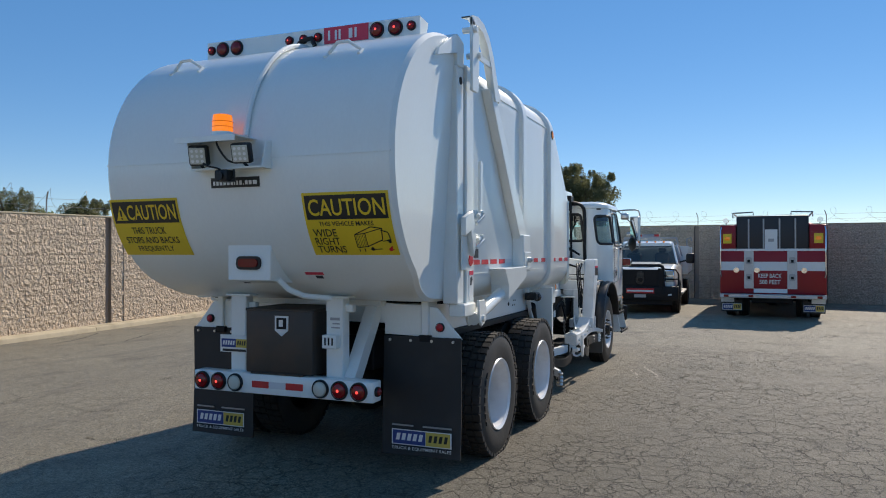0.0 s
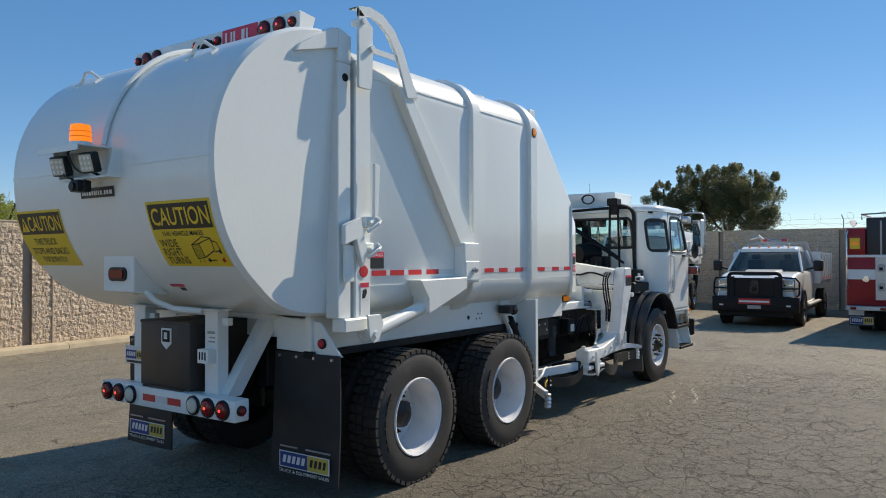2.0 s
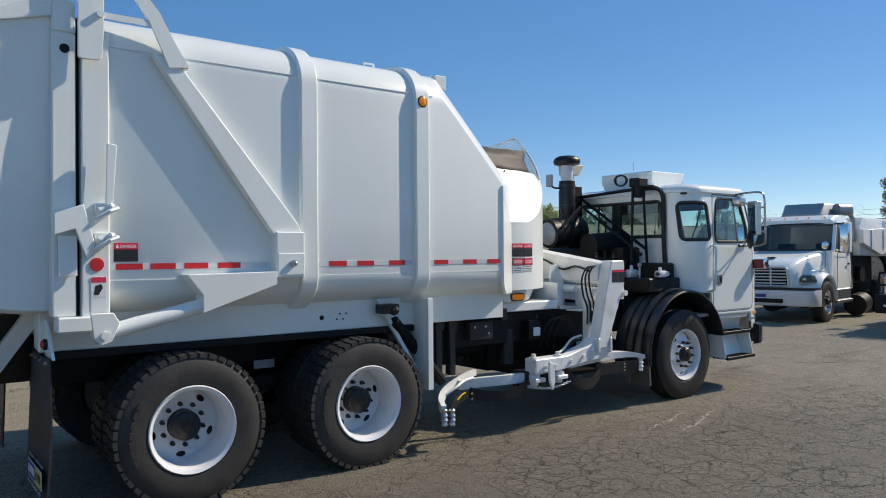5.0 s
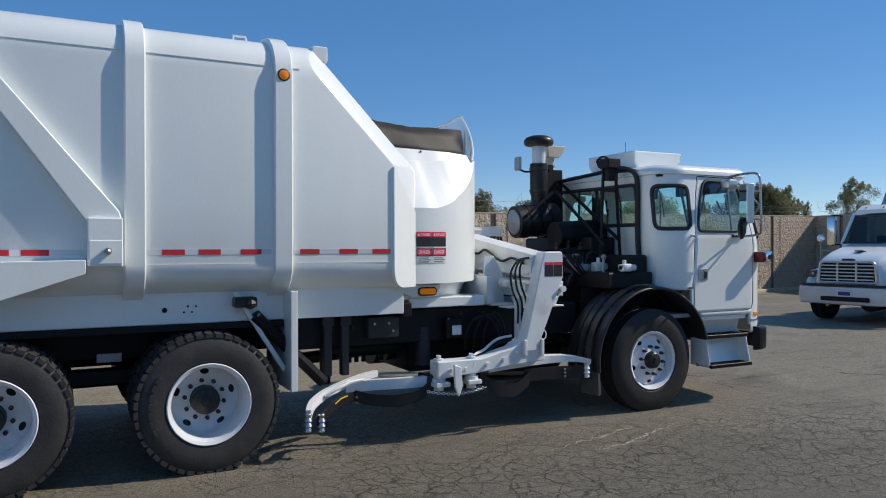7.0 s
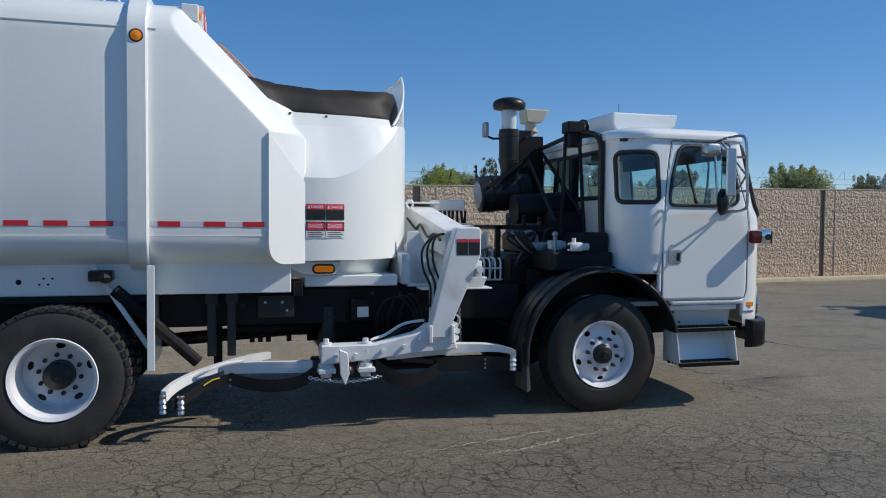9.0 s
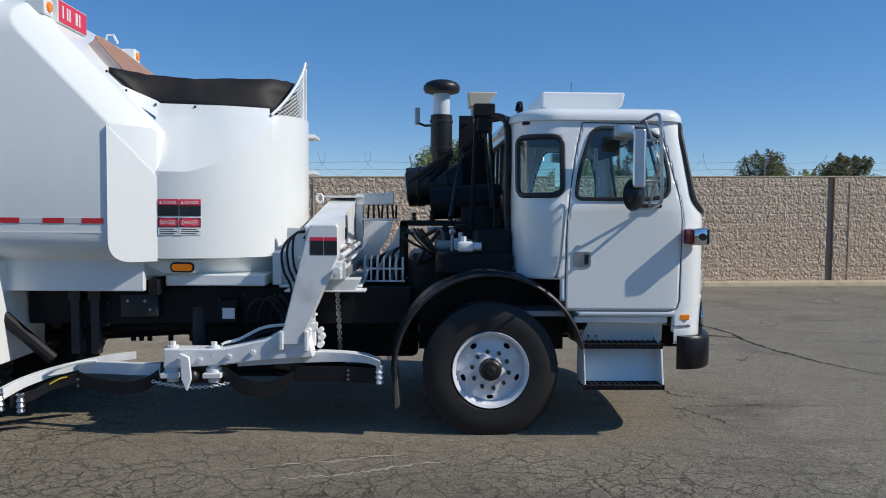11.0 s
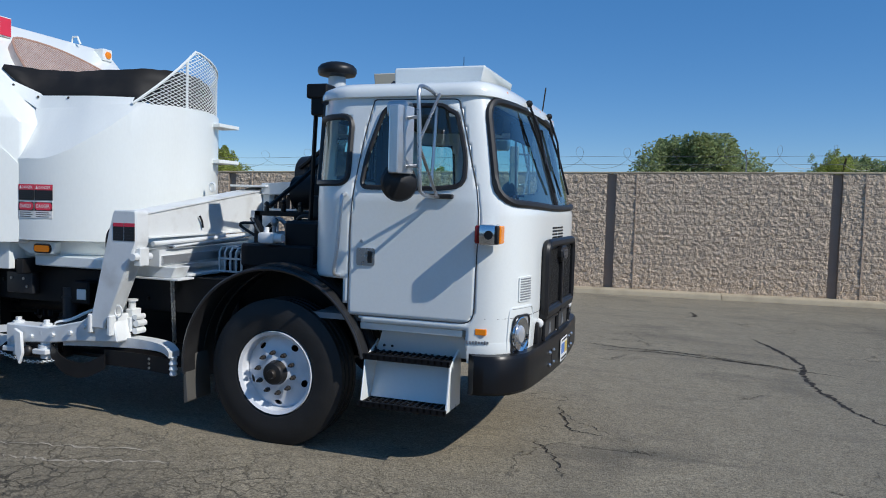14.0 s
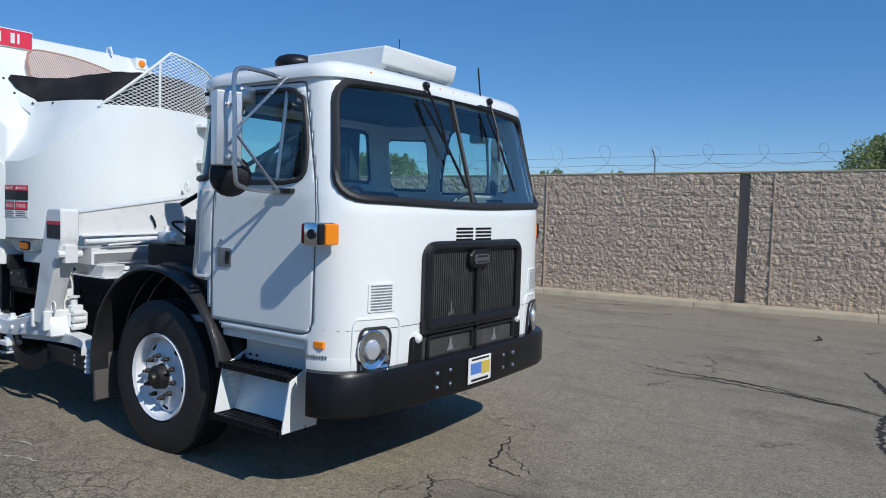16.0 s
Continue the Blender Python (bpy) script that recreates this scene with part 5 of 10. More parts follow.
for sy in (-1, 1):
    ya, yb = sorted((sy * 0.612, sy * 1.26))
    hanger = part("flap_hanger", Shape().prism([(sy * 0.612, 1.34), (sy * 1.06, 1.31), (sy * 1.20, 1.14), (sy * 1.262, 1.075), (sy * 0.612, 1.095)], "x", -6.75, -6.73, 0.002), WHITE, truck, "white mud flap hanger")
    round_lamp("reflector", hanger, (-6.752, sy * 1.085, 1.161), 0.036, REDTAPE, label="round red reflector")
    n = 9
    s = Shape()
    us, vs = list(np.linspace(ya, yb, n)), list(np.linspace(0.17, 1.085, 8))
    bend = lambda u, v: -6.765 + 0.012 * math.sin(5 * u + 3 * v) - 0.03 * (1.085 - v) ** 2
    s.grid(lambda u, v: (bend(u, v), u, v), us, vs)
    s.grid(lambda u, v: (bend(u, v) + 0.012, u, v), us, vs)
    for e0, e1 in (((ya, 0.17), (ya, 1.085)), ((yb, 0.17), (yb, 1.085)), ((ya, 0.17), (yb, 0.17))):
        q = [(e0[0] + (e1[0] - e0[0]) * t, e0[1] + (e1[1] - e0[1]) * t) for t in np.linspace(0, 1, 8)]
        s.grid(lambda i, w: (bend(*q[i]) + w, *q[i]), list(range(8)), [0.0, 0.012])
    flap = part("mud_flap", s.weld(), FLAP, truck, "black rubber mud flap with a dealer panel")
    for k in range(4):
        y = ya + 0.06 + k * (yb - ya - 0.12) / 3
        part("bolt", Shape().cyl((-6.785, y, 1.055), (-6.765, y, 1.055), 0.011, None, 8), BRIGHT, flap)
    left = sy * 0.947 + 0.249
    dealer_panel(flap, back_panel(-6.802, left, 0.252), 0.498, 0.118)
    part("slogan", moved(letters("TRUCK & EQUIPMENT SALES", 0.498, 0.028, 0.004), lambda a, b, c: (-6.806, left - a, 0.212 + b)), SIGNWHITE, flap, "white slogan lettering")
    part("pale_bars", Shape().box(-6.797, -6.79, left - 0.18, left, 0.395, 0.407).box(-6.797, -6.79, left - 0.498, left - 0.26, 0.395, 0.407), GALV, flap)
# dealer plate on the left post
o = dealer_panel(truck, back_panel(-7.212, 0.605, 0.985), 0.25, 0.075)
part("plate_frame", Shape().box(-7.209, -7.19, 0.35, 0.615, 0.95, 1.085), SIGNWHITE, o.parent, "small dealer plate")
part("bars", Shape().box(-7.213, -7.209, 0.37, 0.59, 0.957, 0.975), SIGNBLACK, truck)

# chassis
for y in (-0.46, 0.46):
    part("frame_rail", Shape().box(-6.75, 0.9, y - 0.05, y + 0.05, 0.80, 1.10, 0.008), BLACKPAINT, truck, "black chassis rail")
    part("subframe", Shape().box(-6.78, -2.72, y * 2.1 - 0.03, y * 2.1 + 0.03, 1.10, 1.36, 0.006), WHITE, truck, "white body subframe rail")
    part("rail_edge", Shape().box(-6.78, -3.80, y * 2.1 - 0.05, y * 2.1 + 0.05, 1.045, 1.098, 0.006), BLACKPAINT, truck)
part("body_floor", Shape().box(-6.74, -2.72, -0.94, 0.94, 1.18, 1.33), WHITE, truck)
for x in (-6.3, -5.1, -3.7, -2.4, -1.3, -0.5):
    part("crossmember", Shape().box(x - 0.05, x + 0.05, -0.42, 0.42, 0.85, 1.02, 0.01), BLACKPAINT, truck)
for k in range(5):
    part("bolt_hole", Shape().cyl((-4.72 + (0.0, 0.14, 0.20, 0.17, 0.23)[k], -1.0, (1.21, 1.19, 1.19, 1.235, 1.235)[k]), (-4.72 + (0.0, 0.14, 0.20, 0.17, 0.23)[k], -0.985, (1.21, 1.19, 1.19, 1.235, 1.235)[k]), (0.02, 0.008, 0.008, 0.008, 0.008)[k], None, 10), BLACKPAINT, truck)
RF, RR = -4.435, -5.868
for x in (RF, RR):
    part("rear_axle", Shape().cyl((x, -0.9, 0.52), (x, 0.9, 0.52), 0.09, None, 16).ball((x, 0, 0.52), 0.24, 16).box(x - 0.12, x + 0.12, -0.62, -0.4, 0.42, 0.62, 0.02).box(x - 0.12, x + 0.12, 0.4, 0.62, 0.42, 0.62, 0.02), GREASE, truck, "black rear axle")
part("prop_shaft", Shape().cyl((RF, 0, 0.55), (-0.6, 0, 0.78), 0.06, None, 12).cyl((RR, 0, 0.55), (RF, 0, 0.55), 0.05, None, 12), GREASE, truck)
part("spring_beam", Shape().box(RR - 0.15, RF + 0.15, -0.62, -0.52, 0.60, 0.74, 0.02), BLACKPAINT, truck)
part("spring_beam", Shape().box(RR - 0.15, RF + 0.15, 0.52, 0.62, 0.60, 0.74, 0.02), BLACKPAINT, truck)
part("front_axle", Shape().box(-0.08, 0.08, -0.9, 0.9, 0.40, 0.52, 0.02).cyl((0, -0.95, 0.53), (0, 0.95, 0.53), 0.07, None, 12), GREASE, truck, "black front axle")
for sy in (-1, 1):
    part("leaf_spring", Shape().tube([(x, sy * 0.48, 0.56 + 0.35 * (x / 0.8) ** 2 * 0.6) for x in np.linspace(-0.8, 0.8, 9)], 0.045, 8), BLACKPAINT, truck)
# wheels: outer and inner tyres of both rear axles, and the front wheels
for x in (RF, RR):
    for sy in (-1, 1):
        turn = 0.3 if x == RF else 0.9
        mm = pose(x, sy * 1.143, 0.515, 0, 0, 0 if sy < 0 else 180)
        make_wheel("rear_wheel", truck, mm, radius=0.53, lugs=True, dished=True, turn=turn)
        make_wheel("inner_wheel", truck, pose(x, sy * 0.80, 0.525), lugs=True, plain=True, label="black inner dual tyre")
for sy in (-1, 1):
    make_wheel("front_wheel", truck, pose(0.008, sy * 1.06, 0.515, 0, 0, 0 if sy < 0 else 180), turn=0.95)
# raised bars on the rear tyre walls, where the maker's name stands
for x in (RF, RR):
    s = Shape()
    for k in range(7):
        a = math.radians(150 + 9 * k)
        s.box(-0.022, 0.022, -1.293, -1.284, -0.013, 0.013, m=pose(x + 0.42 * math.cos(a), 0, 0.515 + 0.42 * math.sin(a), 0, 90 - math.degrees(a), 0))
    part("raised_bars", s, DUSTYRUBBER, truck, "raised marks on the tyre wall")["kind"] = "stuff"
# quarter guard behind the rear wheels and its strut
part("quarter_guard", Shape().box(-3.80, -3.77, -1.215, -0.42, 0.54, 1.34, 0.005).box(-3.80, -3.745, -1.22, -1.205, 0.54, 1.34, 0.003), WHITE, truck, "white upright wheel guard plate")
part("guard_strut", Shape().prism([(-4.23, 1.34), (-4.19, 1.34), (-3.80, 0.72), (-3.82, 0.68)], "y", -1.06, -1.02, 0.003), WHITE, truck, "thin white strut")
part("latch_block", Shape().box(-4.22, -4.05, -1.15, -1.02, 1.22, 1.30, 0.01).ball((-4.1, -1.13, 1.25), 0.05, 8), GREASE, truck)
part("hose_leg", Shape().cyl((-4.05, -1.05, 1.15), (-3.45, -0.95, 0.55), 0.05, None, 10), BLACKPAINT, truck)
part("air_tank", Shape().cyl((-3.20, -0.40, 0.735), (-2.50, -0.40, 0.735), 0.075, None, 18), BLACKPAINT, truck, "black air tank")
for x in (-3.02, -2.95, -2.88, -2.70, -2.52):
    part("drain_fitting", Shape().cyl((x, -0.42, 0.61), (x, -0.42, 0.68), 0.022, None, 8), BLACKPAINT, truck)
for x in (-3.35, -3.19):
    part("hanger_bracket", Shape().box(x - 0.035, x + 0.035, -0.79, -0.71, 0.56, 1.09, 0.006).box(x - 0.05, x + 0.05, -0.80, -0.79, 1.0, 1.09, 0.003), DARKTANK, truck, "dark hanger bracket on the frame")
sb = part("side_box", Shape().box(-2.98, -2.68, -0.80, -0.72, 0.87, 1.06, 0.012, 2), DARKTANK, truck, "dark grey cover box")
for x, z in ((-2.92, 1.0), (-2.78, 1.0), (-2.74, 0.93)):
    part("cover_bolt", Shape().cyl((x, -0.80, z), (x, -0.808, z), 0.012, None, 8), BRIGHT, sb)
part("support_leg", Shape().box(-3.34, -3.27, -0.62, -0.5, 0.46, 1.10, 0.01), BLACKPAINT, truck)
part("plate_tag", Shape().box(-5.18, -5.0, -0.70, -0.69, 0.80, 0.87, 0.004), GALV, truck)
part("fuel_filter", Shape().cyl((-2.377, -0.67, 0.64), (-2.377, -0.67, 0.94), 0.068, None, 16).cyl((-2.377, -0.67, 0.84), (-2.377, -0.67, 0.86), 0.078, None, 16).cyl((-2.377, -0.67, 0.58), (-2.377, -0.67, 0.64), 0.075, 0.06, 16), DARKTANK, truck, "black canister filter")
wb = part("work_lamp", Shape().box(-2.20, -2.03, -0.83, -0.72, 0.82, 1.02, 0.015), BLACKPAINT, truck, "black framed work lamp")
part("lens", Shape().box(-2.15, -2.05, -0.838, -0.83, 0.86, 0.95, 0.004), SIGNWHITE, wb)
for k in range(3):
    part("hose", Shape().tube(smooth_curve([(-1.95 + 0.10 * k, -0.72, 0.70), (-1.97 + 0.1 * k, -0.78, 0.86), (-1.90 + 0.1 * k, -0.82, 1.0 + 0.02 * k), (-1.78 + 0.07 * k, -0.85, 1.02), (-1.68 + 0.04 * k, -0.86, 0.92), (-1.64 + 0.02 * k, -0.88, 0.78)], 5), 0.012, 7), BLACKPLASTIC, truck, "looped black hydraulic hose")
part("transmission", Shape().box(-2.42, -0.55, -0.40, 0.40, 0.46, 0.98, 0.06, 2).cyl((-2.5, 0, 0.70), (-2.42, 0, 0.70), 0.16, None, 18).box(-1.9, -1.2, -0.30, 0.30, 0.36, 0.48, 0.03), BLACKPAINT, truck, "black transmission between the rails")
ft = part("fuel_tank", Shape().cyl((-2.35, 0.80, 0.68), (-0.95, 0.80, 0.68), 0.30, None, 24), BLACKPAINT, truck, "black fuel tank under the far side")
for x in (-2.1, -1.2):
    part("tank_strap", Shape().revolve([(0.30, -0.03), (0.308, -0.03), (0.308, 0.03), (0.30, 0.03)], (x, 0.80, 0.68), (1, 0, 0), 24), GREASE, ft)
part("side_rail", Shape().box(-3.75, -0.62, -0.72, -0.66, 0.80, 1.11, 0.01), BLACKPAINT, truck, "black outer frame plate")
part("rail_bracket", Shape().box(-2.70, -2.62, -0.95, -0.75, 1.06, 1.19, 0.008), BLACKPAINT, truck, "black body mount")
for x, z in ((-3.3, 0.97), (-3.1, 0.97), (-2.8, 0.9), (-2.0, 1.05), (-1.75, 1.05), (-1.5, 0.9)):
    part("frame_bolt", Shape().cyl((x, -0.72, z), (x, -0.735, z), 0.016, None, 6), GREASE, truck)
# ---- hopper, its skirt and guard ----
HC, HR = -2.58, 1.0


def hop_xy(s, r=HR):
    """The hopper's plan: straight flanks and a round front. s runs from the right flank (0) to the left (1)."""
    a = 0.10
    if s < a:
        return HC - 0.12 * (1 - s / a), -r
    if s > 1 - a:
        return HC - 0.12 * (s - 1 + a) / a, r
    t = -math.pi / 2 + math.pi * (s - a) / (1 - 2 * a)
    return HC + r * math.cos(t), r * math.sin(t)


def scoop_edge(s):
    """Height of the fold under the tipping scoop in the right flank."""
    return float(np.interp(s, [0, 0.150, 0.170, 0.190, 0.213, 0.283, 0.345, 1], [2.04, 2.043, 2.06, 2.088, 2.13, 2.31, 2.51, 2.51]))


def hop_top(s):
    x, y = hop_xy(s)
    return 2.50 + 0.07 * min(1, max(0, (x + 2.2) / 0.7))


s = Shape()
us, vs = list(np.linspace(0, 1, 101)), [0, 0.12, 0.25, 0.38, 0.5, 0.6, 0.7, 0.8, 0.9, 1.0]


def hop(u, v):
    top, fold = hop_top(u), min(scoop_edge(u), hop_top(u) - 0.01)
    z = 1.36 + (fold - 1.36) * v / 0.5 if v <= 0.5 else fold + (top - fold) * (v - 0.5) / 0.5
    x, y = hop_xy(u, HR - (0.58 * max(0.0, z - fold) if u < 0.345 else 0.0))
    if u < 0.10:
        x = hop_xy(u)[0]
    return x, y, z


s.grid(hop, us, vs)
s.grid(lambda u, v: (hop(u, 1)[0] - (0.03 * v) * (hop(u, 1)[0] - HC), hop(u, 1)[1] * (1 - 0.03 * v), hop(u, 1)[2] - 0.25 * (v > 0.5)), us, [0, 0.5, 1.0])
hopper = part("hopper", s, WHITE, truck, "white round-fronted loading hopper with a pressed scoop", smooth=28)
s = Shape()
s.loft([[(x, y, z) for x, y in [(HC + r * math.cos(t), r * math.sin(t)) for t in np.linspace(-1.45, 1.45, 30)] + [(-2.75, r * 0.99), (-2.75, -r * 0.99)]] for z, r in ((1.37, 0.985), (1.345, 0.90), (1.21, 0.84))])
part("hopper_floor", s, WHITE, hopper, "white hopper underside")
# flat black sheet across the hopper, put in for the shade inside it
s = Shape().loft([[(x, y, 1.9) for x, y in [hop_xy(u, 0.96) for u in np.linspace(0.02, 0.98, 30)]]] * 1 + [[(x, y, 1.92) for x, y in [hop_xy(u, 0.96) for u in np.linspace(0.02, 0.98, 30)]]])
part("hopper_well", s, BLACKPAINT, hopper, "black sheet standing in for the shaded inside of the hopper")
# side shelf under the hopper with an amber lamp
part("side_shelf", Shape().prism([(-2.84, 1.345), (-2.30, 1.345), (-2.345, 1.235), (-2.60, 1.235)], "y", -0.905, -0.80, 0.006), WHITE, hopper, "white lamp pod under the hopper")
al = part("side_marker", Shape().prism(rounded([(-2.54, 1.245), (-2.35, 1.245), (-2.35, 1.325), (-2.54, 1.325)], 0.04), "y", -0.915, -0.90), BLACKPLASTIC, hopper, "oval amber marker lamp")
part("lens", Shape().prism(rounded([(-2.525, 1.258), (-2.365, 1.258), (-2.365, 1.312), (-2.525, 1.312)], 0.026), "y", -0.924, -0.912), AMBERLENS, al, "oval amber lens")
part("under_tray", Shape().box(-2.60, -1.80, -0.85, 0.85, 1.13, 1.225, 0.01), WHITE, truck, "white tray under the hopper")
# four danger labels on the hopper flank
for k in range(2):
    x0, yy = -2.60 + 0.163 * k, -1.007
    for dl in (danger_label(hopper, x0, 1.695, 0.156, 0.132, yy, 0.36), danger_label(hopper, x0, 1.545, 0.156, 0.135, yy, 0.55, True)):
        for o in (dl, *dl.children):
            for v in o.data.vertices:
                v.co.y += 1 - math.sqrt(1 - max(0.0, v.co.x - HC) ** 2)
# flange and black rubber skirt round the opening
rim_ = [Vector(hop(u, 1)) for u in np.linspace(0, 0.335, 14)]
lo_ = [Vector((-3.05, -0.86, 2.795)), Vector((-2.905, -0.82, 2.645))] + [p + Vector((0, 0.004, -0.004)) for p in rim_]
hi_ = [Vector((-3.09, -0.80, 2.87)), Vector((-2.965, -0.75, 2.745))] + [Vector((p.x - 0.01, p.y + 0.05, 2.615 - 0.012 * k / 13 + (0.02 if k == 0 else 0))) for k, p in enumerate(rim_)]
s = Shape()
s.grid(lambda i, v: tuple(lo_[i].lerp(hi_[i], v)), list(range(len(lo_))), [0, 1])
fl = part("skirt_flange", s, WHITE, hopper, "white skirt flange with bolts")
for q in ((-3.06, -0.81, 2.845), (-2.92, -0.775, 2.70), (-2.71, -0.71, 2.60), (-2.4, -0.68, 2.59), (-2.1, -0.63, 2.585), (-1.9, -0.56, 2.585)):
    part("bolt", Shape().ball(q, 0.012, 6), GREASE, fl)
s = Shape()
sk_lo = [(-3.06, -0.77, 2.85), (-2.72, -0.69, 2.60), (-2.3, -0.64, 2.585), (-1.87, -0.52, 2.575), (-1.70, -0.30, 2.58), (-1.66, 0.1, 2.58), (-1.75, 0.5, 2.58), (-2.0, 0.75, 2.58), (-2.4, 0.85, 2.58), (-2.8, 0.85, 2.62)]
sk_hi = [(-3.07, -0.74, 2.89), (-2.88, -0.62, 2.87), (-2.52, -0.54, 2.845), (-2.15, -0.48, 2.86), (-1.80, -0.36, 2.875), (-1.68, 0.0, 2.89), (-1.80, 0.45, 2.86), (-2.05, 0.7, 2.87), (-2.4, 0.8, 2.87), (-2.85, 0.82, 2.86)]


def smooth_line(pts, n):
    """Points of a smooth curve through pts."""
    out = []
    for i in range(len(pts) - 1):
        p0, p1, p2, p3 = [Vector(pts[min(max(j, 0), len(pts) - 1)]) for j in (i - 1, i, i + 1, i + 2)]
        for k in range(n):
            t = k / n
            out.append(0.5 * ((2 * p1) + (p2 - p0) * t + (2 * p0 - 5 * p1 + 4 * p2 - p3) * t * t + (3 * p1 - p0 - 3 * p2 + p3) * t ** 3))
    return out + [Vector(pts[-1])]


A_, B_ = smooth_line(sk_lo, 5), smooth_line(sk_hi, 5)
wob = random.Random(5)
B_ = [p + Vector((0, 0, wob.uniform(-0.005, 0.005))) for p in B_]
s.grid(lambda i, v: tuple(A_[i].lerp(B_[i], v) + Vector((0.03 * math.sin(i * 0.9) * v * (1 - v) * 4, 0, 0))), list(range(len(A_))), [0, 0.3, 0.65, 1.0])
sk = part("rubber_skirt", s, material("black_rubber_sheet", (0.014, 0.0135, 0.013), 0.6, spread=0.3, scale=3, bump=0.15, bump_scale=8, dirt=(0.07, 0.06, 0.05), dirt_amount=0.4, dirt_scale=3, spec=0.3), hopper, "bent black rubber skirt round the hopper mouth")
sol = sk.modifiers.new("thick", "SOLIDIFY")
sol.thickness = 0.012
# expanded-metal guard round the front of the hopper
GU0, GU1 = 0.336, 0.97


def guard_top(u):
    x, y = hop_xy(u)
    return hop_top(u) + min(0.53, max(0.0, (y + 0.60) / 0.60 * 0.53)) - max(0, y) * 0.16


def on_guard(u, v):
    x, y = hop_xy(u, HR - 0.02)
    return x, y, hop_top(u) + (guard_top(u) - hop_top(u)) * v


part("guard_rail", Shape().tube([on_guard(u, 1) for u in np.linspace(GU0, GU1, 40)], 0.013, 6), WHITE, hopper, "white bar over the hopper guard")
for u in (0.471, 0.90):
    part("guard_post", Shape().tube([on_guard(u, 0), on_guard(u, 1)], 0.011, 6), WHITE, hopper)
s = Shape()
for k in range(-22, 64):
    for d in (-1, 1):
        pts = []
        for j in range(25):
            v = j * 0.0275
            u = GU0 + (GU1 - GU0) * (k * 0.064 + d * 2.0 * v) / 2.4
            h = guard_top(u) - hop_top(u) if GU0 < u < GU1 else 0.0
            if v < h:
                pts.append(on_guard(u, v / h))
        if len(pts) > 1:
            s.tube(pts, 0.0038, 3)
g2 = part("guard_mesh", s, WHITE, hopper, "white expanded-metal mesh", smooth=0)
g2["kind"] = "stuff"

# front slope of the body: maker's plate, amber lamps, lens-shaped rusty mesh window
sl = Vector((0.826, 0, -0.853)).normalized()
sn = Vector((0.853, 0, 0.826)).normalized()
top_ = Vector((-2.64, 0, 2.40)) - sl * 1.33


def on_slope(y, d, off=0.0):
    p = top_ + sl * d + sn * off
    return Vector((p.x, y, p.z))



maker_plate(body, Matrix(((0, 0, 1, -3.395), (1, 0, 0, -0.87), (0, 1, 0, 3.22), (0, 0, 0, 1))), 0.485, 0.165)
part("plate_backing", Shape().prism([(-3.401, 3.21), (-3.401, 3.395), (-3.50, 3.395), (-3.46, 3.21)], "y", -0.88, -0.375, 0.004), WHITE, body, "white upright mount behind the plate")
for y in (-0.96, 0.87):
    o = part("front_marker", Shape().box(-3.56, -3.43, y - 0.07, y + 0.065, 3.235, 3.365, 0.008), WHITE, body, "amber lamp on a white block")
    part("lens", Shape().revolve([(0.044, 0), (0.036, 0.016), (0.001, 0.022)], (-3.432, y, 3.30), (1, 0, 0), 16), AMBERLENS, o)
lens_lo = [on_slope(y, 0.80, 0.085) for y in np.linspace(-0.60, 0.86, 30)]
lens_hi = [on_slope(y, 0.80 - 0.52 * max(0.0, 1 - abs((y + 0.25) / (0.352 if y < -0.25 else 1.12)) ** (5.0 if y < -0.25 else 2.1)), 0.085) for y in np.linspace(-0.60, 0.86, 30)]
frame_pts = lens_hi + lens_lo[::-1]
s = Shape().add([tuple(p) for p in frame_pts] + [tuple(p - sn * 0.09) for p in frame_pts], [(i, i + 1, len(frame_pts) - 2 - i, len(frame_pts) - 1 - i) for i in range(29)] + [(i, (i + 1) % 60, 60 + (i + 1) % 60, 60 + i) for i in range(60)])
win = part("mesh_window", s, PALEMESH, body, "lens-shaped rusty brown mesh window")
part("window_rim", Shape().tube(frame_pts, 0.012, 6, True), COPPERMESH, win, "rusty brown rim")
s = Shape()
for k in range(1, 60):
    i = k / 60 * 29
    a, b = lens_lo[int(i)].lerp(lens_lo[min(29, int(i) + 1)], i % 1), lens_hi[int(i)].lerp(lens_hi[min(29, int(i) + 1)], i % 1)
    if (a - b).length > 0.03:
        s.tube([a + sn * 0.006, b + sn * 0.006], 0.003, 3)
o = part("mesh_grid", s, COPPERMESH, win, "pale bars of the mesh", smooth=0)
o["kind"] = "stuff"
part("roof_lug", Shape().tube([(-3.62, 0.55, 3.36), (-3.6, 0.55, 3.44), (-3.54, 0.55, 3.44), (-3.5, 0.55, 3.36)], 0.012, 6), WHITE, body)
for z in (2.455, 2.11):
    part("step_bar", Shape().box(-1.76, -1.55, 0.30, 0.62, z - 0.015, z + 0.02, 0.004), WHITE, hopper, "white step bar on the hopper's far side")
# ---- loading arm between hopper and cab ----
def box_between(a, b):
    """A beam between two upright rectangles (x0, x1, z0, z1, y)."""
    return Shape().loft([[(q[0], q[4], q[2]), (q[1], q[4], q[2]), (q[1], q[4], q[3]), (q[0], q[4], q[3])] for q in (a, b)])


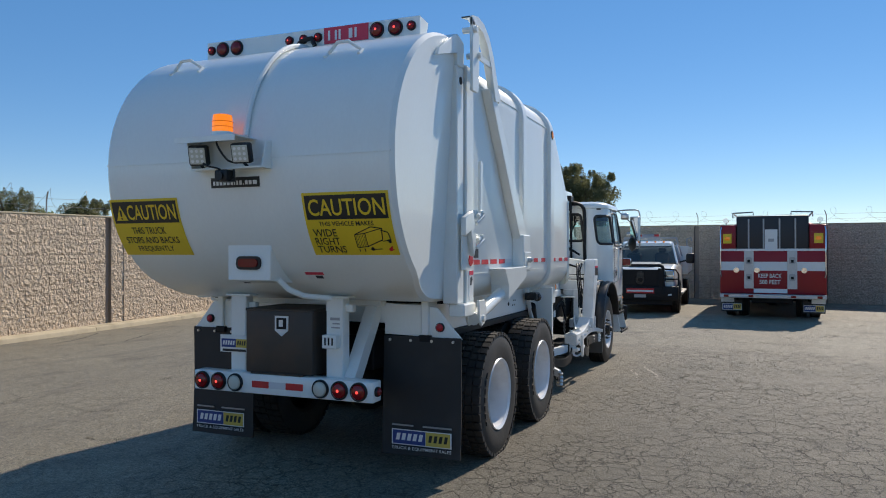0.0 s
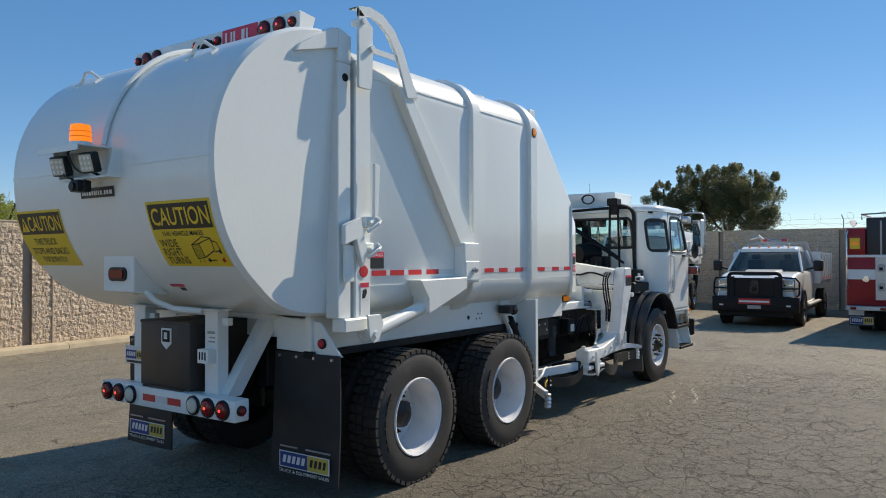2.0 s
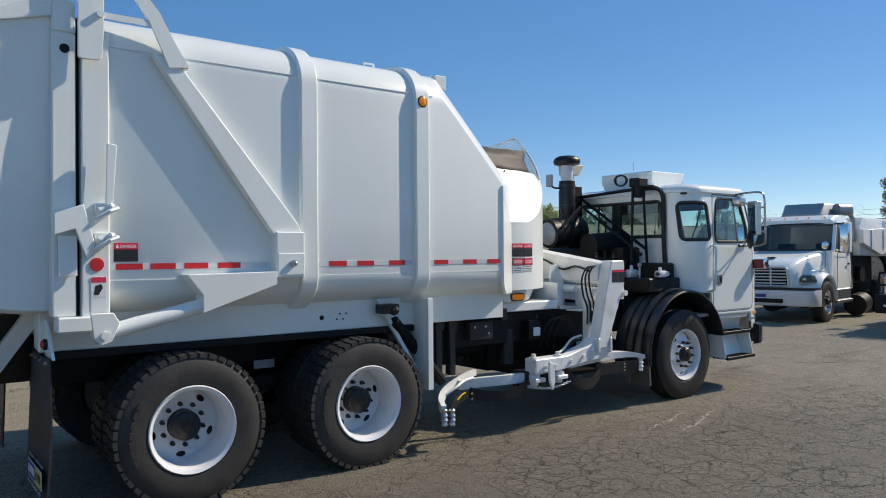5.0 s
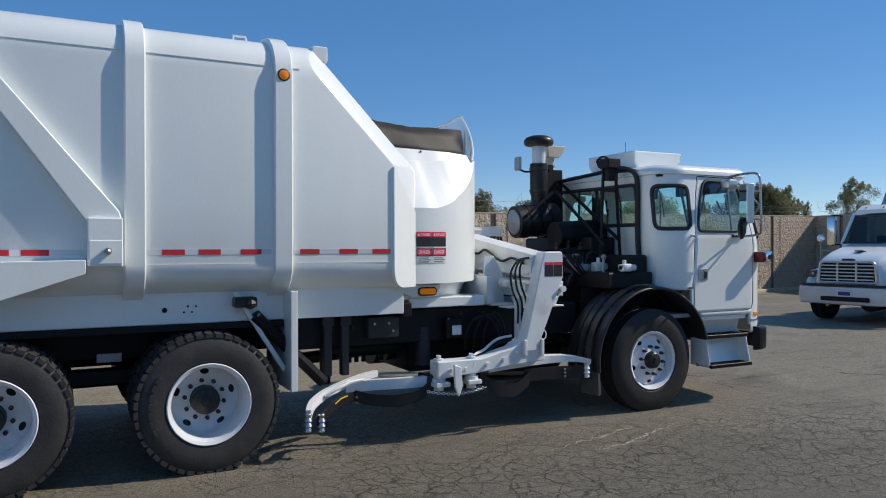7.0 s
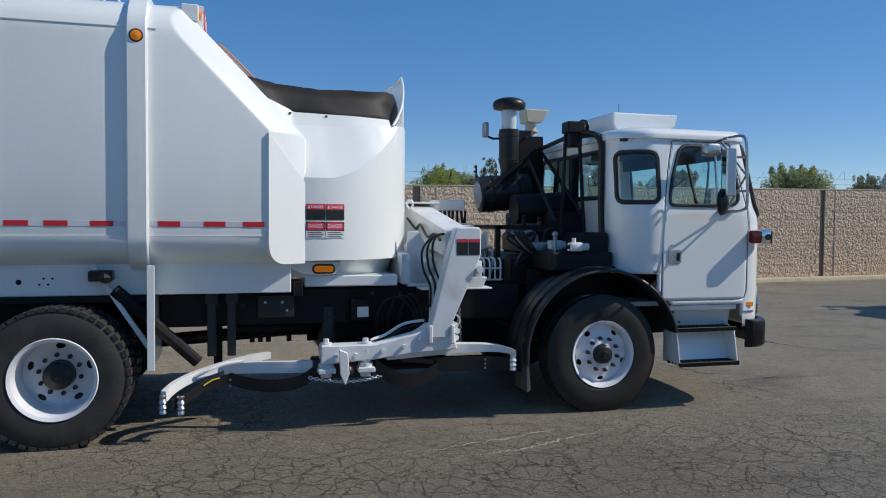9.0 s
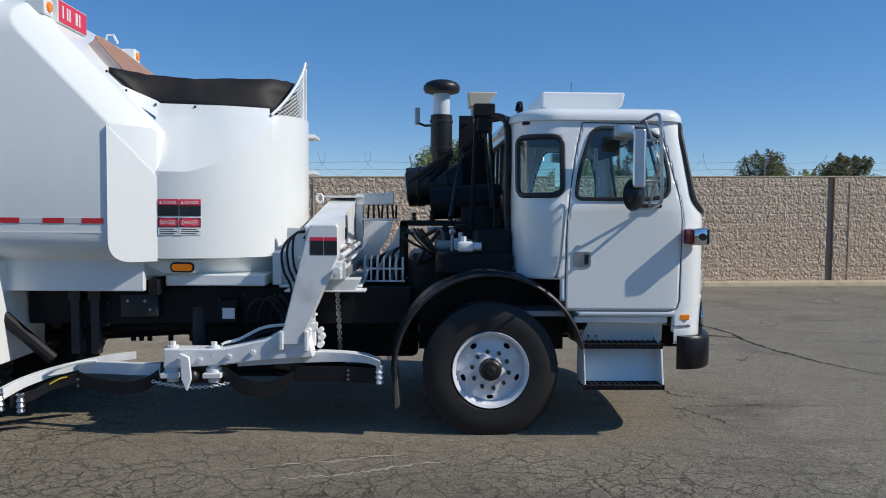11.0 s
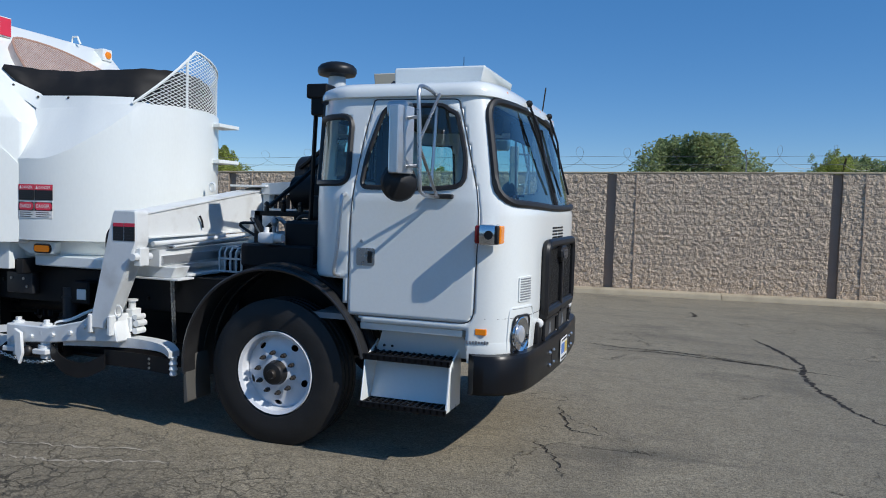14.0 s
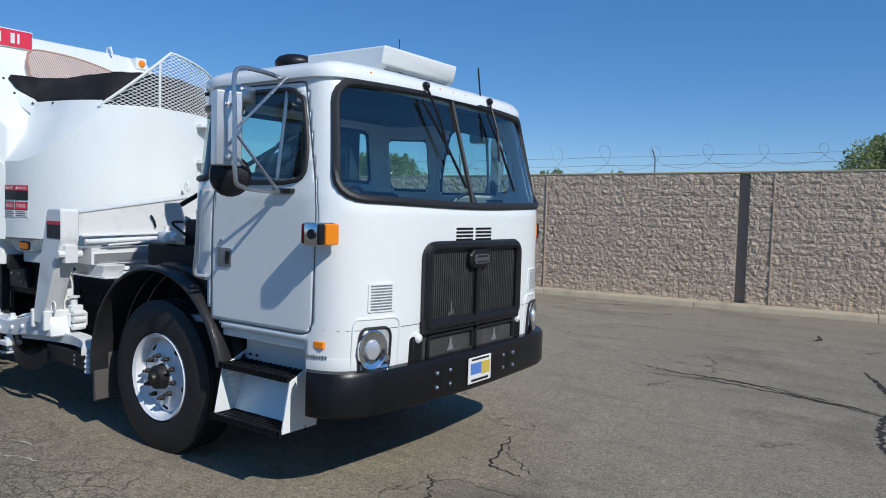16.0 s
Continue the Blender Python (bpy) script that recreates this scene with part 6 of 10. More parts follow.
arm = part("lift_boom", box_between((-1.44, -1.225, 1.43, 1.615, -1.098), (-1.42, -1.175, 1.47, 1.875, 0.70)), ARMWHITE, truck, "white tapered lift boom across the truck")
part("boom_edge", box_between((-1.45, -1.215, 1.612, 1.622, -1.08), (-1.43, -1.165, 1.872, 1.882, 0.70)), ARMWHITE, arm, "white boom top plate")
part("boom_flange", box_between((-1.45, -1.205, 1.425, 1.437, -1.06), (-1.43, -1.155, 1.462, 1.475, 0.70)), ARMWHITE, arm)
part("boom_hook", Shape().tube([(-1.19, -0.42, 1.50), (-1.185, -0.44, 1.56), (-1.185, -0.47, 1.60)], 0.009, 5), BLACKPAINT, arm)
part("top_cover", Shape().box(-1.50, -1.10, 0.40, 0.86, 1.875, 1.895, 0.004).prism([(-1.18, 1.805), (-0.80, 1.815), (-0.80, 1.935), (-1.18, 1.915)], "y", 0.45, 0.86, 0.006), ARMWHITE, arm, "white cover plate at the boom's far end")
for k in range(7):
    x = -1.06 + 0.046 * k
    part("spring_bar", Shape().prism([(x, 1.81), (x + 0.02, 1.81), (x + 0.012 + 0.012 * (k % 3), 1.67), (x - 0.008 + 0.012 * (k % 3), 1.67)], "y", 0.50, 0.53), BLACKPAINT, arm, "black rubber strip")
part("far_post", Shape().box(-1.18, -1.10, 0.48, 0.60, 1.20, 1.82, 0.008), ARMWHITE, arm)
part("far_shelf", Shape().box(-1.12, -0.76, 0.40, 0.80, 1.655, 1.675, 0.004), ARMWHITE, arm)
part("end_panel", Shape().prism([(-1.10, 1.20), (-1.06, 1.655), (-0.80, 1.655), (-0.84, 1.50), (-0.92, 1.38), (-0.92, 1.20)], "y", 0.10, 0.13, 0.004), ARMWHITE, arm, "white bent end panel")
part("end_panel", Shape().prism([(-0.92, 1.16), (-0.90, 1.34), (-0.80, 1.47), (-0.74, 1.60), (-0.70, 1.60), (-0.70, 1.16)], "y", -0.02, 0.0, 0.004), ARMWHITE, arm)
part("slide_tube", Shape().cyl((-1.17, -1.06, 1.385), (-1.13, 0.62, 1.44), 0.02, None, 10), ARMWHITE, arm, "thin white slide tube")
part("slide_tube", Shape().cyl((-1.12, -0.95, 1.355), (-1.08, 0.55, 1.405), 0.014, None, 10), BRIGHT, arm)
part("pipe", Shape().tube(smooth_line([(-1.10, -0.9, 1.36), (-1.08, -0.5, 1.385), (-1.05, 0.0, 1.42), (-1.0, 0.3, 1.50), (-0.95, 0.42, 1.60)], 4), 0.010, 6), ARMWHITE, arm)
part("slide_rail", box_between((-1.45, -1.14, 1.205, 1.335, -1.02), (-1.42, -1.08, 1.225, 1.36, 0.55)), ARMWHITE, arm, "worn white slide rail")
part("rail_face", box_between((-1.142, -1.12, 1.225, 1.29, -1.0), (-1.09, -1.06, 1.26, 1.325, 0.5)), TREAD, arm, "worn bare metal wear strip")
part("rail_pocket", box_between((-1.125, -1.112, 1.235, 1.275, -0.72), (-1.115, -1.098, 1.245, 1.285, -0.45)), GREASE, arm)
part("slide_bed", Shape().box(-1.70, -1.02, -0.80, 0.62, 1.115, 1.14, 0.006).prism([(-1.48, 1.205), (-1.02, 1.205), (-1.06, 1.115), (-1.44, 1.115)], "y", -0.98, -0.80, 0.006), ARMWHITE, arm, "white slide bed")
part("bed_plate", Shape().box(-1.62, -0.98, -1.0, -0.80, 1.10, 1.115, 0.003), ARMWHITE, arm)
part("cooler_box", Shape().box(-1.0, -0.70, -0.30, 0.10, 1.10, 1.33, 0.02, 2), BLACKPAINT, arm, "dark box behind the comb guard")
for k in range(4):
    part("hose", Shape().tube(smooth_line([(-1.0 + 0.07 * k, -0.33, 1.14), (-0.98 + 0.07 * k, -0.36, 1.22), (-0.93 + 0.06 * k, -0.34, 1.31), (-0.86 + 0.05 * k, -0.2, 1.36 + 0.02 * k), (-0.7, 0.0, 1.42)], 5), 0.014, 7), GALV if k % 2 else BLACKPLASTIC, arm)
# comb guard
for k in range(7):
    x = -1.025 + 0.055 * k
    part("comb_bar", Shape().tube([(x, -0.20, 1.345), (x, -0.38, 1.335), (x, -0.41, 1.30), (x, -0.41, 1.13)], 0.010, 6), ARMWHITE, arm)
part("comb_frame", Shape().tube([(-1.04, -0.41, 1.245), (-0.68, -0.41, 1.245)], 0.009, 6).tube([(-1.04, -0.41, 1.135), (-0.68, -0.41, 1.135), (-0.66, -0.1, 1.135)], 0.010, 6), ARMWHITE, arm, "white comb guard")
pts = smooth_line([(-1.46, 0.3, 1.72), (-1.465, -0.1, 1.62), (-1.47, -0.3, 1.66), (-1.47, -0.6, 1.55), (-1.46, -0.8, 1.58), (-1.46, -1.0, 1.53)], 5)
part("hose", Shape().tube(pts, 0.013, 6), BLACKPLASTIC, arm, "black hose along the boom")
for k in range(3):
    pts = smooth_line([(-1.42 + 0.02 * k, -1.0, 1.60 - 0.02 * k), (-1.52, -1.02 - 0.02 * k, 1.575 - 0.01 * k), (-1.61 + 0.025 * k, -1.04, 1.46), (-1.60 + 0.025 * k, -1.05, 1.30), (-1.54 + 0.02 * k, -1.05, 1.16), (-1.54 + 0.02 * k, -1.05, 0.98)], 6)
    part("hose", Shape().tube([p + Vector((0.018 * (k - 1), -0.012 * k, 0.02 * (k - 1))) for p in pts], 0.010, 7), BLACKPLASTIC, arm)
part("back_rail", box_between((-1.75, -1.68, 1.14, 1.40, -0.80), (-1.75, -1.68, 1.16, 1.45, 0.6)), ARMWHITE, arm)
part("back_web", Shape().prism([(-1.70, 1.14), (-1.44, 1.14), (-1.46, 1.42), (-1.56, 1.60), (-1.66, 1.60)], "y", -0.62, -0.60, 0.004), ARMWHITE, arm, "white web plate")
part("hose_coupling", Shape().ball((-1.52, -0.72, 1.33), 0.05, 10).cyl((-1.52, -0.72, 1.33), (-1.52, -0.85, 1.33), 0.035, None, 10), ARMWHITE, arm)
part("lifting_eye", Shape().tube([(-1.48 + 0.03 * math.cos(t), 0.1, 1.86 + 0.04 * math.sin(t)) for t in np.linspace(0, 2 * math.pi, 10, endpoint=False)], 0.012, 6, True), ARMWHITE, arm)
# upright arm
up = part("arm_upright", Shape().prism(rounded([(-1.62, 0.72), (-1.465, 0.72), (-1.168, 1.40), (-1.172, 1.645), (-1.385, 1.642), (-1.425, 1.50)], [0, 0, 0.03, 0.03, 0.03, 0.02], 4), "y", -1.245, -1.10, 0.01), ARMWHITE, truck, "white steel arm upright")
danger_label(up, -1.382, 1.41, 0.098, 0.135, -1.2475, 0.2)
danger_label(up, -1.278, 1.41, 0.098, 0.135, -1.2475, 0.2)
part("pin_block", Shape().cyl((-1.18, -1.27, 1.29), (-1.18, -1.08, 1.29), 0.03, None, 10).box(-1.21, -1.15, -1.22, -1.12, 1.22, 1.36, 0.006), ARMWHITE, up)
part("foot_tube", Shape().cyl((-1.60, -1.16, 0.735), (-1.42, -1.16, 0.735), 0.052, None, 14).box(-1.62, -1.585, -1.26, -1.06, 0.68, 0.83, 0.008).box(-1.43, -1.395, -1.26, -1.06, 0.67, 0.83, 0.008), ARMWHITE, up)
part("retaining_ring", Shape().tube([(-1.37 + 0.035 * math.cos(t), -1.2, 0.86 + 0.045 * math.sin(t)) for t in np.linspace(0, 6.28, 10, endpoint=False)], 0.006, 5, True), ARMWHITE, up)
# gripper beam and its two fingers
beam = part("gripper_beam", Shape().prism([(-2.50, 0.53), (-2.50, 0.685), (-2.05, 0.685), (-1.72, 0.76), (-1.60, 0.83), (-1.40, 0.80), (-1.36, 0.62), (-1.75, 0.595), (-2.05, 0.56)], "y", -1.22, -1.06, 0.01), ARMWHITE, truck, "white gripper beam with hose marks")
for x, y in ((-2.45, -1.14), (-2.13, -1.16)):
    part("pivot_post", Shape().cyl((x, y, 0.42), (x, y, 0.70), 0.045, None, 14).cyl((x, y, 0.50), (x, y, 0.53), 0.062, None, 14).cyl((x, y, 0.62), (x, y, 0.65), 0.062, None, 14).cyl((x, y, 0.69), (x, y, 0.73), 0.024, None, 6), ARMWHITE, beam, "white pivot cylinder")
for q in ((-2.38, 0.60), (-2.22, 0.60), (-2.0, 0.63), (-1.82, 0.66), (-1.68, 0.72)):
    part("grease_nut", Shape().cyl((q[0], -1.22, q[1]), (q[0], -1.24, q[1]), 0.018, None, 6), ARMWHITE, beam)
for k in range(2):
    part("hydraulic_line", Shape().tube(smooth_line([(-1.60, -1.0, 0.80 + 0.04 * k), (-1.78, -1.03, 0.78 + 0.04 * k), (-1.95, -1.08, 0.71 + 0.03 * k), (-2.08, -1.12, 0.70), (-2.12, -1.15, 0.62)], 5), 0.013, 7), ARMWHITE if k else BLACKPLASTIC, beam, "bent hydraulic line")
for x in (-2.52, -2.20):
    part("knuckle", Shape().box(x, x + 0.14, -1.24, -1.06, 0.46, 0.50, 0.006), ARMWHITE, beam)
part("side_fin", Shape().prism([(-2.36, 0.66), (-2.29, 0.63), (-2.275, 0.46), (-2.31, 0.37), (-2.35, 0.46)], "y", -1.27, -1.24, 0.005), ARMWHITE, beam)
part("gear_case", Shape().box(-2.56, -2.06, -1.13, -0.93, 0.40, 0.56, 0.015).ball((-2.28, -1.2, 0.47), 0.05, 10), GREASE, beam, "greasy gear case")
s = Shape()
for k in range(26):
    t = k / 25
    a = Vector((-2.58 + 0.62 * t, -1.20, 0.43 - 0.045 * math.sin(math.pi * t)))
    s.tube([a + Vector((0.014 * math.cos(q), 0.012 * math.sin(q) * (k % 2), 0.012 * math.sin(q) * ((k + 1) % 2))) for q in np.linspace(0, 6.28, 7)[:-1]], 0.004, 4, True)
o = part("chain", s, ARMWHITE, beam, "slack painted chain")
o["kind"] = "stuff"
# rear finger, reaching backwards
def finger_loft(pts, h0, h1, w):
    """A tapered flat bar along a curve."""
    line, rings = smooth_line(pts, 5), []
    for i, p in enumerate(line):
        d = (line[min(i + 1, len(line) - 1)] - line[max(i - 1, 0)]).normalized()
        side = Vector((-d.y, d.x, 0)).normalized() * w
        h = Vector((0, 0, h0 + (h1 - h0) * i / len(line)))
        rings.append([p - side + h, p + side + h, p + side - h, p - side - h])
    return Shape().loft(rings)


finger = part("gripper_finger", finger_loft([(-2.46, -1.10, 0.505), (-2.75, -1.06, 0.50), (-3.00, -0.99, 0.495), (-3.24, -0.93, 0.485)], 0.046, 0.044, 0.03), ARMWHITE, truck, "white curved gripper finger")
part("claw", finger_loft([(-2.88, -0.74, 0.545), (-3.05, -0.82, 0.535), (-3.25, -0.90, 0.50), (-3.45, -1.0, 0.455), (-3.60, -1.13, 0.405), (-3.68, -1.28, 0.355)], 0.028, 0.042, 0.022), ARMWHITE, finger, "white curved claw with a pointed heel")
part("finger_rib", Shape().tube(smooth_line([(-3.10, -0.98, 0.545), (-3.24, -1.02, 0.535), (-3.36, -1.06, 0.50), (-3.46, -1.05, 0.45)], 4), 0.014, 6), ARMWHITE, finger)
for q in ((-3.685, -1.29, 0.315), (-3.56, -1.24, 0.29)):
    part("finger_roller", Shape().revolve([(0.02, -0.09), (0.03, -0.08), (0.022, -0.055), (0.034, -0.04), (0.022, -0.015), (0.034, 0.0), (0.022, 0.025), (0.03, 0.05), (0.02, 0.06)], q, (0, 0, 1), 12), BRIGHT, finger, "ribbed metal finger roller")


def belt(name, pts, h, parent):
    p = smooth_line(pts, 6)
    s = Shape().loft([[q + Vector((0, -0.007, h)), q + Vector((0, 0.007, h)), q + Vector((0, 0.007, -h)), q + Vector((0, -0.007, -h))] for q in p])
    return part(name, s, BLACKPLASTIC, parent, "black rubber grip belt")


belt("grip_belt", [(-2.55, -1.17, 0.47), (-2.66, -1.17, 0.40), (-2.85, -1.15, 0.37), (-3.05, -1.10, 0.385), (-3.2, -1.06, 0.425)], 0.05, finger)
belt("grip_belt", [(-3.2, -1.05, 0.425), (-3.38, -1.10, 0.385), (-3.50, -1.17, 0.32), (-3.62, -1.26, 0.29)], 0.04, finger)
part("yellow_strap", Shape().tube(smooth_line([(-3.28, -1.09, 0.44), (-3.34, -1.10, 0.425), (-3.40, -1.12, 0.39)], 4), 0.006, 5), YELLOW, finger)
for x in (-3.2, -3.06):
    for z in (0.42, 0.37):
        part("belt_bolt", Shape().ball((x, -1.085, z), 0.012, 6), BRIGHT, finger)
# front finger, reaching forwards
fp = smooth_line([(-1.95, -1.10, 0.59), (-1.5, -1.05, 0.60), (-1.2, -1.06, 0.605), (-0.98, -1.11, 0.60), (-0.85, -1.19, 0.575)], 5)
rings = []
for i, p in enumerate(fp):
    h = 0.05 - 0.03 * i / len(fp)
    rings.append([p + Vector((0, -0.07, h)), p + Vector((0, 0.05, h)), p + Vector((0, 0.05, -h)), p + Vector((0, -0.07, -h))])
finger2 = part("gripper_finger", Shape().loft(rings), ARMWHITE, truck, "white curved gripper finger")
part("finger_roller", Shape().revolve([(0.02, -0.09), (0.03, -0.08), (0.022, -0.055), (0.034, -0.04), (0.022, -0.015), (0.034, 0.0), (0.022, 0.025), (0.03, 0.05), (0.02, 0.06)], (-0.855, -1.20, 0.50), (0, 0, 1), 12), ARMWHITE, finger2, "ribbed finger roller")
belt("grip_belt", [(-2.05, -1.19, 0.50), (-1.9, -1.22, 0.40), (-1.7, -1.21, 0.37), (-1.52, -1.18, 0.45)], 0.06, finger2)
belt("grip_belt", [(-1.55, -1.15, 0.48), (-1.2, -1.16, 0.48), (-0.85, -1.19, 0.47)], 0.06, finger2)
for z in (0.51, 0.475, 0.44):
    part("belt_bolt", Shape().ball((-1.1, -1.175, z), 0.012, 6), BRIGHT, finger2)
part("valve_block", Shape().box(-1.60, -1.36, -1.08, -0.92, 0.68, 0.80, 0.01).box(-1.43, -1.36, -1.06, -0.96, 0.80, 0.86, 0.006).cyl((-1.40, -1.02, 0.86), (-1.40, -1.02, 0.92), 0.028, None, 12).cyl((-1.40, -1.02, 0.92), (-1.40, -1.02, 0.935), 0.045, None, 12).cyl((-1.33, -1.07, 0.69), (-1.33, -0.97, 0.69), 0.026, None, 10).cyl((-1.32, -1.07, 0.75), (-1.32, -0.97, 0.75), 0.026, None, 10).cyl((-1.33, -1.07, 0.80), (-1.33, -0.97, 0.80), 0.022, None, 10).box(-1.55, -1.49, -1.05, -0.97, 0.78, 1.22, 0.008), ARMWHITE, truck, "white valve block on the arm")
s = Shape()
for k in range(22):
    a = Vector((-1.23 + 0.03 * (k / 21), -0.76, 1.14 - 0.027 * k))
    s.tube([a + Vector((0.016 * math.cos(q) * (k % 2), 0.016 * math.cos(q) * ((k + 1) % 2), 0.022 * math.sin(q))) for q in np.linspace(0, 6.28, 9)[:-1]], 0.0068, 5, True)
o = part("hanging_chain", s, BRIGHT, truck, "hanging steel chain")
o["kind"] = "stuff"
part("chain_hook", Shape().ball((-1.23, -0.76, 1.165), 0.032, 8).box(-1.32, -1.12, -0.79, -0.70, 1.15, 1.18, 0.005), ARMWHITE, truck)
part("skid_plate", Shape().box(-2.2, -0.9, -0.98, -0.6, 0.42, 0.45, 0.006), BLACKPAINT, truck)

# ---- stack, air cleaner and plumbing behind the cab ----
part("intake_cap", Shape().revolve([(0.001, 0.085), (0.10, 0.08), (0.15, 0.06), (0.175, 0.03), (0.178, 0.0), (0.165, -0.03), (0.10, -0.045), (0.001, -0.045)], (-0.34, 0.36, 2.93), (0, 0, 1), 28), BLACKPLASTIC, truck, "black mushroom intake cap")
part("intake_bowl", Shape().revolve([(0.078, 0.0), (0.082, 0.10), (0.080, 0.20), (0.07, 0.24)], (-0.34, 0.36, 2.68), (0, 0, 1), 20), material("clear_plastic_bowl", (0.62, 0.66, 0.68), 0.2, spread=0.04), truck, "pale translucent pre-cleaner bowl")
stack = part("intake_pipe", Shape().cyl((-0.34, 0.36, 2.32), (-0.34, 0.36, 2.68), 0.105, None, 20).cyl((-0.34, 0.36, 2.22), (-0.34, 0.36, 2.32), 0.08, 0.1, 16).tube([(-0.34, 0.36, 2.25), (-0.36, 0.36, 2.1), (-0.45, 0.36, 2.0)], 0.085, 12), BLACKPLASTIC, truck, "black intake pipe")
for z in (2.36, 2.62):
    part("pipe_clamp", Shape().revolve([(0.106, -0.012), (0.112, -0.012), (0.112, 0.012), (0.106, 0.012)], (-0.34, 0.36, z), (0, 0, 1), 20), GREASE, stack)
drum_ = part("air_cleaner", Shape().cyl((-0.66, 0.40, 1.98), (-0.12, 0.36, 2.03), 0.19, None, 28).revolve([(0.19, 0), (0.198, 0.02), (0.19, 0.04)], (-0.58, 0.40, 1.985), (1, -0.07, 0.09), 28), BLACKPLASTIC, truck, "black air cleaner drum")
for q in (0.25, 0.5, 0.75):
    c = Vector((-0.66, 0.40, 1.98)).lerp(Vector((-0.12, 0.36, 2.03)), q)
    part("drum_band", Shape().revolve([(0.19, -0.012), (0.197, -0.01), (0.197, 0.01), (0.19, 0.012)], c, (1, -0.07, 0.09), 28), BLACKPAINT, drum_)
part("drum_lid", Shape().revolve([(0.15, 0.0), (0.145, 0.012), (0.05, 0.02), (0.02, 0.03), (0.001, 0.03)], (-0.665, 0.40, 1.98), (-1, 0.07, -0.09), 24), GALV, drum_, "grey round end lid with a wing nut")
part("muffler", Shape().cyl((-0.45, -0.10, 1.82), (0.18, -0.12, 1.86), 0.15, None, 24), BLACKPAINT, truck, "black cylinder below the air cleaner")
part("exhaust_stack", Shape().box(-0.12, 0.10, 0.54, 0.74, 1.4, 2.60, 0.02).cyl((0.03, 0.66, 2.58), (0.03, 0.66, 2.82), 0.05, None, 14), BLACKPAINT, truck, "black exhaust housing")
part("exhaust_outlet", Shape().prism([(-0.05, 2.80), (0.12, 2.80), (0.22, 2.945), (-0.07, 2.945)], "y", 0.56, 0.78, 0.008).cyl((0.03, 0.66, 2.62), (0.03, 0.66, 2.80), 0.062, None, 14).cyl((0.03, 0.66, 2.70), (0.03, 0.66, 2.715), 0.085, None, 14), CREAM, truck, "cream painted exhaust outlet")
part("stack_plate", Shape().prism([(-0.16, 1.80), (-0.16, 2.70), (-0.02, 2.70), (-0.02, 2.64), (0.12, 2.64), (0.13, 1.80)], "y", 0.51, 0.535, 0.004), BLACKPAINT, truck, "black exhaust shield plate")
for q in ((-0.08, 2.63), (0.04, 2.5), (-0.12, 2.3), (-0.12, 2.12)):
    part("shield_bolt", Shape().cyl((q[0], 0.49, q[1]), (q[0], 0.51, q[1]), 0.014, None, 8), GREASE, truck)
part("stack_brace", Shape().tube([(-0.24, 0.22, 2.33), (-0.62, 0.20, 2.05)], 0.02, 6), BLACKPAINT, truck)
part("stack_brace", Shape().tube([(-0.24, 0.22, 2.30), (-0.45, 0.20, 2.03)], 0.02, 6), BLACKPAINT, truck)
part("frame_bar", Shape().tube([(0.06, 0.50, 2.49), (-0.05, -0.50, 2.52)], 0.022, 6), BLACKPAINT, truck)
part("frame_bar", Shape().tube([(0.0, -0.55, 2.52), (0.15, -0.70, 2.53), (0.24, -0.77, 2.49)], 0.022, 6), BLACKPAINT, truck)
part("frame_bar", Shape().tube([(-0.14, 0.30, 2.36), (-0.30, -0.80, 1.70)], 0.018, 6), BLACKPAINT, truck)
part("frame_bar", Shape().tube([(0.10, 0.55, 2.50), (0.068, -0.59, 1.77)], 0.020, 6), BLACKPAINT, truck)
for x0, x1, y in ((-0.07, -0.11, -0.50), (0.03, 0.10, -0.58)):
    part("frame_post", Shape().tube([(x0, y, 2.58), (x1, y, 1.55)], 0.018, 6), BLACKPAINT, truck)
part("post_head", Shape().box(-0.10, 0.08, -0.62, -0.46, 2.55, 2.66, 0.01).box(-0.07, 0.06, -0.60, -0.48, 2.42, 2.56, 0.01), BLACKPAINT, truck)
part("stand_mirror", Shape().box(-0.60, -0.55, 0.40, 0.50, 2.60, 2.76, 0.012), GALV, truck, "small mirror on the intake stack")
part("mirror_arm", Shape().tube([(-0.575, 0.45, 2.62), (-0.50, 0.42, 2.585), (-0.40, 0.36, 2.585)], 0.012, 6), BLACKPAINT, truck)
part("rack", Shape().box(-0.72, 0.2, -0.36, -0.30, 1.62, 1.66, 0.004).box(-0.72, 0.2, 0.55, 0.60, 1.62, 1.66, 0.004).box(-0.72, -0.66, -0.36, 0.60, 1.62, 1.66, 0.004), BLACKPAINT, truck, "black rack behind the cab")
for x, y in ((-0.70, -0.33), (-0.32, -0.33), (-0.68, 0.55), (0.12, -0.33)):
    part("rack_leg", Shape().box(x - 0.025, x + 0.025, y - 0.025, y + 0.025, 1.05, 1.63, 0.004), BLACKPAINT, truck)
part("engine", Shape().box(-0.65, 0.45, -0.42, 0.50, 0.75, 1.38, 0.05).box(-0.4, 0.3, -0.36, 0.40, 1.36, 1.60, 0.04).cyl((-0.15, -0.50, 1.10), (0.15, -0.50, 1.10), 0.12, None, 14), GREASE, truck, "dark greasy engine")
part("engine_box", Shape().box(-0.42, 0.19, -1.0, -0.45, 1.25, 1.42, 0.015).box(-0.10, 0.19, -0.92, -0.42, 1.40, 1.60, 0.02), BLACKPAINT, truck)
part("radiator_shroud", Shape().box(-0.18, 0.17, -0.42, 0.90, 1.30, 1.80, 0.03, 2), BLACKPAINT, truck, "black shroud behind the cab")
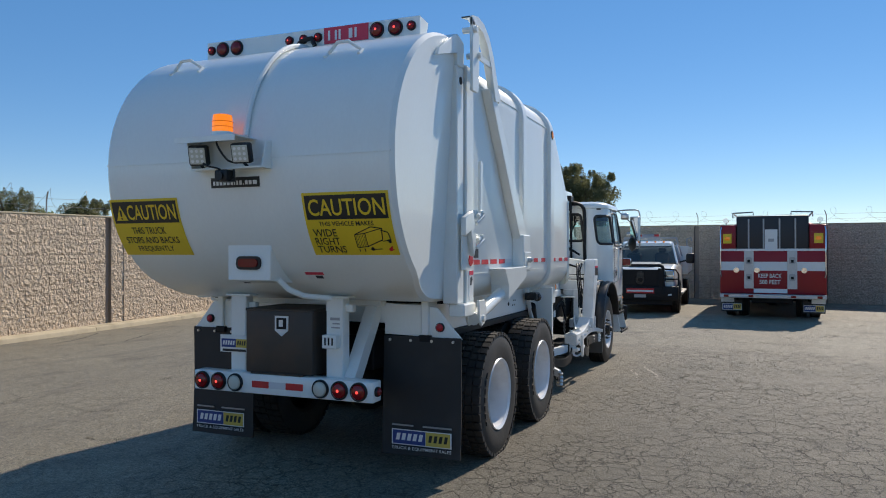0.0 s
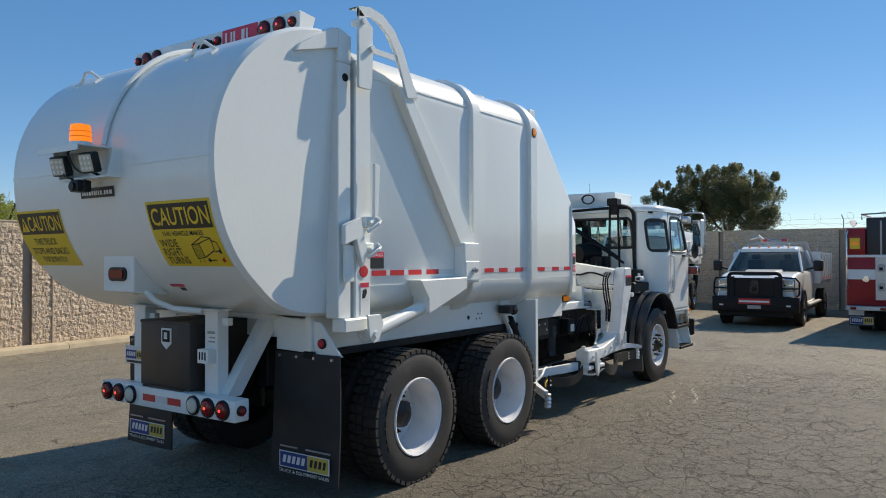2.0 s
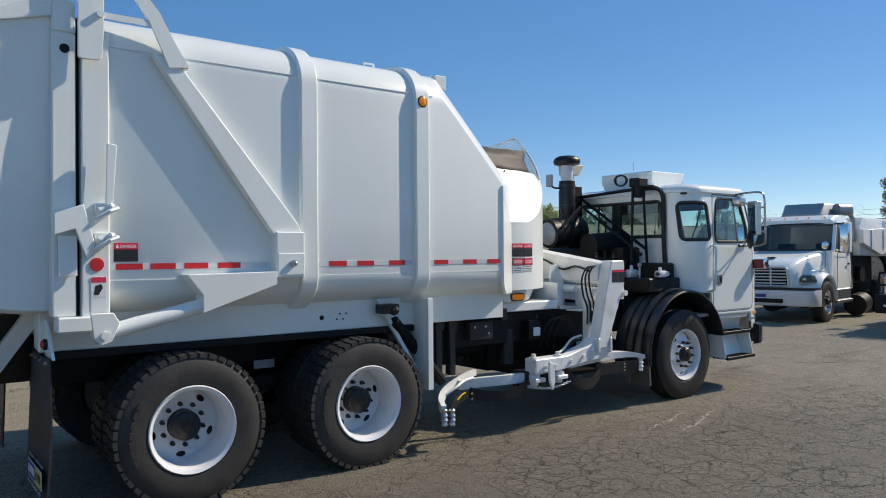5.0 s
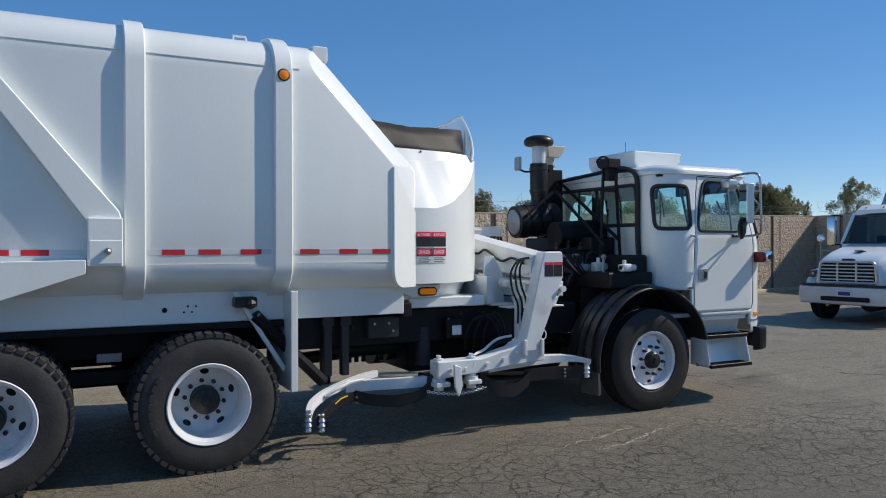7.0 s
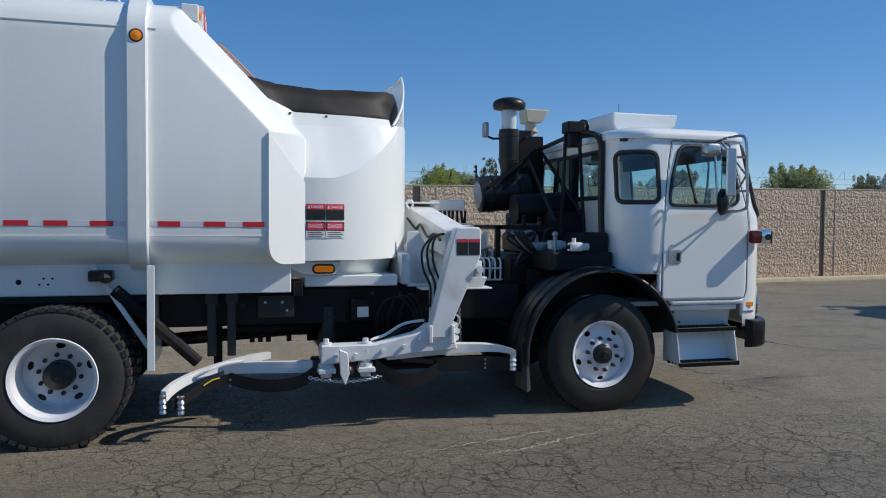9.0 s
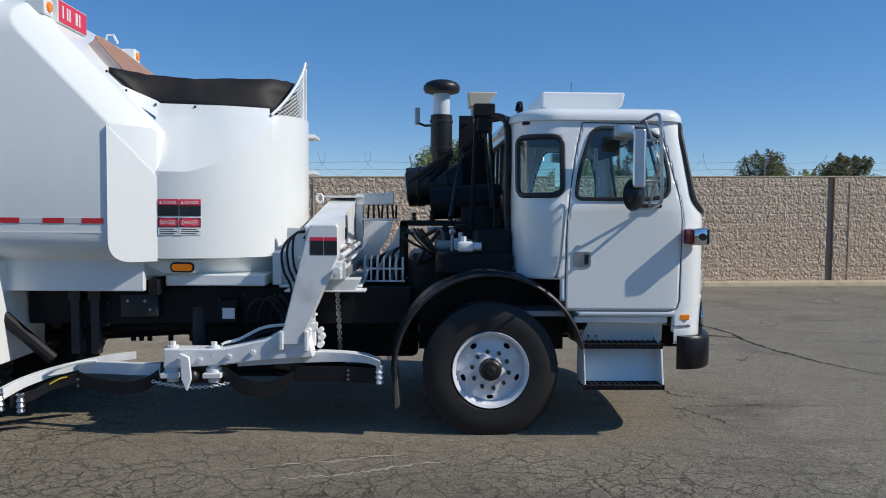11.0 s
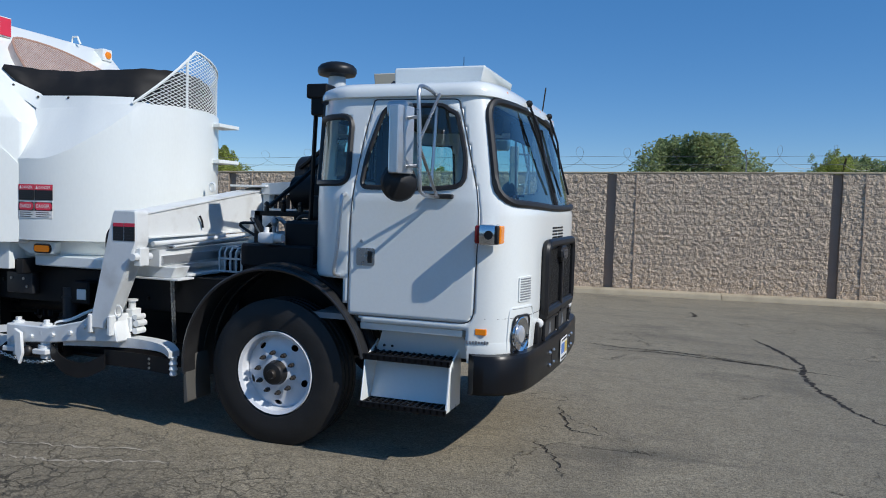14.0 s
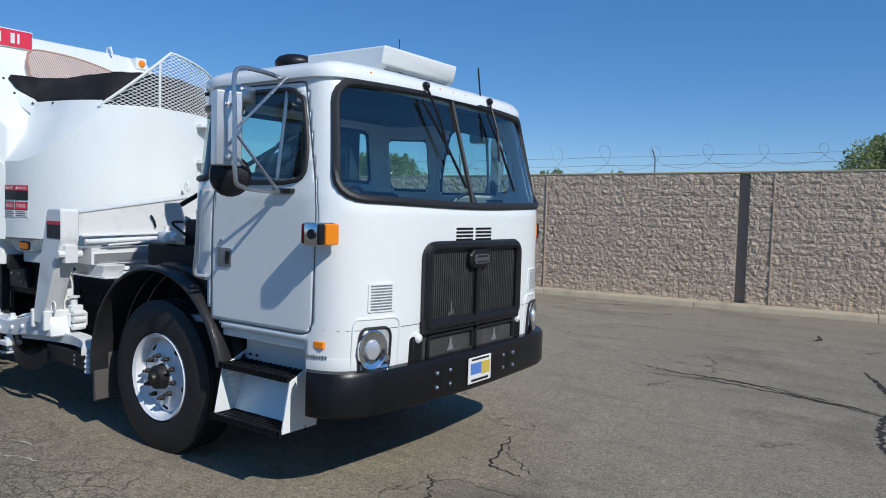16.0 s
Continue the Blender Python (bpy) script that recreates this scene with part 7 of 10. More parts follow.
part("breather", Shape().ball((-0.28, -0.756, 1.58), 0.03, 10).cyl((-0.28, -0.756, 1.42), (-0.28, -0.756, 1.57), 0.014, None, 8), GALV, truck, "small grey breather")
rr_ = random.Random(9)
for k in range(9):
    p0 = Vector((rr_.uniform(-0.6, 0.2), rr_.uniform(-0.6, -0.4), rr_.uniform(1.15, 1.6)))
    pts = smooth_line([p0, p0 + Vector((rr_.uniform(-0.15, 0.2), -0.08, rr_.uniform(-0.15, 0.1))), p0 + Vector((rr_.uniform(-0.1, 0.3), -0.05, rr_.uniform(-0.3, 0.1))), p0 + Vector((rr_.uniform(0, 0.4), 0.02, rr_.uniform(-0.35, 0.0)))], 5)
    part("hose", Shape().tube(pts, rr_.choice((0.012, 0.018, 0.026)), 7), BLACKPLASTIC, truck)
part("reservoir", Shape().box(-0.27, -0.13, -0.62, -0.52, 1.42, 1.52, 0.02, 2).cyl((-0.13, -0.57, 1.47), (-0.06, -0.57, 1.47), 0.04, None, 12).cyl((-0.2, -0.57, 1.52), (-0.2, -0.57, 1.57), 0.02, None, 8), SIGNWHITE, truck, "small white reservoir")
part("reservoir", Shape().box(-0.25, -0.12, -1.04, -0.94, 1.43, 1.51, 0.02, 2).cyl((-0.25, -0.99, 1.47), (-0.06, -0.99, 1.47), 0.032, None, 12).cyl((-0.2, -0.99, 1.51), (-0.2, -0.99, 1.55), 0.02, None, 8), SIGNWHITE, truck, "small white switch unit")
part("pipe_loom", Shape().tube(smooth_line([(0.20, -0.80, 1.30), (0.17, -0.78, 1.8), (0.17, -0.78, 2.3), (0.16, -0.76, 2.47), (0.12, -0.68, 2.54), (0.02, -0.55, 2.56)], 5), 0.028, 8), BLACKPLASTIC, truck, "black cable loom up the cab back")
part("coiled_cable", Shape().tube([(0.36 + 0.003 * t, 0.05 + 0.10 * math.cos(t), 2.70 + 0.07 * math.sin(t)) for t in np.linspace(0, 13, 40)], 0.011, 5), BLACKPLASTIC, truck)

# valves and couplings on the rack behind the boom
vb = part("valve_block", Shape().box(-0.42, -0.22, -0.52, -0.40, 1.40, 1.50, 0.012, 2).cyl((-0.22, -0.46, 1.45), (-0.12, -0.46, 1.45), 0.045, None, 14), GALV, truck, "small grey air valve")
part("elbow", Shape().tube(smooth_line([(-0.34, -0.46, 1.50), (-0.36, -0.47, 1.57), (-0.42, -0.47, 1.60), (-0.48, -0.47, 1.585)], 4), 0.018, 10), GALV, vb)
part("elbow", Shape().tube(smooth_line([(-0.26, -0.44, 1.50), (-0.25, -0.45, 1.60), (-0.20, -0.45, 1.63), (-0.12, -0.44, 1.62)], 4), 0.015, 10), GREASE, vb)
for k in range(4):
    x = -0.60 + 0.16 * k
    part("coupling", Shape().cyl((x, -0.36, 1.66), (x, -0.36, 1.70 + 0.02 * (k % 2)), 0.022, None, 8).ball((x, -0.36, 1.72 + 0.02 * (k % 2)), 0.022, 8), BLACKPAINT if k % 2 else GREASE, truck)
for k in range(5):
    y0 = -0.50 - 0.02 * k
    pts = smooth_line([(-0.66 + 0.03 * k, y0, 1.60), (-0.55 + 0.05 * k, y0 - 0.03, 1.48 - 0.03 * k), (-0.40 + 0.06 * k, y0, 1.36), (-0.15 + 0.05 * k, y0 + 0.02, 1.30 + 0.02 * k), (0.05, y0, 1.34)], 5)
    part("hose", Shape().tube(pts, 0.011, 6), GALV if k == 1 else BLACKPLASTIC, truck)
# ---- cab ----
CX0, CSIDE, CARC, CEXP = 0.20, 1.25, 0.34, 4.4


def cab_half(z):
    """Width of the cab at height z."""
    return 1.195 - max(0.0, z - 1.78) * 0.13


def cab_front(z):
    return 1.79 - max(0.0, z - 1.70) * 0.29 - max(0.0, 1.05 - z) * 0.06


S_REAR, S_ARC = 1.195 - CARC, math.pi / 2 * CARC
S_SIDE = S_REAR + S_ARC
S_FRONT = S_SIDE + CSIDE - CX0 - CARC
S_END = S_FRONT + 1.5


def cab_at(s, z, off=0.0):
    """A point of the cab's skin: s runs from the middle of the back round the right side to the middle of the front;
    a negative s runs round the left side."""
    sg, a = (1 if s < 0 else -1), abs(s)
    hw = cab_half(z)
    if a <= S_REAR:
        p, n = Vector((CX0, a / S_REAR * (hw - CARC), z)), Vector((-1, 0, 0))
    elif a <= S_SIDE:
        t = (a - S_REAR) / CARC
        p, n = Vector((CX0 + CARC - CARC * math.cos(t), hw - CARC + CARC * math.sin(t), z)), Vector((-math.cos(t), math.sin(t), 0))
    elif a <= S_FRONT:
        p, n = Vector((CX0 + CARC + a - S_SIDE, hw, z)), Vector((0, 1, 0))
    else:
        t = min(1.0, (a - S_FRONT) / 1.5)
        e, f = CEXP, cab_front(z) - CSIDE
        ang = t * math.pi / 2
        c, q = math.sin(ang) ** (2 / e), math.cos(ang) ** (2 / e) if ang < math.pi / 2 - 1e-6 else 0.0
        p = Vector((CSIDE + f * c, hw * q, z))
        n = Vector((c ** (e - 1) / f, q ** (e - 1) / hw, 0)).normalized()
    p, n = Vector((p.x, sg * p.y, p.z)), Vector((n.x, sg * n.y, n.z))
    return p + n * off


def s_of_y(y):
    """The place on the front whose half-width share is y (at the windscreen)."""
    q = min(1.0, abs(y) / 1.15)
    ang = math.acos(q ** (CEXP / 2))
    return (S_FRONT + 1.5 * ang / (math.pi / 2)) * (1 if y <= 0 else -1)


def s_of_x(x):
    if x <= CSIDE:
        return S_SIDE + x - CX0 - CARC
    c = min(1.0, (x - CSIDE) / (1.74 - CSIDE))
    return S_FRONT + 1.5 * math.asin(c ** 1.6) / (math.pi / 2)


def inside(p, poly):
    x, y, r = p[0], p[1], False
    for i in range(len(poly)):
        (xa, ya), (xb, yb) = poly[i - 1], poly[i]
        if (ya > y) != (yb > y) and x < (xb - xa) * (y - ya) / (yb - ya) + xa:
            r = not r
    return r


def dense(poly, d=0.03):
    out = []
    for i in range(len(poly)):
        a, b = Vector(poly[i]), Vector(poly[(i + 1) % len(poly)])
        k = max(1, int((b - a).length / d))
        out += [tuple(a.lerp(b, j / k)) for j in range(k)]
    return out


W_BACK = rounded([(-0.78, 1.93), (0.78, 1.93), (0.78, 2.37), (-0.78, 2.37)], 0.07)
W_CORNER = rounded([(1.00, 1.88), (1.40, 1.88), (1.40, 2.34), (1.00, 2.34)], 0.08)
W_DOOR = rounded([(s_of_x(x), z) for x, z in ((0.655, 1.855), (1.325, 1.855), (1.35, 2.05), (1.27, 2.405), (0.795, 2.41), (0.68, 2.06))], [0.05, 0.09, 0.12, 0.09, 0.08, 0.1])
DOOR = rounded([(s_of_x(x), z) for x, z in ((0.58, 0.985), (1.40, 0.985), (1.415, 1.85), (1.36, 2.2), (1.30, 2.445), (0.71, 2.45), (0.645, 2.15), (0.585, 1.7))], [0.01, 0.10, 0.06, 0.1, 0.03, 0.02, 0.3, 0.3])
# the windscreen as a band over the middle of the front, in (share of the width, z)
W_FRONT = rounded([(-1.10, 1.775), (0, 1.745), (1.10, 1.775), (1.085, 2.445), (0, 2.485), (-1.085, 2.445)], [0.13, 0.4, 0.13, 0.12, 0.4, 0.12])


def low_edge(a):
    """The lower edge of the cab's skin."""
    if a < S_SIDE:
        return 1.24
    x = CX0 + CARC + a - S_SIDE
    if x < 0.56:
        return 1.24 - (x - 0.29) * 0.67
    if x < 0.70:
        return 1.06 - (x - 0.56) * 0.9
    return 0.93 if x < 1.33 else (0.815 if a < S_FRONT + 0.75 else 0.70)


half_s = list(np.linspace(0, S_REAR, 30)) + list(np.linspace(S_REAR, S_SIDE, 22))[1:] + list(np.linspace(S_SIDE, S_FRONT, 36))[1:] + list(np.linspace(S_FRONT, S_END, 52))[1:]
all_s = half_s + [-s for s in half_s[::-1]][1:-1]
all_z = list(np.linspace(0.70, 2.50, 76))


def front_share(s):
    return (-1 if s > 0 else 1) * (max(0.0, math.cos((abs(s) - S_FRONT) / 1.5 * math.pi / 2)) ** (2 / CEXP)) * 1.15


def where(s, z):
    """Which piece of the skin a spot belongs to."""
    a = abs(s)
    if a > S_FRONT and inside((front_share(s), z), W_FRONT):
        return "windscreen"
    if a < S_REAR and inside((s, z), W_BACK):
        return "back"
    if inside((a, z), W_CORNER):
        return "corner_r" if s > 0 else "corner_l"
    if inside((a, z), W_DOOR):
        return "glass_r" if s > 0 else "glass_l"
    if inside((a, z), DOOR):
        return "door_r" if s > 0 else "door_l"
    return "" if z < low_edge(a) else "shell"


n_s = len(all_s)
kinds = {}
for i in range(n_s):
    sa_, sb_ = all_s[i], all_s[(i + 1) % n_s]
    mid_s = (sa_ + sb_) / 2 if abs(sa_ - sb_) < 1 else (S_END - 0.001 if sa_ > 1 else 0.001)
    for j in range(len(all_z) - 1):
        kinds[i, j] = where(mid_s, (all_z[j] + all_z[j + 1]) / 2)


def skin(kind, off=0.0):
    s = Shape().grid(lambda u, v: tuple(cab_at(u, v, off)), all_s, all_z, lambda i, j: kinds[i, j] == kind, True)
    used = sorted({i for f in s.f for i in f})
    new_i = {o: k for k, o in enumerate(used)}
    s.v, s.f = [s.v[i] for i in used], [tuple(new_i[i] for i in f) for f in s.f]
    return s


cab = part("cab", skin("shell"), CABWHITE, truck, "white low-entry cab shell", smooth=40)
sd = cab.modifiers.new("thick", "SOLIDIFY")
sd.thickness, sd.offset = 0.03, -1.0
doors = {}
for k in ("door_r", "door_l"):
    doors[k] = part("door", skin(k), CABWHITE, truck, "white cab door", smooth=40)
    sd = doors[k].modifiers.new("thick", "SOLIDIFY")
    sd.thickness, sd.offset = 0.03, -1.0
SEAM = material("dark_panel_gap", (0.05, 0.05, 0.052), 0.7)
GASKET = material("black_rubber_gasket", (0.02, 0.02, 0.021), 0.5, spread=0.1)
for sg, k in ((1, "door_r"), (-1, "door_l")):
    part("door_gap", Shape().tube([cab_at(sg * a, z, -0.001) for a, z in dense(DOOR)], 0.0042, 5, True), SEAM, doors[k], "thin dark door gap")
    part("window_gasket", Shape().tube([cab_at(sg * a, z, 0.0) for a, z in dense(W_DOOR)], 0.017, 6, True), GASKET, doors[k], "black window gasket")
    part("corner_gasket", Shape().tube([cab_at(sg * a, z, 0.0) for a, z in dense(W_CORNER)], 0.022, 6, True), GASKET, cab, "black window gasket")
    part("window_bar", Shape().tube([cab_at(sg * s_of_x(1.16), z, 0.0) for z in (1.86, 2.1, 2.4)], 0.011, 6), BRIGHT, doors[k], "metal window divider")
part("back_gasket", Shape().tube([cab_at(a if a >= 0 else a, z, 0.0) for a, z in dense(W_BACK)], 0.022, 6, True), GASKET, cab, "black window gasket")
part("back_divider", Shape().tube([cab_at(0.05, 1.93), cab_at(0.05, 2.37)], 0.016, 6).tube([cab_at(-0.3, 1.93), cab_at(-0.3, 2.37)], 0.012, 6), GASKET, cab)
ws_line = [cab_at(s_of_y(y), z, 0.004) for y, z in dense(W_FRONT, 0.025)]
part("windscreen_gasket", Shape().tube(ws_line, 0.026, 8, True), GASKET, cab, "thick black windscreen gasket")
part("windscreen_divider", Shape().tube([cab_at(S_END, 1.75, 0.003), cab_at(S_END, 2.1, 0.003), cab_at(S_END, 2.48, 0.003)], 0.017, 6), GASKET, cab, "black strip between the windscreen panes")


def pane(kind, mat, parent, label):
    o = part("pane", skin(kind, -0.004), mat, parent, label, smooth=60)
    o.visible_shadow = False
    return o


pane("windscreen", GLASSFRONT, cab, "wide two-piece windscreen glass")
pane("back", GLASS, cab, "rear window glass")
for k in ("r", "l"):
    pane("corner_" + k, GLASS, cab, "rear quarter window glass")
    pane("glass_" + k, GLASS, doors["door_" + k], "door window glass")
# roof cap
rings = []
for z, off in ((2.462, 0.004), (2.468, 0.024), (2.50, 0.026), (2.535, 0.008), (2.565, -0.045), (2.58, -0.13), (2.592, -0.30)):
    rings.append([tuple(cab_at(s, 2.46, off) + Vector((0.02 * (z > 2.55), 0, z - 2.46))) for s in all_s])
part("cab_roof", Shape().loft(rings), CABWHITE, cab, "white moulded cab roof", smooth=40)
for y in (-0.86, -0.16, 0.0, 0.16, 0.86):
    p = cab_at(s_of_y(y), 2.515, 0.02)
    part("clearance_lamp", Shape().ball(p, 0.016, 8), AMBERLENS, cab)
# air conditioner on the roof
ac = part("air_conditioner", Shape().prism([(0.60, 2.575), (0.525, 2.69), (0.52, 2.81), (1.262, 2.81), (1.235, 2.69), (1.03, 2.575)], "y", -0.34, 0.51, 0.012), CABWHITE, truck, "white rooftop air conditioner")
s = Shape()
for k in range(9):
    s.box(1.055 + 0.02 * k - 0.004, 1.055 + 0.02 * k + 0.004, -0.27, 0.45, 2.577 + 0.0115 * k, 2.587 + 0.0115 * k)
part("ac_grille", s, GALV, ac, "slatted grille under the front")["kind"] = "stuff"
part("aerial", Shape().cyl((0.9, 0.25, 2.8), (0.9, 0.25, 3.0), 0.003, None, 5), BLACKPAINT, ac)
def front_x(y, z, off):
    return cab_at(s_of_y(y), z, off).x


def front_panel(poly, x_off, depth, bev=0.006):
    """A plate on the curved front, its outline in (y, z)."""
    s = Shape().prism(poly, "x", 0, depth, bev)
    return moved(s, lambda x, y, z: (front_x(y, min(z, 1.6), 0) + x_off + x, y, z))


def skin_patch(sg, sc, hw, zc, hh, r, low, high):
    """A raised patch that follows the cab's skin: centre (sc, zc), half sizes hw and hh, corner radius r."""
    rows = [-hh + r * (1 - math.cos(t)) for t in np.linspace(0, math.pi / 2, 5)]
    rows += [-a for a in rows[::-1]]

    def half(d):
        e = max(0.0, abs(d) - (hh - r))
        return hw - r + math.sqrt(max(0.0, r * r - e * e))
    s = Shape()
    us = list(np.linspace(-1, 1, 29))
    s.grid(lambda u, v: tuple(cab_at(sg * (sc + u * half(v)), zc + v, high)), us, rows)
    for e in (-1, 1):
        s.grid(lambda k, v: tuple(cab_at(sg * (sc + e * half(v)), zc + v, (low, high)[k])), [0, 1], rows)
        s.grid(lambda u, k: tuple(cab_at(sg * (sc + u * half(e * hh)), zc + e * hh, (low, high)[k])), us, [0, 1])
    return s


# lower body line and door step area
part("body_line", Shape().tube([cab_at(s_of_y(y), 1.02, -0.002) for y in np.linspace(-1.13, 1.13, 60)], 0.0035, 5), SEAM, cab)
for sg in (1, -1):
    part("sill", Shape().box(0.66, 1.40, min(-sg * 1.165, -sg * 1.0), max(-sg * 1.165, -sg * 1.0), 0.885, 0.935, 0.01, 2), CABWHITE, cab, "white rounded sill under the door")
    st = part("step_well", Shape().add([(0.80, -sg * 1.085, 0.89), (1.385, -sg * 1.085, 0.89), (1.40, -sg * 1.03, 0.72), (0.73, -sg * 1.03, 0.72), (0.80, -sg * 1.06, 0.89), (1.385, -sg * 1.06, 0.89), (1.40, -sg * 1.005, 0.72), (0.73, -sg * 1.005, 0.72)], [(0, 1, 2, 3), (7, 6, 5, 4), (0, 4, 5, 1), (1, 5, 6, 2), (2, 6, 7, 3), (3, 7, 4, 0)]), CABWHITE, truck, "white entry step housing")
    for x in (0.80, 0.86):
        part("bolt", Shape().cyl((x, -sg * 1.06, 0.765), (x, -sg * 1.052, 0.765), 0.009, None, 8), GREASE, st)
    part("step_back", Shape().add([(0.74, sg * -1.02, 0.72), (1.33, sg * -1.02, 0.72), (1.33, sg * -1.13, 0.42), (0.74, sg * -1.13, 0.42)], [(0, 1, 2, 3)]), CABWHITE, st, "white riser")
    part("step_cheek", Shape().prism([(sg * -1.0, 0.80), (sg * -1.22, 0.70), (sg * -1.28, 0.40), (sg * -1.0, 0.40)], "x", 1.33, 1.345, 0.003), CABWHITE, st)
    part("step_cheek", Shape().prism([(sg * -1.0, 0.80), (sg * -1.22, 0.70), (sg * -1.28, 0.40), (sg * -1.0, 0.40)], "x", 0.725, 0.735, 0.003), CABWHITE, st)
    for z, y0, y1 in ((0.715, 1.02, 1.245), (0.405, 1.09, 1.30)):
        tr = part("tread", Shape().box(0.72, 1.345, sg * -y1 if sg > 0 else y1 - 0.02, sg * -(y1 - 0.02) if sg > 0 else y1, z - 0.02, z + 0.02, 0.004).box(0.72, 1.345, -y0 - 0.01 if sg > 0 else y0, -y0 if sg > 0 else y0 + 0.01, z - 0.015, z + 0.015), BLACKPAINT, st, "black open step tread")
        for k in range(14):
            x = 0.74 + 0.045 * k
            part("tread_bar", Shape().box(x, x + 0.012, min(-sg * y0, -sg * y1), max(-sg * y0, -sg * y1), z - 0.012, z + 0.015), BLACKPAINT, tr)
        for k in range(4):
            y = y0 + (y1 - y0) * (k + 0.5) / 4
            part("tread_bar", Shape().box(0.72, 1.34, -sg * y - 0.004, -sg * y + 0.004, z - 0.008, z + 0.01), BLACKPAINT, tr)
    # black front wing with ridges
    for k, (ya, yb, r0) in enumerate(((1.235, 1.12, 0.735), (1.11, 1.0, 0.75), (0.99, 0.88, 0.75), (0.87, 0.74, 0.74))):
        ang = np.linspace(math.radians(192 if k else 186), math.radians(13), 30)
        prof = [(ya, r0 - 0.012), (ya, r0 + 0.006), ((ya + yb) / 2, r0 + 0.022), (yb, r0 + 0.002), (yb, r0 - 0.012)]
        rings = [[(0.0 + r * math.cos(t), -sg * y, 0.53 + r * math.sin(t)) for y, r in prof] for t in ang]
        if k == 0:
            wing = part("wing", Shape().loft(rings), WINGBLACK, truck, "black ribbed plastic front wing")
        else:
            part("wing_ridge", Shape().loft(rings), WINGBLACK, wing)
    part("wing_lip", Shape().tube([(0.735 * math.cos(t), -sg * 1.24, 0.53 + 0.735 * math.sin(t)) for t in np.linspace(math.radians(186), math.radians(13), 40)], 0.014, 6), WINGBLACK, wing)
    part("wing_flap", Shape().prism([(-0.745, 0.56), (-0.73, 0.58), (-0.70, 0.24), (-0.735, 0.22)], "y", -sg * 1.23, -sg * 0.95, 0.003), material("grey_rubber_flap", (0.10, 0.095, 0.085), 0.8, spread=0.2), wing, "dusty grey rubber wing flap")
    part("wheel_housing", Shape().box(-0.55, 0.66, -sg * 0.72 - 0.01, -sg * 0.72 + 0.01, 0.6, 1.25, 0.0), BLACKPAINT, truck)
    part("wing_top", Shape().box(-0.18, 0.60, min(-sg * 0.98, -sg * 0.74), max(-sg * 0.98, -sg * 0.74), 1.265, 1.29, 0.006), BLACKPLASTIC, wing)
    # door furniture
    d = doors["door_r" if sg > 0 else "door_l"]
    h = part("handle_plate", Shape().prism(rounded([(0.64, 1.325), (0.775, 1.325), (0.775, 1.445), (0.64, 1.445)], 0.02), "y", -sg * 1.202, -sg * 1.19), TUBESTEEL, d, "metal paddle handle")
    part("handle_cup", Shape().box(0.725, 0.757, -sg * 1.205 - 0.003, -sg * 1.205 + 0.003, 1.345, 1.425, 0.002), GREASE, d, "dark finger recess")
    part("lock", Shape().cyl((0.675, -sg * 1.19, 1.49), (0.675, -sg * 1.203, 1.49), 0.011, None, 8), BRIGHT, d)
    part("grab_rail", Shape().tube(smooth_line([(0.545, -sg * 1.19, 1.805), (0.548, -sg * 1.25, 1.79), (0.545, -sg * 1.265, 1.70), (0.525, -sg * 1.265, 1.45), (0.505, -sg * 1.265, 1.30), (0.505, -sg * 1.25, 1.26), (0.505, -sg * 1.19, 1.25)], 4), 0.014, 8), PALESTEEL, truck, "bright steel grab rail")
    # turn lamp
    LY = 1.25 if sg > 0 else 1.10
    tl = part("turn_lamp", Shape().box(1.535, 1.64, -sg * LY - 0.075, -sg * LY + 0.075, 1.505, 1.635, 0.012, 2), CHROME, cab, "chrome turn signal lamp with amber and red faces")
    part("amber_face", Shape().prism(rounded([(-sg * (LY - 0.072), 1.512), (-sg * (LY + 0.028), 1.512), (-sg * (LY + 0.028), 1.628), (-sg * (LY - 0.072), 1.628)], 0.012), "x", 1.638, 1.664, 0.006), AMBERLENS, cab, "amber turn lens")
    part("lamp_cap", Shape().prism(rounded([(-sg * (LY + 0.030), 1.512), (-sg * (LY + 0.072), 1.512), (-sg * (LY + 0.072), 1.628), (-sg * (LY + 0.030), 1.628)], 0.012), "x", 1.63, 1.658, 0.006), BLACKPLASTIC, cab, "black end cap")
    part("red_face", Shape().prism(rounded([(-sg * (LY - 0.072), 1.512), (-sg * (LY + 0.068), 1.512), (-sg * (LY + 0.068), 1.628), (-sg * (LY - 0.072), 1.628)], 0.02), "x", 1.505, 1.537, 0.006), REDLENS, cab, "red rear-facing lens")
    part("lamp_end", Shape().cyl((1.60, -sg * (LY + 0.075), 1.57), (1.60, -sg * (LY + 0.085), 1.57), 0.028, None, 14), BLACKPLASTIC, cab)
    part("side_repeater", Shape().box(1.49, 1.565, -sg * 1.178 - 0.012, -sg * 1.178 + 0.012, 0.915, 0.955, 0.004), AMBERLENS, cab, "small amber side lamp")
    s = Shape()
    for k in range(8):
        p = cab_at(sg * (s_of_x(1.37 + 0.018 * k)), 0.865, 0.007)
        s.box(p.x - 0.006, p.x + 0.006, p.y - 0.003, p.y + 0.003, 0.858 - 0.003 * (k % 3 == 0), 0.874 + 0.003 * (k % 3 == 0))
    part("model_badge", s, GALV, cab, "small dark model badge bars")["kind"] = "stuff"
    # lower skirt down to the bumper
    ss = list(np.linspace(s_of_x(1.37), 3.12, 26))
    s = Shape()
    lines = [(0.865, 0.0015), (0.855, 0.003), (0.74, 0.003), (0.725, -0.004), (0.725, -0.03)]
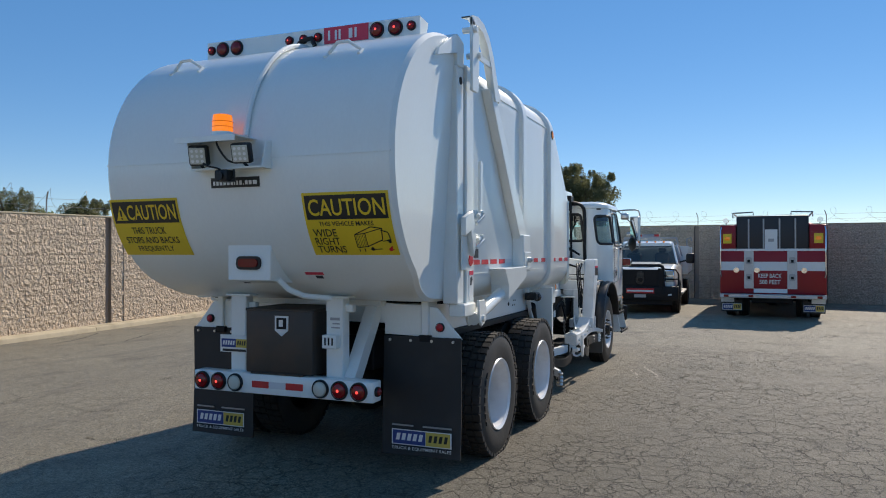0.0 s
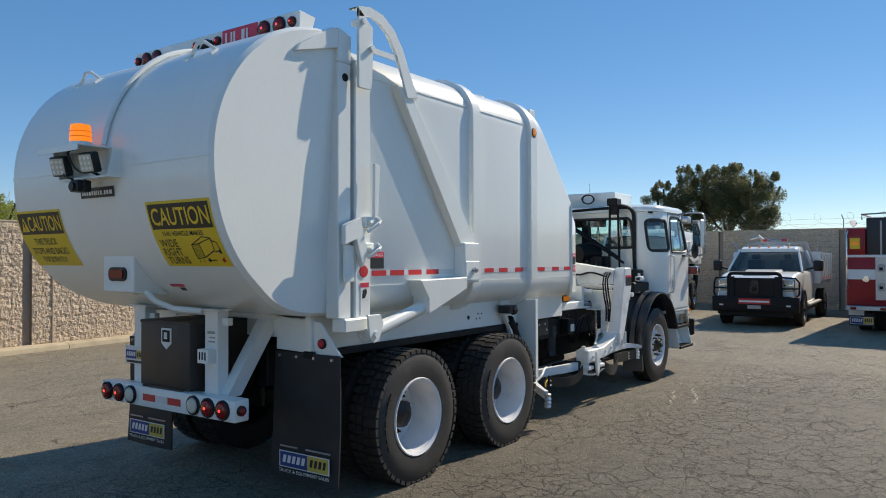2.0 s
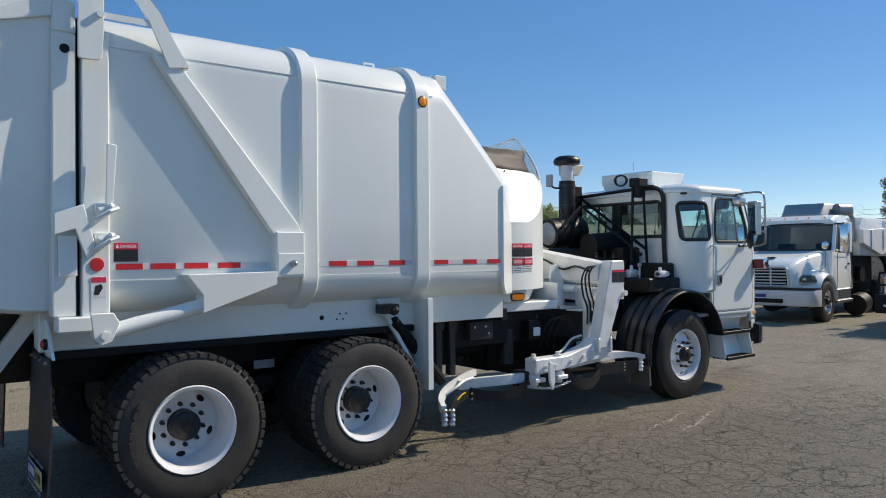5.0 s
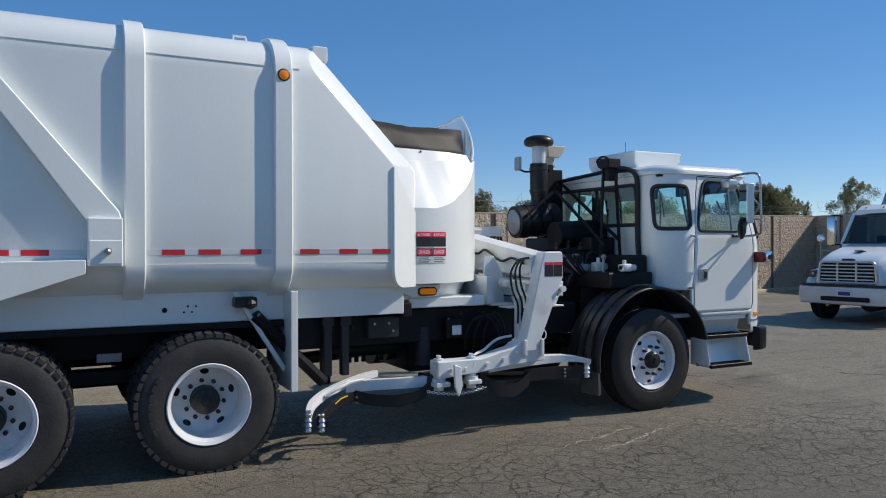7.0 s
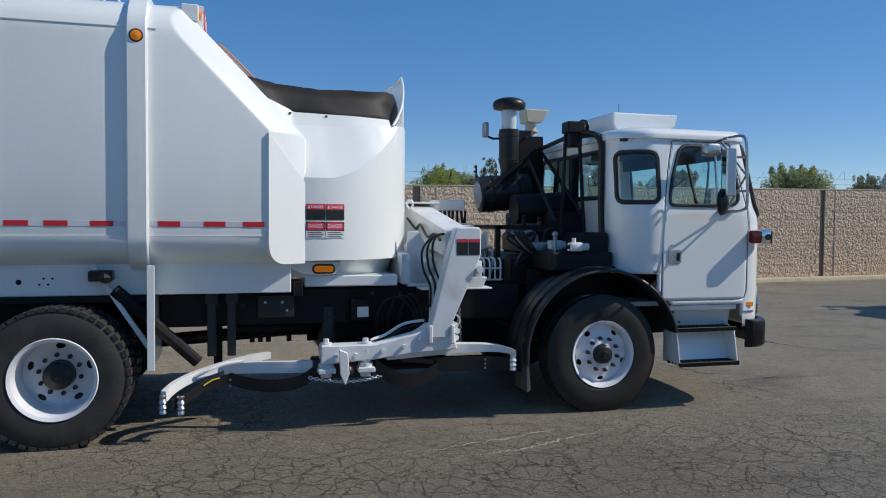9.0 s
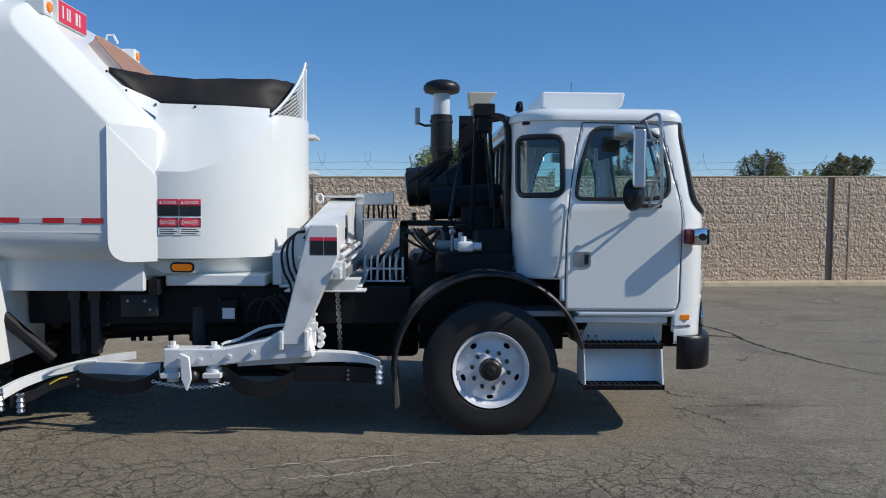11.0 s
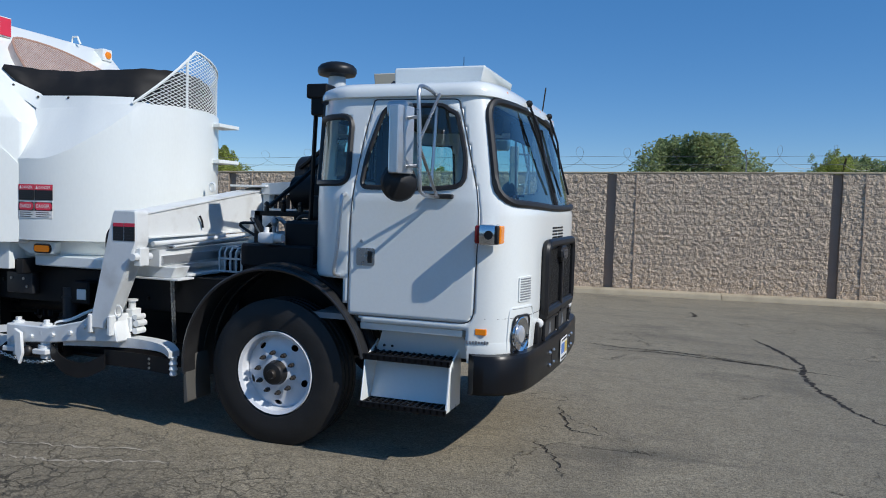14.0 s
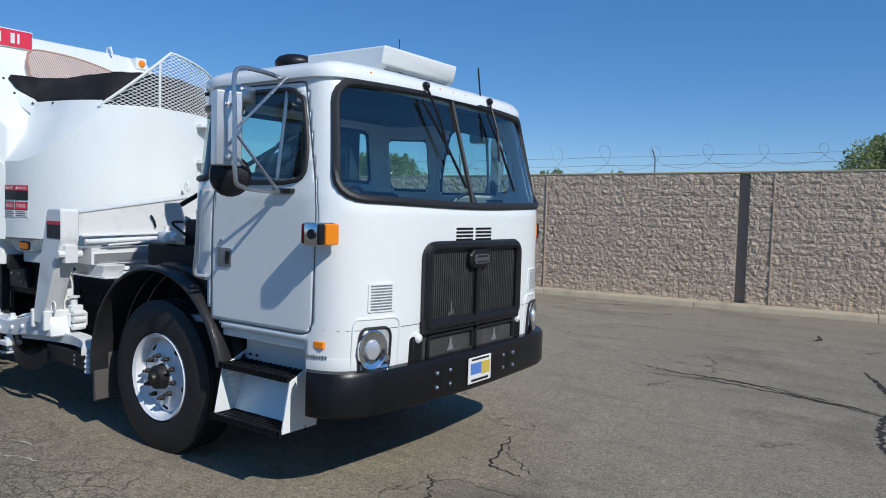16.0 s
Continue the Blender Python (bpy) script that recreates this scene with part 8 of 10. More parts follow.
    s.grid(lambda k, j: tuple(Vector((cab_at(sg * ss[k], 0.865, lines[j][1]).x, cab_at(sg * ss[k], 0.865, lines[j][1]).y, lines[j][0]))), list(range(26)), list(range(5)))
    part("lower_skirt", s, CABWHITE, cab)
    # headlamp, louvre
    hl = part("headlamp", skin_patch(sg, 2.985, 0.165, 0.895, 0.135, 0.075, -0.03, 0.008), LAMPBOWL, cab, "clear headlamp in a chrome bowl")
    part("lamp_rim", Shape().tube([cab_at(sg * a, b, 0.010) for a, b in dense(rounded([(2.82, 0.76), (3.15, 0.76), (3.15, 1.03), (2.82, 1.03)], 0.075), 0.02)], 0.009, 6, True), GASKET, hl)
    p, q = cab_at(sg * 2.965, 0.905, 0.012), cab_at(sg * 2.965, 0.905, 1.0)
    tall = lambda v: (v[0], v[1], 0.905 + 1.22 * (v[2] - 0.905))
    part("reflector", moved(Shape().revolve([(0.098, -0.002), (0.097, 0.012), (0.092, 0.014), (0.078, 0.006), (0.05, 0.001), (0.001, 0.0)], p, q - p, 28), lambda x, y, z: tall((x, y, z))), CHROME, hl, "concave chrome reflector")
    part("bulb_lens", moved(Shape().revolve([(0.05, 0.002), (0.044, 0.014), (0.02, 0.022), (0.001, 0.024)], p, q - p, 20), lambda x, y, z: tall((x, y, z))), HEADLENS, hl, "round clear lens")
    p, q = cab_at(sg * 3.07, 0.835, 0.010), cab_at(sg * 3.07, 0.835, 1.0)
    part("lower_reflector", Shape().revolve([(0.058, 0.0), (0.056, 0.010), (0.045, 0.004), (0.001, 0.001)], p, q - p, 18), CHROME, hl)
    part("lamp_surround", Shape().tube([cab_at(sg * a, b, -0.001) for a, b in dense(rounded([(2.74, 0.72), (3.24, 0.72), (3.24, 1.085), (2.74, 1.085)], 0.07), 0.02)], 0.009, 6, True), CABWHITE, cab, "raised white moulding round the headlamp")
    lv = part("louvre", skin_patch(sg, 3.04, 0.138, 1.205, 0.083, 0.012, -0.02, 0.008), CABWHITE, cab, "small white louvre panel")
    for k in range(9):
        part("slat", skin_patch(sg, 3.04, 0.112, 1.137 + 0.017 * k, 0.0045, 0.002, 0.004, 0.0095), GALV, lv)
    # bumper end mounts hooks
    part("bumper_bracket", Shape().prism([(-sg * 0.56, 0.76), (-sg * 0.66, 0.76), (-sg * 0.66, 0.93), (-sg * 0.62, 0.955), (-sg * 0.56, 0.92)], "x", 1.74, 1.80, 0.008), BLACKPAINT, cab, "black bracket beside the lower grille")
    part("white_cap", Shape().ball((1.79, -sg * 0.605, 0.935), 0.034, 10), SIGNWHITE, cab, "white washer cap")
    # mirror set
    mh = part("mirror_head", Shape().prism(rounded([(-0.035, 0), (0.045, 0), (0.045, 0.42), (-0.035, 0.42)], 0.012), "y", -0.078, 0.078, 0.008).box(0.044, 0.052, -0.03, -0.015, 0.01, 0.41), PALESTEEL, truck, "pale stainless steel door mirror with a ribbed back", pose(1.055, -sg * 1.47, 1.935, 0, 0, sg * -18))
    part("mirror_glass", Shape().box(-0.040, -0.035, -0.068, 0.068, 0.02, 0.40), material("mirror_glass", (0.8, 0.82, 0.83), 0.02, 1.0, spread=0.0, rough_spread=0.0), mh)
    part("mirror_loop", Shape().tube(smooth_line([(1.17, -sg * 1.13, 2.46), (1.18, -sg * 1.30, 2.475), (1.185, -sg * 1.48, 2.47), (1.19, -sg * 1.53, 2.40), (1.20, -sg * 1.53, 2.2), (1.21, -sg * 1.53, 1.88), (1.21, -sg * 1.49, 1.82), (1.215, -sg * 1.35, 1.80), (1.22, -sg * 1.18, 1.80)], 4), 0.013, 8).tube([(1.19, -sg * 1.15, 2.47), (1.195, -sg * 1.53, 2.12), (1.215, -sg * 1.22, 1.80)], 0.011, 6), TUBESTEEL, truck, "bent steel mirror frame")
    part("mirror_foot", Shape().box(1.15, 1.32, -sg * 1.19 - 0.03, -sg * 1.19 + 0.03, 1.79, 1.82, 0.006), GREASE, truck)
    for z in (2.28, 1.98):
        part("mirror_bracket", Shape().tube([(1.195, -sg * 1.53, z), (1.10, -sg * 1.47, z)], 0.011, 6), BRIGHT, truck)
    part("convex_mirror", Shape().revolve([(0.001, 0.035), (0.055, 0.03), (0.11, 0.01), (0.122, 0.0), (0.11, -0.025), (0.045, -0.05), (0.001, -0.055)], (1.03, -sg * 1.42, 1.882), (-0.6, sg * 0.8, 0), 22), BLACKPLASTIC, truck, "round black convex mirror")
    part("eyebrow_mirror", Shape().prism(rounded([(-0.075, -0.06), (0.075, -0.06), (0.075, 0.05), (-0.075, 0.05)], 0.04), "y", -0.07, 0.05, 0.02, 2), BRIGHT, truck, "small wide-angle mirror", pose(0.98, -sg * 1.30, 2.36))
GR = rounded([(-0.55, 0.995), (0.55, 0.995), (0.55, 1.495), (-0.55, 1.495)], [0.03, 0.03, 0.08, 0.08])
MESHM = material("dark_grille_mesh", (0.055, 0.053, 0.050), 0.5, spread=0.7, scale=7, grain=150, grain_amount=0.8, dirt=(0.13, 0.125, 0.12), dirt_amount=0.5, dirt_scale=9)
MESHWIRE = material("dull_mesh_wire", (0.075, 0.073, 0.07), 0.45, 0.4, spread=0.4, scale=12)
part("grille_back", front_panel(dense(GR, 0.05), 0.0, 0.02, 0.0), MESHM, cab, "dark mesh radiator grille")
part("grille_frame", Shape().tube([(front_x(y, z, 0) + 0.03, y, z) for y, z in dense(GR, 0.04)], 0.033, 8, True), BLACKPLASTIC, cab, "black moulded grille frame")
part("grille_bar", Shape().box(1.80, 1.845, -0.022, 0.022, 0.95, 1.42, 0.008), BLACKPLASTIC, cab)
part("grille_lower_bar", Shape().prism([(-0.57, 0.95), (0.57, 0.95), (0.57, 1.035), (-0.57, 1.035)], "x", 1.77, 1.835, 0.01), BLACKPLASTIC, cab)
part("maker_badge", Shape().prism(rounded([(-0.125, 1.375), (-0.08, 1.34), (0.08, 1.34), (0.125, 1.375), (0.125, 1.43), (0.08, 1.465), (-0.08, 1.465), (-0.125, 1.43)], 0.01), "x", 1.80, 1.855, 0.01), BLACKPLASTIC, cab, "black plain badge")
part("badge_plate", Shape().prism(rounded([(-0.09, 1.37), (0.09, 1.37), (0.09, 1.435), (-0.09, 1.435)], 0.028), "x", 1.853, 1.864), DARKBADGE, cab)
s = Shape()
for k in range(44):
    y = -0.50 + k * 1.0 / 43
    s.box(front_x(y, 1.2, 0) + 0.02, front_x(y, 1.2, 0) + 0.026, y - 0.002, y + 0.002, 0.97, 1.45)
for k in range(22):
    z = 0.98 + 0.0215 * k
    s.box(1.797, 1.802, -0.5, 0.5, z - 0.002, z + 0.002)
part("grille_mesh", s, MESHWIRE, cab, "fine dark wire mesh")["kind"] = "stuff"
# three small pale pointed marks set just in front of the mesh
for y, z in ((-0.27, 1.045), (-0.27, 0.815), (0.27, 0.815)):
    part("mesh_clip", Shape().prism([(y - 0.035, z), (y + 0.035, z + 0.006), (y + 0.012, z + 0.05), (y + 0.008, z + 0.085), (y - 0.008, z + 0.085), (y - 0.012, z + 0.045)], "x", 1.803, 1.809), GALV, cab, "pale pointed mark on the mesh")
# lower grille opening
part("lower_grille", Shape().prism(rounded([(-0.53, 0.74), (0.53, 0.74), (0.545, 0.95), (-0.545, 0.95)], 0.03), "x", 1.70, 1.80, 0.01), MESHM, cab, "dark lower grille")
for y in (-0.27, 0.27):
    part("lower_frame", Shape().tube([(1.808, a, b) for a, b in rounded([(y - 0.25, 0.79), (y + 0.25, 0.79), (y + 0.25, 0.93), (y - 0.25, 0.93)], 0.03)], 0.014, 6, True), BLACKPLASTIC, cab)
for y in (-0.115, 0.115):
    for k in range(4):
        part("vent_slot", Shape().box(front_x(y, 1.58, 0) - 0.005, front_x(y, 1.58, 0) + 0.004, y - 0.098, y + 0.098, 1.523 + 0.024 * k, 1.536 + 0.024 * k), BLACKPAINT, cab, "dark air slot")
part("small_badge", Shape().box(1.748, 1.757, 0.66, 0.74, 1.08, 1.11), BLACKPAINT, cab)
for z in (1.385, 1.42):
    part("pale_bar", Shape().box(1.863, 1.866, -0.06, 0.06, z - 0.006, z + 0.006), GREASE, cab)
# front bumper
BUMPERBLACK = material("satin_black_bumper", (0.008, 0.008, 0.009), 0.32, spread=0.15, scale=4, bump=0.04, bump_scale=40, spec=0.3)
bp_ = [(-1.262, 1.51), (-1.255, 1.58), (-1.205, 1.685), (-1.08, 1.77), (-0.85, 1.82), (0.0, 1.865)]
bl = [(x, y) for y, x in bp_] + [(x, -y) for y, x in bp_[::-1][1:]]
bl = [(p.x, p.y) for p in smooth_line([(x, y, 0) for x, y in bl], 4)]
rings = [[(x - 0.05, y * 0.96, 0.53), (x - 0.012, y * 0.99, 0.535), (x, y, 0.555), (x, y, 0.765), (x - 0.012, y * 0.99, 0.79), (x - 0.05, y * 0.96, 0.795)] for x, y in bl]
fbm = part("front_bumper", Shape().loft(rings), BUMPERBLACK, truck, "black wraparound steel front bumper")
for sg in (-1, 1):
    part("bumper_slot", Shape().box(1.835, 1.853, sg * 0.40 - 0.014, sg * 0.40 + 0.014, 0.60, 0.72), BLACKPAINT, fbm)
    for dy in (-0.07, 0.07):
        for z in (0.615, 0.705):
            part("bolt", Shape().ball((1.85, sg * 0.40 + dy, z), 0.016, 8), BRIGHT, fbm)
    part("bumper_arm", Shape().box(0.9, 1.80, sg * 0.46 - 0.05, sg * 0.46 + 0.05, 0.58, 0.76, 0.01), BLACKPAINT, truck)
pl = part("number_plate", Shape().box(1.868, 1.874, -0.145, 0.135, 0.575, 0.75, 0.003), SIGNWHITE, fbm, "dealer plate with blue and gold bars")
part("blue_field", Shape().box(1.874, 1.876, -0.12, 0.01, 0.635, 0.71), material("mid_blue_sign_film", (0.10, 0.22, 0.55), 0.45, spread=0.05), pl)
part("gold_field", Shape().box(1.874, 1.876, 0.015, 0.115, 0.625, 0.71), SIGNGOLD, pl)
for z0, z1 in ((0.588, 0.604), (0.728, 0.74)):
    part("dark_bar", Shape().box(1.874, 1.876, -0.11, 0.10, z0, z1), SIGNBLACK, pl)
# wipers
for y0, d_arm, d_blade in ((-0.35, 0.13, 0.27), (0.46, -0.04, 0.08)):
    a, b = cab_at(s_of_y(y0), 2.515, 0.05), cab_at(s_of_y(y0 + d_arm), 2.08, 0.035)
    w = part("wiper", Shape().tube([a, a.lerp(b, 0.5) + Vector((0.025, 0, 0.0)), b], 0.009, 6).ball(a, 0.028, 8), BLACKPLASTIC, cab, "black wiper arm")
    a2, b2 = cab_at(s_of_y(y0 - 0.05), 2.42, 0.03), cab_at(s_of_y(y0 + d_blade), 1.87, 0.03)
    part("blade", Shape().tube([a2, a2.lerp(b2, 0.5) + Vector((0.012, 0, 0)), b2], 0.010, 5), BLACKPLASTIC, w)
p = cab_at(s_of_y(0.42), 2.53, 0.0)
part("aerial", Shape().cyl(p, p + Vector((0.05, -0.12, 0.2)), 0.006, None, 5), BLACKPLASTIC, cab)
# inside of the cab
part("cab_floor", Shape().box(0.25, 1.40, -1.12, 1.12, 0.93, 0.97).box(1.40, 1.68, -0.80, 0.80, 0.93, 0.97), INTERIOR, cab)
part("headlining", Shape().box(0.26, 1.42, -1.02, 1.02, 2.44, 2.462), SEATCLOTH, cab)
part("dashboard", Shape().prism([(1.60, 1.72), (1.38, 1.68), (1.28, 1.55), (1.36, 1.2), (1.58, 1.2)], "y", -0.92, 0.92, 0.03, 2), INTERIOR, cab, "grey dashboard")
part("engine_cover", Shape().box(0.28, 1.35, -0.25, 0.25, 0.97, 1.45, 0.06, 2), INTERIOR, cab)
for y in (-0.66, 0.66):
    seat = part("seat", Shape().box(0.45, 0.95, y - 0.25, y + 0.25, 1.28, 1.42, 0.05, 2).box(0.55, 0.85, y - 0.15, y + 0.15, 0.97, 1.28, 0.02), SEATCLOTH, cab, "dark cloth seat")
    part("seat_back", Shape().box(-0.07, 0.07, y - 0.24, y + 0.24, 0, 0.46, 0.06, 2, pose(0.44, 0, 1.40, 0, -8, 0)), SEATCLOTH, cab)
    part("steering_wheel", Shape().tube([Vector((1.22, y, 1.66)) + Vector((0.07 * math.cos(t), 0.20 * math.sin(t), 0.19 * math.cos(t))) for t in np.linspace(0, 2 * math.pi, 28, endpoint=False)], 0.015, 6, True).tube([(1.22, y - 0.19, 1.66), (1.24, y, 1.65), (1.22, y + 0.19, 1.66)], 0.014, 6).cyl((1.22, y, 1.66), (1.42, y, 1.5), 0.03, None, 8), BLACKPLASTIC, cab, "black steering wheel")
part("sun_visor", Shape().box(1.34, 1.36, -0.95, -0.15, 2.30, 2.44, 0.01).box(1.34, 1.36, 0.15, 0.95, 2.30, 2.44, 0.01), SEATCLOTH, cab)
part("pillar_trim", Shape().box(0.24, 0.30, -0.04, 0.10, 1.2, 2.44, 0.01), SEATCLOTH, cab)
# ---- fire engine, seen from behind ----
engine = thing("fire_engine", "red and white fire engine parked with its back to the yard", "fire truck", pose(9.05, -3.84, 0, 0, 0, -2))


def panel(name, y0, y1, z0, z1, mat, parent, x=0.0, d=0.03, bev=0.004, label=""):
    """A plate on the back of the fire engine; y is measured to the right as seen from behind."""
    return part(name, Shape().box(x - d, x, -y1, -y0, z0, z1, bev), mat, parent, label)


part("rear_body", Shape().box(0, 5.2, -1.265, 1.265, 0.66, 1.80, 0.03, 2).box(0.0, 5.2, -1.265, -0.87, 1.78, 2.46, 0.03, 2).box(0.0, 5.2, 0.87, 1.265, 1.78, 2.46, 0.03, 2), REDPAINT, engine, "glossy red body")
part("front_cab", Shape().box(5.3, 7.2, -1.2, 1.2, 0.5, 2.7, 0.12, 3), REDPAINT, engine, "red crew cab")
part("hose_tank", Shape().box(0.05, 3.5, -0.86, 0.86, 1.75, 2.70, 0.03, 2), DARKTANK, engine, "dark hose bed cover")
for y in (-0.55, -0.18, 0.2, 0.56):
    part("cover_strap", Shape().box(0.03, 0.052, y - 0.02, y + 0.02, 1.72, 2.62, 0.003), GALV, engine, "grey strap")
panel("white_door", -0.17, 0.13, 1.80, 2.34, SIGNWHITE, engine, 0.05, 0.04, label="white panel with a dark mark")
panel("dark_mark", -0.09, 0.05, 2.02, 2.10, GALV, engine, 0.008, 0.004)
panel("white_stripe", -1.262, 1.262, 1.27, 1.50, SIGNWHITE, engine, 0.0, 0.006, 0.001, "white reflective stripe")
panel("upper_trim", -1.262, 1.262, 1.78, 1.84, SIGNWHITE, engine, 0.0, 0.01, 0.002)
for y in (-0.67, 0.36):
    p = panel("tread_plate", y, y + 0.23, 0.80, 1.78, TREAD, engine, -0.006, 0.02, 0.003, "diamond plate panel with two handles")
    for z in (1.10, 1.53):
        part("latch_handle", Shape().prism(rounded([(-y - 0.19, z - 0.09), (-y - 0.04, z - 0.09), (-y - 0.04, z + 0.09), (-y - 0.19, z + 0.09)], 0.05), "x", -0.05, -0.026, 0.006), GALV, p)
        part("latch_cup", Shape().box(-0.055, -0.05, -y - 0.15, -y - 0.08, z - 0.05, z + 0.02, 0.004), BLACKPAINT, p)
for y in (-0.86, -0.36, 0.75):
    part("round_port", Shape().cyl((-0.04, -y, 1.28), (0.0, -y, 1.28), 0.07, None, 18).cyl((-0.06, -y, 1.28), (-0.04, -y, 1.28), 0.045, None, 14), CHROME, engine, "round chrome port")
for sy in (-1, 1):
    o = panel("lamp_housing", sy * 1.08 - 0.15, sy * 1.08 + 0.15, 1.95, 2.28, REDPAINT, engine, -0.004, 0.03)
    panel("amber_light", sy * 1.08 - 0.105, sy * 1.08 + 0.105, 1.98, 2.23, YELLOW, engine, -0.036, 0.02, label="square yellow lamp")
    part("lamp_bar", Shape().box(-0.062, -0.056, -sy * 1.08 - 0.06, -sy * 1.08 + 0.06, 2.06, 2.15), AMBERLENS, engine)
    panel("hanger", sy * 1.08 - 0.16, sy * 1.08 + 0.16, 0.43, 0.62, SIGNWHITE, engine, 0.1, 0.02, label="pale number board left as bars")
    fl_ = panel("mud_flap", sy * 0.98 - 0.26, sy * 0.98 + 0.26, 0.18, 0.48, FLAP, engine, 0.16, 0.012)
    dealer_panel(fl_, Matrix(((0, 0, -1, 0.14), (-1, 0, 0, -sy * 0.98 + 0.24), (0, 1, 0, 0.22), (0, 0, 0, 1))), 0.48, 0.17)
    make_wheel("wheel", engine, pose(1.35, -sy * 1.05, 0.5, 0, 0, 0 if sy > 0 else 180), 0.5, 0.28, rim=CHROME, label="black tyre")
    make_wheel("wheel", engine, pose(1.35, -sy * 0.72, 0.5), 0.5, 0.28, plain=True, label="black inner tyre")
    make_wheel("wheel", engine, pose(5.6, -sy * 1.05, 0.5, 0, 0, 0 if sy > 0 else 180), 0.5, 0.28, rim=CHROME, label="black tyre")
    part("top_lamp", Shape().cyl((-0.02, -sy * 1.12, 2.58), (0.12, -sy * 1.12, 2.58), 0.07, None, 14).cyl((0.05, -sy * 1.12, 2.44), (0.05, -sy * 1.12, 2.54), 0.02, None, 8), CHROME, engine, "small chrome spot lamp")
    part("hand_rail", Shape().tube([(-0.02, -sy * 1.22, 2.4), (-0.08, -sy * 1.24, 2.3), (-0.08, -sy * 1.24, 1.2), (-0.02, -sy * 1.22, 1.1)], 0.016, 6), CHROME, engine)
    part("roof_rail", Shape().tube([(0.1, -sy * 0.95, 2.66), (0.1, -sy * 0.95, 2.78), (0.1, -sy * 0.45, 2.80), (0.1, -sy * 0.45, 2.72)], 0.02, 6).tube([(0.1, -sy * 0.95, 2.78), (2.5, -sy * 0.95, 2.78)], 0.02, 6), GALV, engine, "grey rack rail")
panel("lower_band", -0.44, 0.36, 0.69, 0.80, SIGNWHITE, engine, -0.004, 0.008, 0.001)
part("rear_step", Shape().box(-0.22, 0.05, -1.26, 1.26, 0.56, 0.66, 0.012), TREAD, engine, "silver tread plate step")
for y in (-1.1, -0.5, 0.5, 1.1):
    panel("red_reflector", y - 0.06, y + 0.06, 0.58, 0.64, REDLENS, engine, -0.222, 0.004)
part("under_frame", Shape().box(0.1, 5.0, -0.5, 0.5, 0.42, 0.66, 0.02).cyl((1.35, -0.9, 0.5), (1.35, 0.9, 0.5), 0.09, None, 12).ball((1.35, 0, 0.5), 0.22, 12), BLACKPAINT, engine, "dark underframe")
for text, z, w in (("KEEP BACK", 1.08, 0.56), ("500 FEET", 0.92, 0.50)):
    part("lettering", moved(letters(text, w, 0.11, 0.012), lambda a, b, c: (-0.004, 0.05 + w / 2 - a, z + b)), SIGNWHITE, engine, "white lettering")

# ---- white utility pickup, nose to the yard ----
pick = thing("utility_pickup", "white utility pickup with a black grille guard and a tipper bed", "pickup truck", pose(10.55, -0.42, 0, 0, 0, 182))


def hull(sections):
    """A loft of rounded sections: (x, half width at the foot, half width at the top, z0, z1, rounding)."""
    rings = []
    for x, w0, w1, z0, z1, r in sections:
        rings.append([(x, y, z) for y, z in rounded([(-w0, z0), (w0, z0), (w1, z1), (-w1, z1)], r, 4)])
    return Shape().loft(rings)


PWHITE = CABWHITE
part("bonnet", hull([(0.93, 0.90, 0.86, 0.75, 1.22, 0.08), (0.80, 0.99, 0.90, 0.62, 1.30, 0.10), (0.3, 1.01, 0.93, 0.62, 1.38, 0.12), (-0.45, 1.01, 0.95, 0.55, 1.42, 0.12), (-1.9, 1.01, 0.98, 0.55, 1.40, 0.10), (-2.2, 1.01, 0.98, 0.55, 1.38, 0.10)]), PWHITE, pick, "white bonnet and lower body", smooth=40)
part("bonnet_bulge", hull([(0.72, 0.42, 0.34, 1.20, 1.34, 0.05), (0.2, 0.50, 0.40, 1.3, 1.44, 0.05), (-0.45, 0.55, 0.45, 1.38, 1.47, 0.04)]), PWHITE, pick)
part("cab_roof", hull([(-0.95, 0.74, 0.70, 1.94, 2.03, 0.04), (-1.2, 0.78, 0.72, 1.94, 2.09, 0.05), (-1.9, 0.78, 0.72, 1.94, 2.09, 0.05), (-2.15, 0.76, 0.70, 1.92, 2.03, 0.04)]), PWHITE, pick, "white cab roof")
part("windscreen", Shape().add([(-0.32, 0.90, 1.42), (-0.32, -0.90, 1.42), (-1.02, -0.74, 2.0), (-1.02, 0.74, 2.0)], [(0, 1, 2, 3)]), DARKGLASS, pick, "dark windscreen").visible_shadow = False
for sy in (-1, 1):
    part("screen_pillar", Shape().tube([(-0.33, sy * 0.93, 1.40), (-1.0, sy * 0.76, 2.0)], 0.035, 6), PWHITE, pick, "white windscreen pillar")
part("cowl", Shape().box(-0.45, -0.28, -0.9, 0.9, 1.40, 1.43, 0.01), BLACKPLASTIC, pick)
